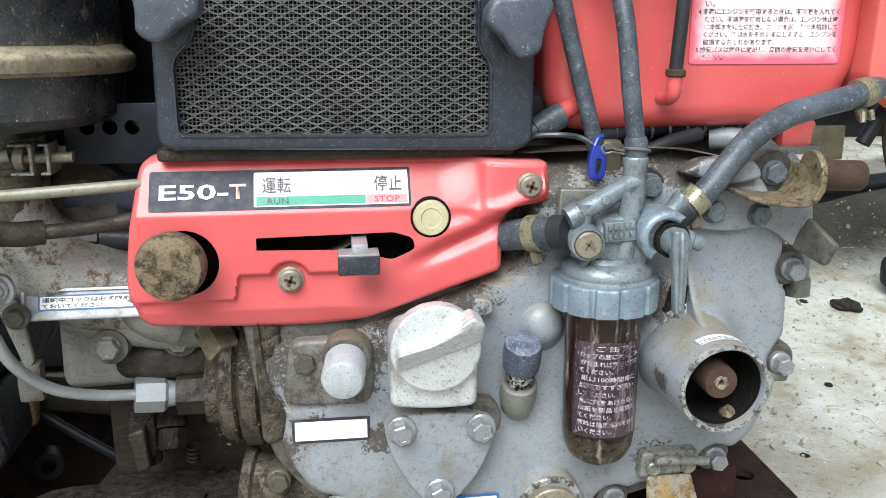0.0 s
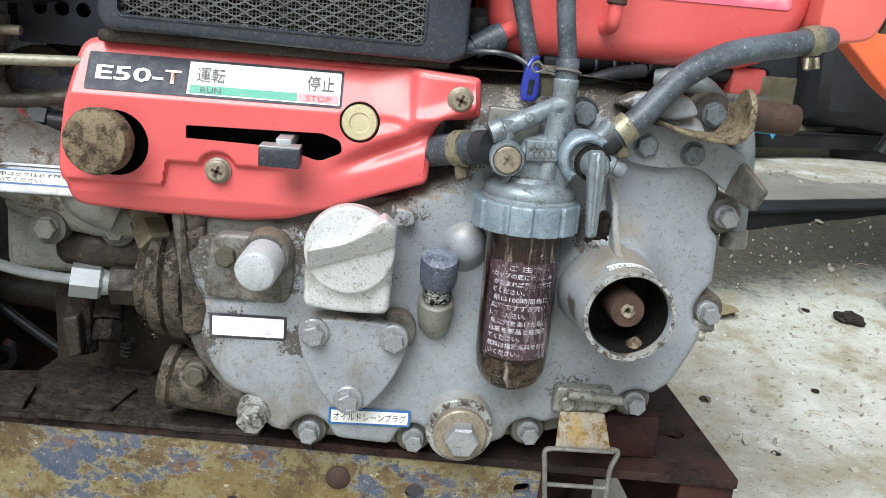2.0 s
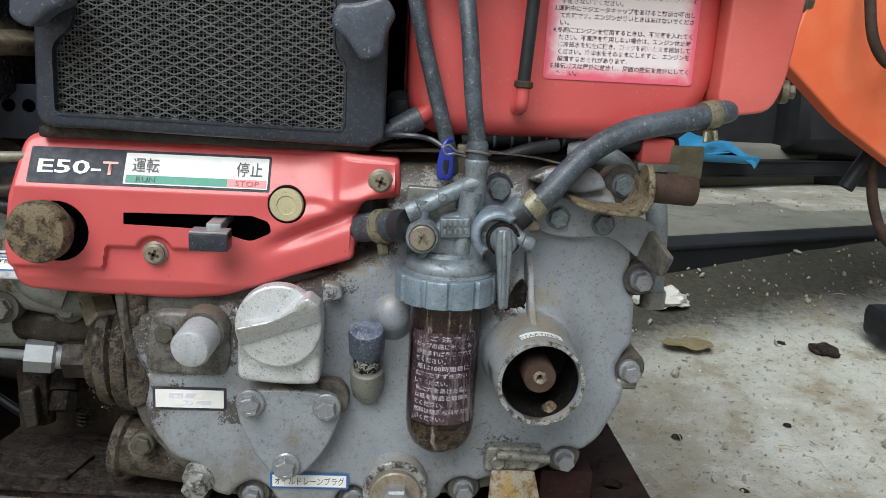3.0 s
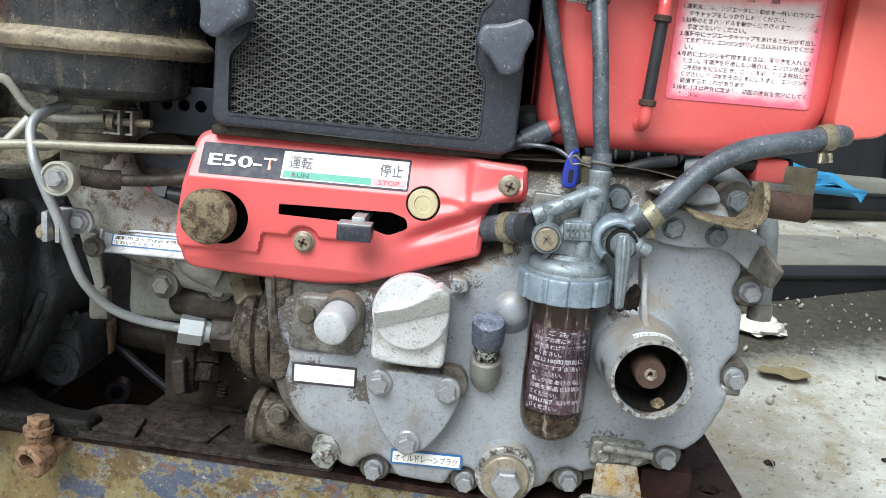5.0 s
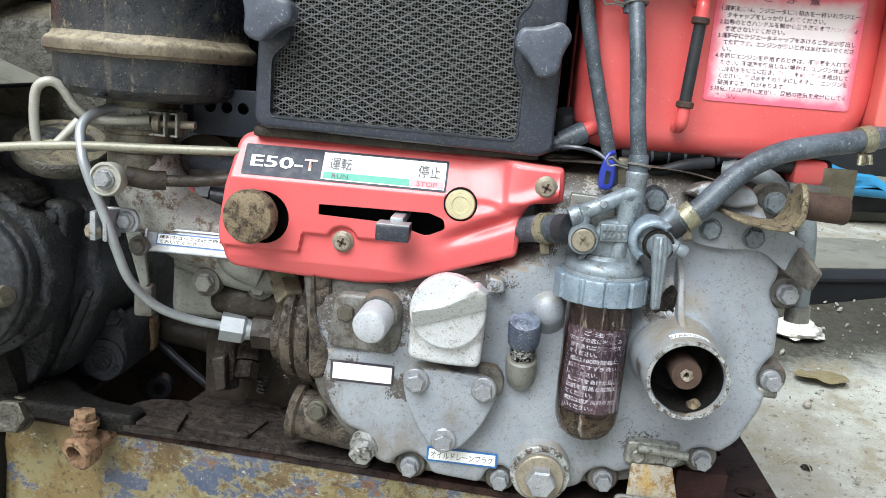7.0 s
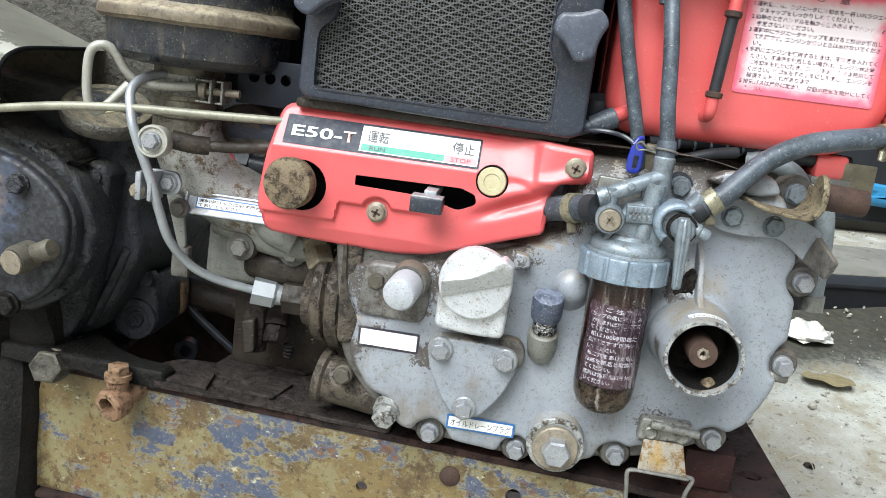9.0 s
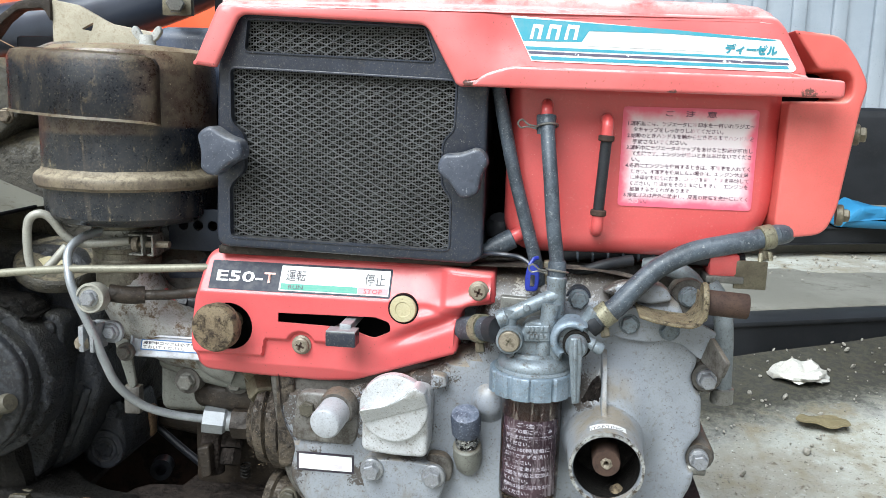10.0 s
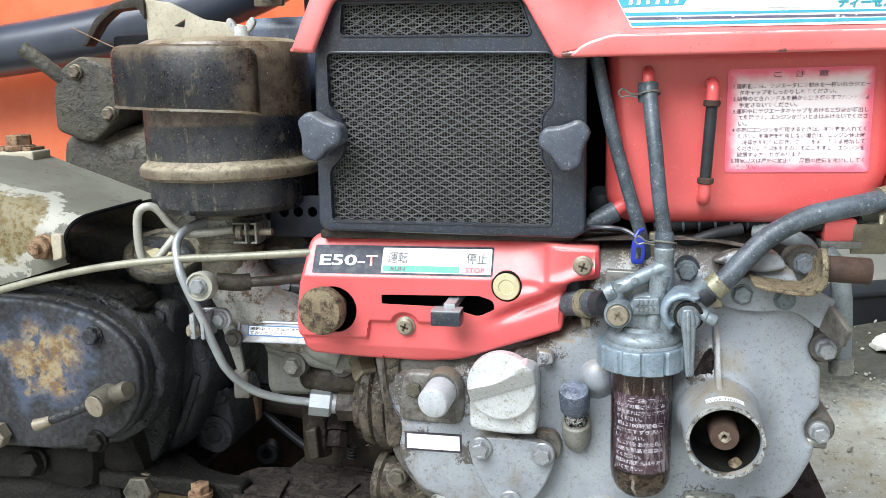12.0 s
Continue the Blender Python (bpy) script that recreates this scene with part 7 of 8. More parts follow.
    lettering("decal_word", "ディーゼル", 0.0066, DECAL_TEAL, d, None, 0.0345, bend=lambda p: Vector((0.2735 + p.x + p.y * 0.12, face_y(0.6388 + p.y + p.x * slope) - 0.0011, 0.6388 + p.y + p.x * slope)), bold=0.0004)
    return t


hood()


# ---- fuel tank ----
def fuel_tank():
    t = thing("fuel_tank", (0.225, 0.57, 0.49), "faded red fuel tank with a white caution label and sight tube", "fuel tank")
    part("body", plate(rounded([(0.1255, 0.4870, 0.030), (0.3245, 0.4900, 0.055), (0.3245, 0.6560, 0.02), (0.1255, 0.6560, 0.02)], 0.03, 10), 0.4870, 0.665, 0.016, seg=8), TANK_RED, t, smooth=60)
    part("seam", plate(rounded([(0.1240, 0.4855, 0.030), (0.3255, 0.4885, 0.055), (0.3255, 0.656), (0.1240, 0.656)], 0.03, 8), 0.560, 0.566, 0.001), TANK_RED, t)
    part("support", box(0.283, 0.306, 0.50, 0.56, 0.4745, 0.492, 0.003), TANK_RED, t, "red support under the tank")
    part("support_foot", box(0.281, 0.309, 0.498, 0.56, 0.470, 0.4755, 0.001), ZINC, t)
    lab = part("caution_label", sheet(0.2105, 0.3065, 0.5275, 0.6005, 0.4862, 0.003), PINK_LABEL, t, "white caution label faded pink at its edges", smooth=0)
    y = 0.48605
    rows = (("ご　注　意", 0.2410, 0.0360), ("1.運転前には、ラジエータに冷却水を一杯いれラジエー", 0.2145, 0.0895), ("タキャップをしっかりしめてください。", 0.2185, 0.0640), ("2.始動のときハンドルを軸から抜き取るまでハンドルを", 0.2145, 0.0895),
            ("手放さないでください。", 0.2185, 0.0390), ("3.運転中にラジエータキャップをあけると熱湯が噴出し", 0.2145, 0.0895), ("て危険です。エンジンが熱いときはあけないでくださ", 0.2185, 0.0850), ("い。", 0.2185, 0.0060),
            ("4.冬期にエンジンを使用するときは、不凍液を入れてく", 0.2145, 0.0890), ("ださい。不凍液を使用しない場合は、エンジン休止時", 0.2185, 0.0845), ("に冷却水を完全に抜き、コックを開いたまま格納して", 0.2185, 0.0845),
            ("ください。冷却水をそのままにしますと、エンジンを", 0.2185, 0.0845), ("破損するおそれがあります。", 0.2185, 0.0450), ("5.排気ガスは屋外に放出し、周囲の換気を充分にしてく", 0.2145, 0.0890), ("ださい。", 0.2185, 0.0130))
    for i, (text, x, w) in enumerate(rows):
        z = 0.5945 if i == 0 else 0.5915 - 0.00438 * i
        lettering("caution_line", text, 0.0046 if i == 0 else 0.0036, LABEL_INK, lab, facing(x, y, z), w, bold=0.00006)
    g = part("sight_tube", tube([(0.1987, 0.4690, 0.5780), (0.1972, 0.4690, 0.5500), (0.1958, 0.4690, 0.5240)], 0.0040, 14), BLACK_RUBBER, t, "dark fuel sight tube between red elbows")
    part("elbow", tube([(0.1990, 0.4900, 0.5905), (0.1990, 0.4770, 0.5910), (0.1990, 0.4700, 0.5880), (0.1987, 0.4690, 0.5790)], 0.0043, 14), TANK_RED, g)
    part("elbow", tube([(0.1955, 0.4900, 0.5080), (0.1955, 0.4770, 0.5085), (0.1956, 0.4700, 0.5120), (0.1958, 0.4690, 0.5220)], 0.0043, 14), TANK_RED, g)
    for x, z in ((0.1985, 0.5775), (0.1959, 0.5235)):
        part("band", lathe([(0.0050, -0.0022), (0.0058, -0.0015), (0.0058, 0.0015), (0.0050, 0.0022)], (x, 0.4690, z), (0.05, 0, 1), 18), RUST, g)
    part("outlet_elbow", tube([(0.1550, 0.4900, 0.6000), (0.1550, 0.4770, 0.6003), (0.1551, 0.4708, 0.5970), (0.1553, 0.4700, 0.5900)], 0.0042, 14), TANK_RED, t)
    # side guard
    guard = plate(rounded([(0.3233, 0.6072, 0.003), (0.3213, 0.5189, 0.006), (0.3262, 0.5092, 0.006), (0.3560, 0.5140, 0.008), (0.3632, 0.5310, 0.012), (0.3718, 0.6046, 0.02), (0.3752, 0.6195, 0.006), (0.3668, 0.6355, 0.012), (0.3540, 0.6525, 0.008), (0.3215, 0.6560, 0.003),
                           (0.3412, 0.6290, 0.004), (0.3598, 0.6288, 0.004), (0.3642, 0.6240, 0.004), (0.3650, 0.6140, 0.004), (0.3615, 0.6080, 0.004)], 0.004, 5), 0.4760, 0.60, 0.0022, seg=3)
    return t, guard


TANK, guard_bm = fuel_tank()
GUARD = thing("side_guard", (0.35, 0.52, 0.51), "faded red sheet-metal guard beside the fuel tank", "guard")
part("guard_shell", guard_bm, GUARD_RED, GUARD, smooth=40)
bolt(GUARD, (0.3785, 0.50, 0.585), (1, -0.2, 0), r=0.006, material=BRASS)
bolt(GUARD, (0.3700, 0.49, 0.5270), (1, -0.2, 0), r=0.005, material=BRASS)


def engine_rear():
    """The engine's body behind radiator and tank, its near-black colour closing the dark gaps."""
    t = thing("engine_rear_body", (0.08, 0.66, 0.26), "dark rear of the engine filling the gaps behind radiator and tank", "engine")
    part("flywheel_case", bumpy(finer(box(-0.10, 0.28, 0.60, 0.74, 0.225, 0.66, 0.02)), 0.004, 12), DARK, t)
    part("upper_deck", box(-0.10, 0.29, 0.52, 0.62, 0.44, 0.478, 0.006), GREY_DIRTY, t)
    # added backings: near-black sheets in place of the shaded gap by the guard
    part("gap_backing", box(0.305, 0.3235, 0.515, 0.60, 0.500, 0.652, 0.001), DARK, t, "dark backing added to fill the gap between tank and guard")
    part("gap_backing", box(0.3262, 0.364, 0.545, 0.60, 0.530, 0.645, 0.001), DARK, t)
    part("dark_fitting", lathe([(0.012, 0), (0.012, 0.006), (0.008, 0.012)], (0.122, 0.515, 0.500), (0, -0.4, 1), 20), BLACK_RUBBER, t)
    return t


engine_rear()

# ---- air cleaner ----
def air_cleaner():
    cx, cy = -0.1935, 0.525
    t = thing("air_cleaner", (cx, cy, 0.43), "dusty black canister air cleaner with rain hood", "air cleaner")
    part("canister", lathe([(0.069, 0.520), (0.0702, 0.534), (0.0702, 0.614), (0.0692, 0.626), (0.066, 0.6325), (0.058, 0.636), (0.03, 0.6385), (0, 0.639)], (cx, cy, 0), (0, 0, 1), 64), AC_BLACK, t)
    part("rim", bumpy(lathe([(0.0702, 0.5395), (0.0722, 0.5362), (0.0752, 0.5345), (0.0768, 0.5325), (0.0772, 0.5295), (0.0768, 0.5262), (0.0752, 0.5250), (0.0745, 0.5238), (0.0702, 0.5235)], (cx, cy, 0), (0, 0, 1), 96), 0.0005, 60), DUSTY_RIM, t, "dust-caked rolled rim")
    part("oil_cup", lathe([(0, 0.4925), (0.050, 0.4930), (0.064, 0.4960), (0.0688, 0.5010), (0.0698, 0.508), (0.0702, 0.524), (0, 0.524)], (cx, cy, 0), (0, 0, 1), 64), AC_BLACK, t)
    # rain hood: a spiral sheet standing off the canister
    plan = [(-0.1395, 0.4700), (-0.1400, 0.4620), (-0.146, 0.4555), (-0.159, 0.4490), (-0.181, 0.4435), (-0.206, 0.4430), (-0.231, 0.4490), (-0.256, 0.4600), (-0.2655, 0.4690)]
    bm = bmesh.new()
    path = [Vector((x, y, 0)) for x, y in plan]
    path = spline([tuple(p) for p in path], 5)
    n = len(path)
    rows = []
    for i, p in enumerate(path):
        k = i / (n - 1)
        zt, zb = 0.6232 + 0.0060 * k, 0.5745 + 0.0095 * k
        d = (path[min(i + 1, n - 1)] - path[max(i - 1, 0)]).normalized()
        nrm = Vector((d.y, -d.x, 0))
        cxy = Vector((cx, cy, 0)) - p
        if nrm.dot(cxy) < 0:
            nrm = -nrm
        q = p + nrm * 0.010
        far = p + nrm * 0.04
        rows.append([bm.verts.new(v) for v in ((far.x, far.y, zt + 0.0045), (q.x, q.y, zt + 0.004), (p.x + nrm.x * 0.003, p.y + nrm.y * 0.003, zt + 0.002), (p.x, p.y, zt - 0.003), (p.x, p.y, zb + 0.002), (p.x - nrm.x * 0.0015, p.y - nrm.y * 0.0015, zb))])
    for a, b in zip(rows, rows[1:]):
        for k in range(5):
            bm.faces.new((a[k], b[k], b[k + 1], a[k + 1]))
    bmesh.ops.solidify(bm, geom=bm.faces[:], thickness=0.0015)
    part("rain_hood", bm, AC_BLACK, t, "rust-edged sheet rain hood")
    wing = part("wing_nut", lathe([(0.012, 0), (0.012, 0.003), (0.007, 0.006), (0.006, 0.014)], (cx + 0.012, cy + 0.01, 0.634), (0, 0, 1), 20), PALE_ZINC, t, "whitish corroded wing nut on top")
    for s in (-1, 1):
        ear = plate(rounded([(0.002, 0.0), (0.009, 0.003), (0.014, 0.010), (0.011, 0.015), (0.007, 0.012), (0.004, 0.007)], 0.003), -0.002, 0.002, 0.001)
        ear.transform(Matrix.Translation((cx + 0.012, cy + 0.01, 0.641)) @ Matrix.Diagonal((s, 1, 1, 1)))
        part("ear", ear, PALE_ZINC, wing)
    nx = -0.2010
    part("neck", bumpy(lathe([(0.0262, 0.438), (0.0262, 0.4520), (0.0285, 0.4535), (0.0285, 0.4600), (0.0276, 0.4610), (0.0276, 0.4660), (0.0287, 0.4672), (0.0287, 0.4705), (0.0268, 0.4715), (0.0268, 0.500)], (nx, cy, 0), (0, 0, 1), 48), 0.0004, 60), NECK, t, "grimy olive inlet neck")
    cl = part("neck_clamp", lathe([(0.0270, 0.4705), (0.0282, 0.4705), (0.0282, 0.4865), (0.0270, 0.4865)], (nx, cy, 0), (0, 0, 1), 48), HINGE, t, "strap clamp with a bolt")
    for x0, x1 in ((-0.1800, -0.1675), (-0.1640, -0.1585)):
        ear = plate(rounded([(0.488, 0.4690), (0.507, 0.4690), (0.507, 0.4862), (0.488, 0.4855)], 0.002, 3), -x1, -x1 + 0.0018, 0.0005)
        ear.transform(Matrix(((0, -1, 0, 0), (1, 0, 0, 0), (0, 0, 1, 0), (0, 0, 0, 1))))
        part("clamp_ear", joined(ear, box(x0, x1, 0.500, 0.5018, 0.4690, 0.4860, 0.0005), box(x0, x1, 0.488, 0.502, 0.4685, 0.4700, 0.0004), box(x0, x1, 0.488, 0.502, 0.4848, 0.4863, 0.0004)), HINGE, cl)
    part("clamp_bolt", tube([(-0.1770, 0.4945, 0.4772), (-0.1474, 0.4945, 0.4780)], 0.0030, 12), CORRODED, cl)
    part("clamp_nut", bumpy(lathe([(0.0062, -0.0022), (0.0066, 0.0), (0.0062, 0.0026), (0.004, 0.0034)], (-0.1756, 0.4945, 0.4772), (-1, 0, 0), 18), 0.0003, 200), CORRODED, cl)
    return t


air_cleaner()


# ---- intake elbow, cylinder head side, label plate ----
def cylinder_head():
    t = thing("cylinder_head", (-0.13, 0.58, 0.25), "oily grey cylinder head with intake elbow and cooling bosses", "cylinder head")
    part("intake_elbow", bumpy(tube([(-0.2008, 0.526, 0.457), (-0.1995, 0.527, 0.436), (-0.1905, 0.529, 0.416), (-0.1730, 0.533, 0.400), (-0.148, 0.539, 0.387), (-0.12, 0.546, 0.378)], 0.028, 32, 8, radii=lambda k: 0.0262 + 0.004 * min(1.0, 2 * k)), 0.0005, 70), STAINED_ALLOY, t, "dirty cast aluminium intake elbow")
    part("body", bumpy(finer(box(-0.187, -0.06, 0.545, 0.66, 0.312, 0.44, 0.010, 3)), 0.0015, 30), HEAD_GREY, t)
    part("valve_side", bumpy(finer(box(-0.150, -0.075, 0.528, 0.60, 0.322, 0.350, 0.012, 4), 2), 0.002, 40, 3), PUMP, t, "oily brown rounded casting")
    part("valve_side", bumpy(tube([(-0.172, 0.540, 0.372), (-0.140, 0.534, 0.366), (-0.105, 0.530, 0.362), (-0.078, 0.530, 0.366)], 0.016, 18), 0.001, 40), HEAD_GREY, t)
    part("rear_block", box(-0.17, -0.05, 0.58, 0.72, 0.225, 0.48, 0.008), PUMP, t)
    part("top_cover", bumpy(finer(box(-0.165, -0.085, 0.566, 0.62, 0.43, 0.468, 0.008)), 0.003, 40, 5), GREY_DIRTY, t, "ribbed dusty grey cover")
    part("cooling_boss", tube([(-0.125, 0.517, 0.390), (-0.118, 0.517, 0.376), (-0.10, 0.520, 0.368)], 0.016, 18), HEAD_GREY, t)
    lp = part("label_plate", sheet(-0.1890, -0.1160, 0.3790, 0.3985, 0.4985, 0.003, 0.003, lean=22), SILVER, t, "bent metal plate with a blue cooling-cock label")
    tip = Matrix.Translation((0, 0.4985, 0.3790)) @ Matrix.Rotation(-radians(22), 4, "X") @ Matrix.Translation((0, -0.4985, -0.3790))
    rim = rounded([(-0.1890, 0.3790), (-0.1160, 0.3790), (-0.1160, 0.3985), (-0.1890, 0.3985)], 0.003, 4)
    part("rolled_edge", moved(plate(rim, 0.4967, 0.4990, 0.0007, [inset(ccw(rim), 0.0022)]), tip), SILVER, lp, "raised plate edge")
    part("label", moved(sheet(-0.1795, -0.1235, 0.3848, 0.3942, 0.4981, 0.001), tip), BLUE_INK, lp, smooth=0)
    part("label_face", moved(sheet(-0.1784, -0.1246, 0.3858, 0.3932, 0.4978, 0.0006), tip), WHITE, lp, smooth=0)
    lettering("label_line", "運転中コックは必ず閉め", 0.0030, BLACK_INK, lp, tip @ facing(-0.1772, 0.49760, 0.3900), 0.0510, bold=0.00005)
    lettering("label_line", "ておいてください。", 0.0030, BLACK_INK, lp, tip @ facing(-0.1772, 0.49760, 0.3864), 0.0370, bold=0.00005)
    part("stay", plate(rounded([(-0.206, 0.392), (-0.192, 0.392), (-0.1865, 0.350), (-0.1925, 0.346)], 0.003), 0.504, 0.507, 0.001), HEAD_GREY, t, "thin grey steel stay")
    part("tab", bumpy(finer(box(-0.1990, -0.1835, 0.5040, 0.5140, 0.3235, 0.3500, 0.003)), 0.0008, 60), GREY_DIRTY, t, "grimy grey folded tab")
    for x, y, z in ((-0.1455, 0.5165, 0.3535), (-0.1040, 0.525, 0.3530)):
        part("bolt_boss", lathe([(0.0125, 0), (0.0115, 0.012)], (x, y + 0.012, z), (0, -1, 0), 20), GREY_DIRTY, t)
        bolt(t, (x, y, z), r=0.0072, head=0.007, material=ZINC)
    part("union", moved(hexagon(0.0125, 0, 0.026, 0.002), axis_matrix((-0.083, 0.522, 0.362), (0.45, -0.75, -0.5))), BRASS, t, "worn hexagon union")
    part("union", moved(hexagon(0.0105, 0, 0.022, 0.002), axis_matrix((-0.092, 0.525, 0.374), (0.5, -0.75, -0.3))), BRASS, t)
    part("dark_fitting", moved(joined(hexagon(0.0095, 0, 0.012, 0.001), lathe([(0.0075, 0.010), (0.0075, 0.030)], seg=18)), axis_matrix((-0.1600, 0.532, 0.4218), (1, 0.1, -0.1))), GREASY_IRON, t, "black hexagon fitting")
    part("red_hose", tube([(-0.1690, 0.526, 0.4310), (-0.1630, 0.524, 0.4240), (-0.1570, 0.524, 0.4180)], 0.0038, 12), RED, t, "red painted strap beside the elbow")
    part("cooling_cock", joined(box(-0.146, -0.128, 0.540, 0.560, 0.262, 0.292, 0.003), tube([(-0.137, 0.55, 0.255), (-0.137, 0.55, 0.30)], 0.010, 14)), CRUST, t, "dark rusty drain cock")
    part("cock_lever", plate(rounded([(-0.1445, 0.2860), (-0.1330, 0.2890), (-0.1310, 0.2600), (-0.1400, 0.2560)], 0.003), 0.5290, 0.5380, 0.002), PUMP, t)
    part("cock_nut", moved(joined(hexagon(0.0095, 0, 0.014, 0.002), lathe([(0.0105, -0.02), (0.0105, -0.001)], seg=20)), axis_matrix((-0.1190, 0.548, 0.2790), (0.05, -0.6, -1))), CRUST, t)
    part("cock_spring", tube([(-0.1060 + 0.0040 * math.cos(0.8 * k), 0.548 + 0.0040 * math.sin(0.8 * k), 0.2660 - 0.0004 * k) for k in range(36)], 0.0009, 6, 2), SLUDGE, t, "small greasy coil spring")
    part("dark_barrel", lathe([(0.004, -0.001), (0.0112, 0.0), (0.0122, 0.0015), (0.0122, 0.0080), (0.0105, 0.0095), (0.0105, 0.0115), (0.0134, 0.0130), (0.0134, 0.085)], (-0.1835, 0.552, 0.4440), (1, 0.02, 0.02), 32), BLUE_BLACK, t, "dark grey stepped barrel beside the neck")
    part("rusty_rib", bumpy(finer(box(-0.2640, -0.2380, 0.630, 0.645, 0.246, 0.280, 0.004)), 0.004, 40), ORANGE_RUST, t, "rust-brown bracket in the gap")
    part("rear_pipe", tube([(-0.265, 0.665, 0.262), (-0.21, 0.660, 0.258), (-0.15, 0.655, 0.252), (-0.08, 0.65, 0.262)], 0.0140, 16), PUMP, t, "dark rusty pipe")
    part("link", tube([(-0.262, 0.655, 0.262), (-0.215, 0.650, 0.228), (-0.165, 0.645, 0.195)], 0.0040, 10), GREASY_IRON, t)
    part("link_nut", lathe([(0.0115, 0), (0.0115, 0.02), (0.006, 0.02), (0.006, 0.004), (0, 0.004)], (-0.2476, 0.672, 0.1975), (0.3, -1, 0.1), 20), GREASY_IRON, t)
    return t


cylinder_head()


def fuel_pipe():
    t = thing("injection_pipe", (-0.16, 0.50, 0.33), "bright bent steel fuel pipe with hexagon nuts", "fuel pipe")
    part("pipe", tube([(-0.196, 0.52, 0.486), (-0.215, 0.492, 0.484), (-0.222, 0.472, 0.474), (-0.216, 0.460, 0.455), (-0.209, 0.458, 0.436), (-0.200, 0.462, 0.410), (-0.1945, 0.468, 0.385), (-0.1890, 0.478, 0.360), (-0.177, 0.494, 0.338), (-0.158, 0.510, 0.3245), (-0.130, 0.5275, 0.3150), (-0.118, 0.532, 0.3125)],
                      0.0036, 16), BRIGHT, t)
    part("nut", moved(hexagon(0.0118, 0, 0.020, 0.002), axis_matrix((-0.135, 0.5245, 0.3165), (0.95, 0.26, -0.14))), BRIGHT, t, "bright zinc union nut")
    part("nut_collar", lathe([(0.009, 0), (0.0075, 0.010)], (-0.116, 0.5300, 0.3138), (0.97, 0.15, -0.1), 20), BRIGHT, t)
    part("dark_nut", moved(hexagon(0.0145, 0, 0.020, 0.002), axis_matrix((-0.1085, 0.5305, 0.3135), (1, 0.02, 0.0))), PUMP, t, "grimy brown union nut")
    b = part("banjo", lathe([(0.0116, -0.002), (0.0122, 0.0), (0.0122, 0.0095), (0.0115, 0.0108), (0.0102, 0.0108), (0.0096, 0.0092), (0, 0.0092)], (-0.1978, 0.4665, 0.4375), (0.05, -1, 0.1), 36), CREAM_ZINC, t, "banjo fitting with a bolt")
    bolt(b, (-0.1978, 0.4570, 0.4383), (0.05, -1, 0.1), r=0.0062, head=0.0060, flange=0.0072, material=BOLT)
    part("banjo_arm", tube([(-0.190, 0.472, 0.4400), (-0.176, 0.478, 0.4375), (-0.165, 0.484, 0.4370)], 0.0072, 14), PUMP, t)
    part("leak_off", tube([(-0.166, 0.482, 0.4372), (-0.14, 0.484, 0.4390), (-0.115, 0.486, 0.4430), (-0.09, 0.488, 0.448)], 0.0043, 12), PUMP, t, "brown grimy leak-off hose")
    clip_p = part("pipe_clip", plate(rounded([(-0.2080, 0.3960), (-0.1860, 0.3960, 0.006), (-0.1820, 0.4050, 0.006), (-0.1860, 0.4145, 0.006), (-0.2080, 0.4145)], 0.002, 4), 0.4780, 0.4815, 0.0008), SILVER, t, "grimy plated pipe clip")
    part("clip_fold", box(-0.2105, -0.2060, 0.4590, 0.4815, 0.3925, 0.4140, 0.001), SILVER, clip_p)
    part("clip_fold", box(-0.2010, -0.1975, 0.4590, 0.4815, 0.3925, 0.4140, 0.001), SILVER, clip_p)
    bolt(clip_p, (-0.1925, 0.4775, 0.4055), r=0.0056, head=0.005, flange=0.0072, material=SILVER)
    bolt(clip_p, (-0.2108, 0.4640, 0.3985), (-0.6, -1, 0), r=0.005, head=0.004, flange=0.0062, material=CORRODED)
    bolt(t, (-0.1905, 0.4955, 0.3830), r=0.0058, head=0.005, material=GREY_DIRTY)
    return t


fuel_pipe()


def wire_handle():
    t = thing("pull_wire", (-0.22, 0.49, 0.47), "bent galvanised wire handle through the clamp", "wire")
    part("wire", tube([(-0.182, 0.4945, 0.4795), (-0.205, 0.490, 0.4770), (-0.222, 0.484, 0.4775), (-0.230, 0.478, 0.4850), (-0.2375, 0.472, 0.4990), (-0.245, 0.468, 0.5025), (-0.2525, 0.466, 0.4960), (-0.2545, 0.466, 0.4750), (-0.2520, 0.466, 0.4580), (-0.246, 0.466, 0.4540),
                       (-0.238, 0.468, 0.4600), (-0.226, 0.475, 0.4760)], 0.0035, 12), CREAM_ZINC, t)
    return t


wire_handle()


def control_rod():
    t = thing("throttle_rod", (-0.25, 0.47, 0.45), "long grimy bare throttle rod running into the panel", "control rod")
    part("rod", tube([(-0.62, 0.44, 0.355), (-0.50, 0.448, 0.396), (-0.384, 0.455, 0.431), (-0.30, 0.458, 0.450), (-0.23, 0.461, 0.4590), (-0.16, 0.470, 0.4620), (-0.10, 0.482, 0.4640)], 0.0033, 12), BROWN_WIRE, t)
    return t


control_rod()


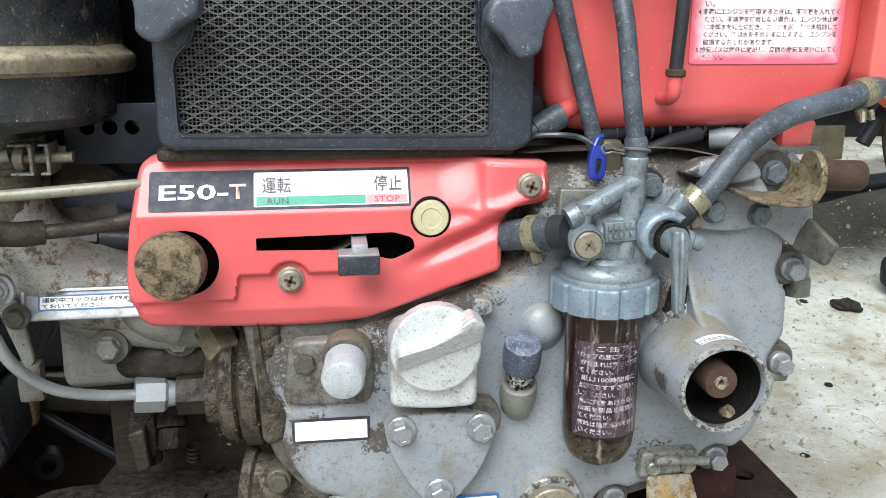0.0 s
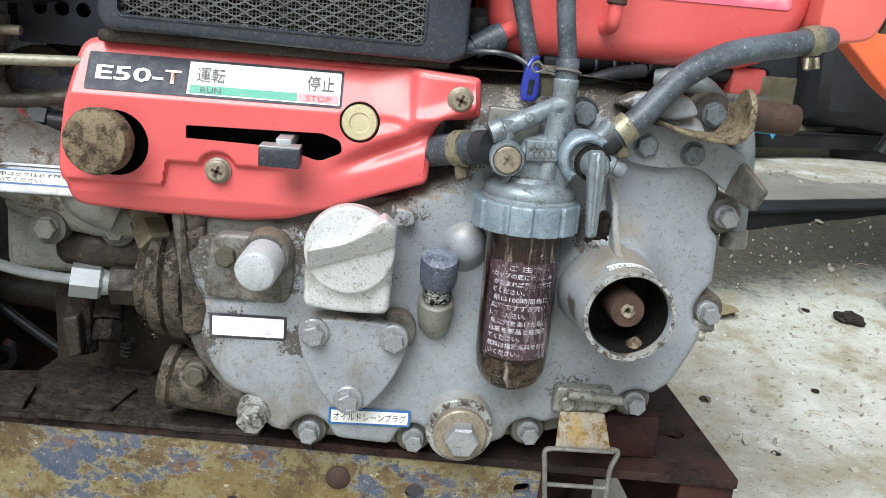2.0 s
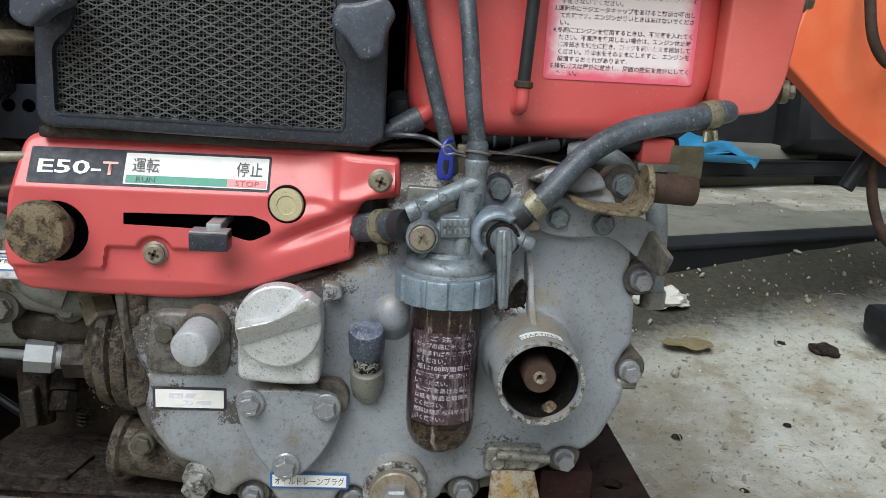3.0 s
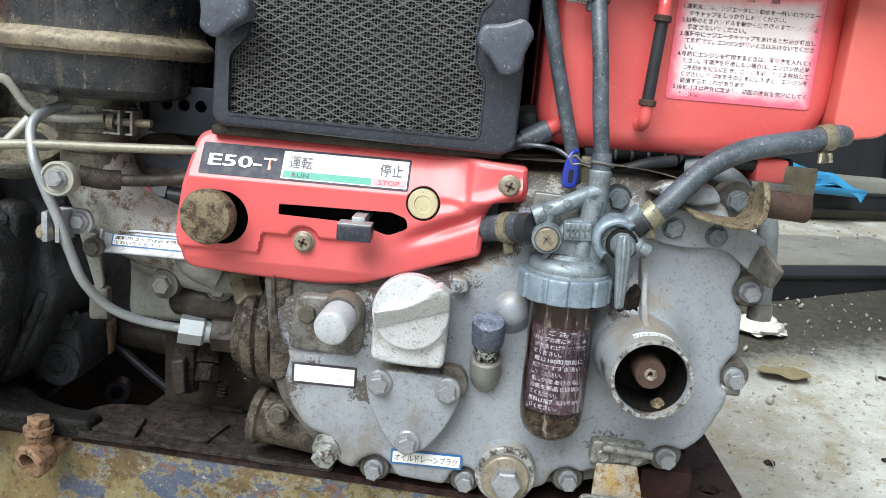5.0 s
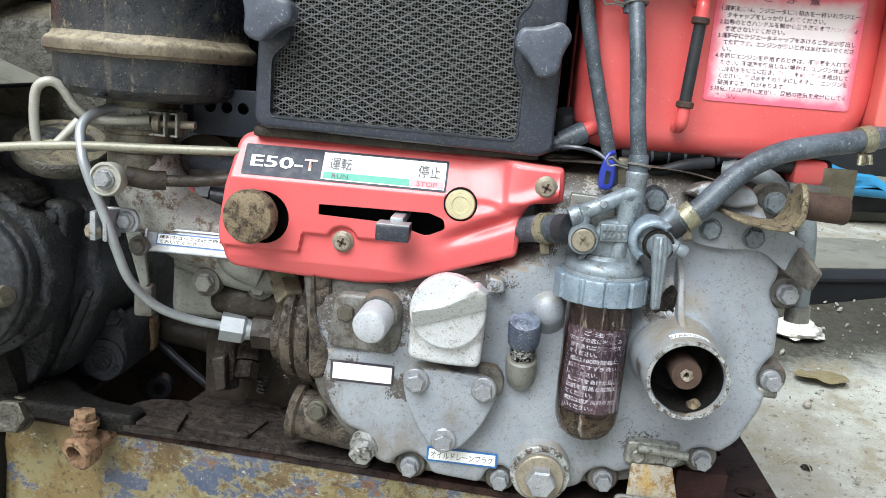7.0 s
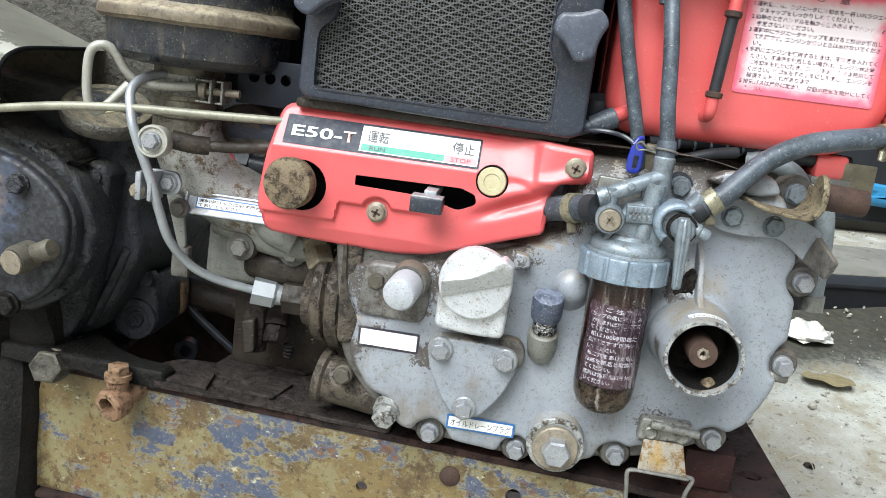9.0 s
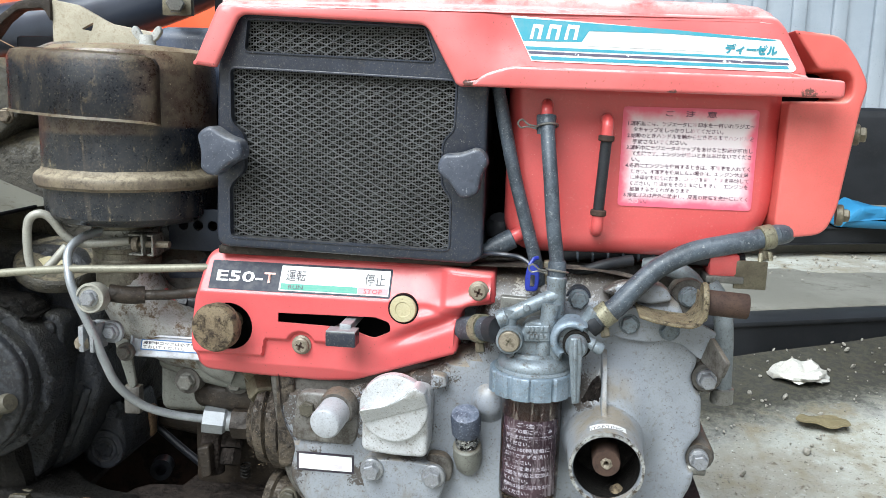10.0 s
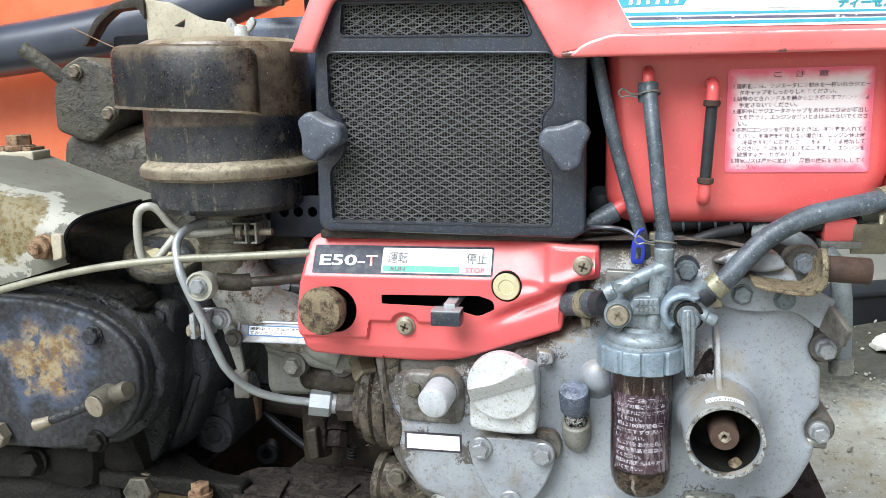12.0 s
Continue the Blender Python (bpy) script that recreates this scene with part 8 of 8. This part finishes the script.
def filler_lid():
    t = thing("filler_lid", (-0.29, 0.56, 0.45), "grimy round filler lid with a faded yellow label", "lid")
    part("lid", bumpy(lathe([(0.033, -0.009), (0.0375, -0.007), (0.0385, -0.003), (0.0378, 0.0025), (0.0355, 0.0050), (0.0300, 0.0046), (0.0285, 0.0032), (0, 0.0030)], (-0.279, 0.547, 0.4462), (0.22, -0.40, 1), 44), 0.0005, 60), SOOTY, t)
    part("lid_label", moved(box(-0.0145, 0.0145, -0.0085, 0.0085, 0.0030, 0.0040, 0.0004), axis_matrix((-0.2795, 0.5465, 0.4460), (0.22, -0.40, 1)) @ Matrix.Rotation(radians(25), 4, "Z")), CREAM, t, "faded yellow sticker")
    return t


filler_lid()


# ---- oily gear housing on the left ----
def gear_housing():
    t = thing("gear_housing", (-0.36, 0.60, 0.2), "oil-soaked black gear housing with bolted cover", "gearbox")
    house = plate(rounded([(-0.70, 0.230), (-0.70, 0.47), (-0.37, 0.466, 0.03), (-0.262, 0.456, 0.02), (-0.236, 0.430, 0.02), (-0.238, 0.392, 0.02), (-0.2500, 0.358, 0.010), (-0.2430, 0.3410, 0.008), (-0.2440, 0.3250, 0.006), (-0.2590, 0.288, 0.010), (-0.2800, 0.250, 0.010), (-0.32, 0.232)], 0.012, 5), 0.545, 0.80, 0.008, grid=0.006)
    case = part("case", bumpy(bumpy(house, 0.0016, 35), 0.0008, 170), OILY, t)
    web = tube([(-0.2560, 0.5450, 0.3300), (-0.2640, 0.5445, 0.3080), (-0.2740, 0.5440, 0.2850), (-0.2860, 0.5430, 0.2560)], 0.0045, 10)
    part("casting_web", bumpy(web, 0.001, 90), OILY, t)
    mid = plate(rounded([(-0.46, 0.235), (-0.46, 0.448), (-0.366, 0.4300, 0.02), (-0.316, 0.4120, 0.02), (-0.2660, 0.4035, 0.005), (-0.2600, 0.3960, 0.006), (-0.2660, 0.350, 0.03), (-0.2790, 0.275, 0.01), (-0.2930, 0.248, 0.01)], 0.01, 5), 0.5180, 0.560, 0.004, grid=0.004)
    midf = part("middle_flange", bumpy(bumpy(mid, 0.0012, 50, 2), 0.0007, 190), OILY, t)
    part("flange_bolt", lathe([(0.0062, 0), (0.0060, 0.003), (0.0042, 0.0045), (0, 0.005)], (-0.2730, 0.5175, 0.3935), (0, -1, 0.05), 20), OILY, midf)
    cover_out = rounded([(-0.52, 0.275), (-0.52, 0.426), (-0.345, 0.420, 0.05), (-0.296, 0.405, 0.05), (-0.266, 0.375, 0.05), (-0.2665, 0.335, 0.05), (-0.290, 0.295, 0.05), (-0.345, 0.276, 0.05)], 0.03, 8)
    gasket = part("cover_gasket", bumpy(plate(inset(ccw(cover_out), -0.008), 0.4900, 0.522, 0.005, grid=0.0035), 0.0022, 110), OILY, t, "dirt-caked rim behind the cover")
    rim = part("cover_rim", bumpy(plate(cover_out, 0.478, 0.495, 0.003, grid=0.006), 0.0008, 130), OILY, t)
    cov = part("cover", bumpy(plate(inset(ccw(cover_out), 0.003), 0.470, 0.480, 0.004, grid=0.008), 0.0006, 45), GEAR_COVER, t, "cover with worn blue paint and a rust patch")
    bolt(cov, (-0.3085, 0.4690, 0.3895), r=0.0078, head=0.008, flange=0.0088, material=OILY)
    bolt(cov, (-0.3170, 0.4690, 0.2905), r=0.0088, head=0.007, flange=0.0105, material=SLUDGE)
    tp = part("tap", joined(lathe([(0.0115, 0), (0.0118, 0.018), (0.0104, 0.0225), (0, 0.023)], (-0.298, 0.4740, 0.3345), (-0.18, -1, -0.15), 24), lathe([(0.0075, 0), (0.0080, 0.016), (0.0085, 0.020), (0.0070, 0.024), (0, 0.0245)], (-0.296, 0.466, 0.335), (0.8, -0.2, 0.35), 18)), OLIVE, cov, "grimy tap")
    part("tap_face", lathe([(0.0098, 0), (0.0094, 0.0012), (0, 0.0014)], (-0.3022, 0.4512, 0.3310), (-0.18, -1, -0.15), 24), CORRODED, tp, "plated tap end rubbed bright")
    part("tap_lever", tube([(-0.306, 0.4600, 0.3320), (-0.330, 0.455, 0.322), (-0.352, 0.452, 0.3140)], 0.0042, 12), OILY, tp)
    part("lever_tip", tube([(-0.347, 0.452, 0.3155), (-0.354, 0.451, 0.3128), (-0.362, 0.450, 0.3105)], 0.0050, 12, radii=lambda k: 0.0044 + 0.0012 * k), CORRODED, tp)
    part("nut_low", moved(hexagon(0.012, 0, 0.012), axis_matrix((-0.415, 0.468, 0.292), (0, -1, 0))), CORRODED, cov)
    hub = plate(rounded([(-0.2480, 0.300, 0.01), (-0.2850, 0.262, 0.01), (-0.2880, 0.236, 0.01), (-0.2560, 0.232, 0.014), (-0.2410, 0.246, 0.014), (-0.2400, 0.268, 0.012)], 0.01, 5), 0.580, 0.65, 0.004)
    part("pivot_arm", bumpy(finer(hub, 1), 0.001, 60), OILY, t)
    part("flange_boss", lathe([(0.0198, -0.02), (0.0198, 0.004), (0.0185, 0.006), (0.0130, 0.0062), (0.0112, 0.0045), (0.0080, 0.0045), (0.0070, 0.0062), (0, 0.0062)], (-0.2612, 0.582, 0.2540), (0.05, -1, 0.08), 34), OILY, t, "oily round pivot boss")
    part("side_nut", moved(hexagon(0.0085, 0, 0.012, 0.002), axis_matrix((-0.2545, 0.590, 0.2925), (0.1, -1, 0.1))), OILY, t)
    part("belt_case", bumpy(finer(box(-0.72, -0.322, 0.500, 0.62, 0.03, 0.235, 0.02), 3), 0.006, 25, 9), SLUDGE, t, "sludge-caked lower case")
    part("under_casting", bumpy(finer(box(-0.60, -0.335, 0.490, 0.56, 0.225, 0.285, 0.02), 3), 0.008, 25, 8), SLUDGE, t)
    part("under_casting", bumpy(finer(box(-0.352, -0.296, 0.500, 0.56, 0.232, 0.290, 0.018), 3), 0.007, 30, 4), SLUDGE, t)
    arm = plate(rounded([(-0.345, 0.500), (-0.296, 0.497, 0.01), (-0.255, 0.503, 0.02), (-0.200, 0.508, 0.004), (-0.200, 0.534, 0.004), (-0.245, 0.533, 0.02), (-0.285, 0.560, 0.02), (-0.345, 0.575)], 0.008, 5), 0, 0.014, 0.004, grid=0.004)
    arm.transform(Matrix(((1, 0, 0, 0), (0, 0, 1, 0), (0, -1, 0, 0), (0, 0, 0, 1))))
    warp(arm, lambda x, y, z: (x, y, 0.2445 + z - max(0.0, x + 0.30) * 0.09))
    part("foot_arm", bumpy(bumpy(arm, 0.0022, 50), 0.0012, 160), SLUDGE, t, "sludge-caked mounting arm")
    bolt(t, (-0.2960, 0.500, 0.2300), (0.05, -1, 0.25), r=0.0140, head=0.013, flange=0.0150, material=SOOTY)
    bolt(t, (-0.40, 0.487, 0.255), (0, -1, 0.2), r=0.012, head=0.012, flange=0.014, material=SLUDGE)
    cake = plate(rounded([(-0.44, 0.425), (-0.44, 0.452), (-0.37, 0.448, 0.015), (-0.325, 0.430, 0.02), (-0.285, 0.416, 0.015), (-0.275, 0.406, 0.01), (-0.30, 0.408, 0.02)], 0.012), 0.496, 0.53, 0.008, grid=0.0022)
    cakep = part("caked_dirt", bumpy(bumpy(bumpy(cake, 0.004, 45, 5), 0.003, 130, 2), 0.002, 320), SLUDGE, t, "thick cake of oily dirt")

    def caked(p, nrm):
        return nrm.y < 0.2 and p.x > -0.46 and p.y < 0.56 and noise.noise(p * 22) > -0.05

    grit(t, [gasket, cakep, midf], 7000, 0.0004, 0.0014, SLUDGE, caked, 8, "granular crust of oily dirt")
    return t


gear_housing()


def fender():
    t = thing("fender", (-0.40, 0.50, 0.44), "peeling cream metal fender with rust-yellow bare patches", "fender")
    bm = bmesh.new()
    rows = []
    n = 16
    for i in range(n + 1):
        k = i / n
        x = -0.70 + 0.375 * k
        # the top climbs away from its free end and then runs level
        rise = 0.042 * min(1.0, (1 - k) / 0.32)
        end = max(0.0, (k - 0.75) / 0.25)
        prof = ((0.470, 0.452 - 0.020 * min(1.0, (1 - k) / 0.18)), (0.466, 0.470), (0.466, 0.4785 + 0.45 * rise), (0.4705, 0.4855 + 0.72 * rise), (0.480, 0.4900 + 0.86 * rise), (0.495, 0.4918 + 0.94 * rise), (0.530, 0.4925 + rise), (0.565, 0.4930 + 1.04 * rise), (0.605, 0.4935 + 1.06 * rise))
        shift = (0.0, 0.001, 0.003, 0.006, 0.009, 0.011, 0.012, 0.013, 0.013)
        rows.append([bm.verts.new((x + shift[j] * end, y, z)) for j, (y, z) in enumerate(prof)])
    for a, b in zip(rows, rows[1:]):
        for k in range(len(prof) - 1):
            bm.faces.new((a[k], b[k], b[k + 1], a[k + 1]))
    bmesh.ops.solidify(bm, geom=bm.faces[:], thickness=0.003)
    part("sheet", bumpy(bm, 0.0015, 14), CREAM_PAINT, t, smooth=50)
    part("edge_bead", tube([(-0.3245, 0.469, 0.4535), (-0.3235, 0.4655, 0.471), (-0.3215, 0.4660, 0.4795), (-0.3185, 0.4705, 0.4862), (-0.3155, 0.480, 0.4905), (-0.3135, 0.495, 0.4922), (-0.3120, 0.530, 0.4930), (-0.3115, 0.565, 0.4935)], 0.0018, 8), DARK, t, "dark rolled edge of the sheet")
    bolt(t, (-0.3435, 0.4640, 0.4675), (0.05, -1, 0), r=0.0098, head=0.009, flange=0.0110, material=ORANGE_RUST)
    part("bolt_end", lathe([(0.0052, 0), (0.0052, 0.006), (0.004, 0.007), (0, 0.007)], (-0.3438, 0.4560, 0.4677), (0.05, -1, 0), 16), ORANGE_RUST, t)
    part("washer_plate", plate(rounded([(-0.3330, 0.4560), (-0.3240, 0.4590), (-0.3225, 0.4790), (-0.3330, 0.4800)], 0.002), 0.4600, 0.4650, 0.001), TAN, t)
    stay = part("top_stay", bumpy(finer(box(-0.500, -0.431, 0.574, 0.602, 0.529, 0.5410, 0.002)), 0.0008, 60), TAN, t, "rust-edged tan stay bolted to the top")
    part("stay_lip", box(-0.500, -0.436, 0.578, 0.600, 0.5400, 0.5445, 0.001), ORANGE_RUST, stay)
    bolt(stay, (-0.4560, 0.588, 0.5445), (0, 0, 1), r=0.0125, head=0.012, flange=0.0150, material=ORANGE_RUST)
    return t


fender()


def lift_unit():
    t = thing("steering_unit", (-0.37, 0.62, 0.48), "greasy cast unit with a stub lever behind the air cleaner", "hydraulic unit")
    head = plate(rounded([(-0.415, 0.560), (-0.412, 0.598, 0.006), (-0.40, 0.622), (-0.378, 0.632, 0.008), (-0.345, 0.618, 0.01), (-0.335, 0.59), (-0.345, 0.568), (-0.375, 0.545, 0.01)], 0.008, 4), 0.590, 0.64, 0.004, grid=0.012)
    part("end_cover", bumpy(head, 0.0012, 50), SOOTY, t, "dusty cast end cover")
    part("stub_lever", tube([(-0.395, 0.60, 0.602), (-0.415, 0.59, 0.622), (-0.4365, 0.585, 0.6400)], 0.0072, 14), SOOTY, t)
    for x, z in ((-0.384, 0.616), (-0.352, 0.575)):
        bolt(t, (x, 0.589, z), r=0.0062, head=0.005, flange=0.0075, material=DUSTY_RIM)
    part("dome", lathe([(0.040, 0), (0.040, 0.02), (0.036, 0.034), (0.022, 0.046), (0, 0.050)], (-0.338, 0.668, 0.600), (-0.25, -0.1, 1), 32), STAINED_ALLOY, t, "pale domed cover behind the end cover")
    part("trunk", tube([(-0.33, 0.64, 0.585), (-0.26, 0.63, 0.585)], 0.02, 18), DUSTY_RIM, t)
    part("body", bumpy(finer(box(-0.43, -0.22, 0.60, 0.76, 0.40, 0.562, 0.03, 4)), 0.003, 25), SOOTY, t, "dark greasy casting")
    part("spring_wire", tube([(-0.39, 0.60, 0.6585), (-0.35, 0.60, 0.640), (-0.33, 0.60, 0.632)], 0.0006, 5), ORANGE_RUST, t)
    return t


lift_unit()


def tan_bracket():
    t = thing("sheet_bracket", (-0.33, 0.68, 0.62), "peeling tan sheet bracket with a curved cut-out", "bracket")
    arm = [(-0.430, 0.645), (-0.412, 0.672), (-0.388, 0.688), (-0.360, 0.6935), (-0.352, 0.690), (-0.352, 0.668), (-0.36, 0.682), (-0.388, 0.680), (-0.405, 0.668), (-0.424, 0.645)]
    part("arm", plate(rounded(arm, 0.004, 4), 0.668, 0.684, 0.001), PUMP, t, "brown curved arm")
    plate_out = [(-0.353, 0.640), (-0.353, 0.691), (-0.325, 0.686), (-0.29, 0.668), (-0.242, 0.660), (-0.242, 0.640)]
    part("sheet", plate(rounded(plate_out, 0.004, 4), 0.672, 0.678, 0.001, [rounded([(-0.322, 0.662), (-0.308, 0.669), (-0.310, 0.660)], 0.002)]), TAN, t)
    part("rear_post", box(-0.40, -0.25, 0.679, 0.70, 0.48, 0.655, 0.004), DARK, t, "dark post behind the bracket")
    return t


tan_bracket()


def battery_box():
    t = thing("coolant_tank", (-0.14, 0.60, 0.47), "weathered blue-black box between air cleaner and radiator", "tank")
    part("box", box(-0.206, -0.100, 0.590, 0.68, 0.585, 0.660, 0.012, 4), BLUE_BLACK, t)
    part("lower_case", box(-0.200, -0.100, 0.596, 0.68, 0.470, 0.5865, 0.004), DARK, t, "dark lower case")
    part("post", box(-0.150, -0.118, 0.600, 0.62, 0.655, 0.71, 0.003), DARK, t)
    part("nut", moved(hexagon(0.008, 0, 0.01), axis_matrix((-0.172, 0.570, 0.677), (0.4, -1, 0))), ZINC, t)
    part("clip", box(-0.187, -0.160, 0.575, 0.582, 0.668, 0.688, 0.001), BRASS, t)
    part("earth_wire", tube([(-0.135, 0.54, 0.51), (-0.115, 0.53, 0.486), (-0.100, 0.52, 0.470)], 0.0016, 8), BLACK_RUBBER, t)
    part("starting_motor", lathe([(0.03, 0), (0.032, 0.05), (0.022, 0.06)], (-0.16, 0.60, 0.435), (0, -1, 0), 26), GREY_DIRTY, t)
    return t


battery_box()
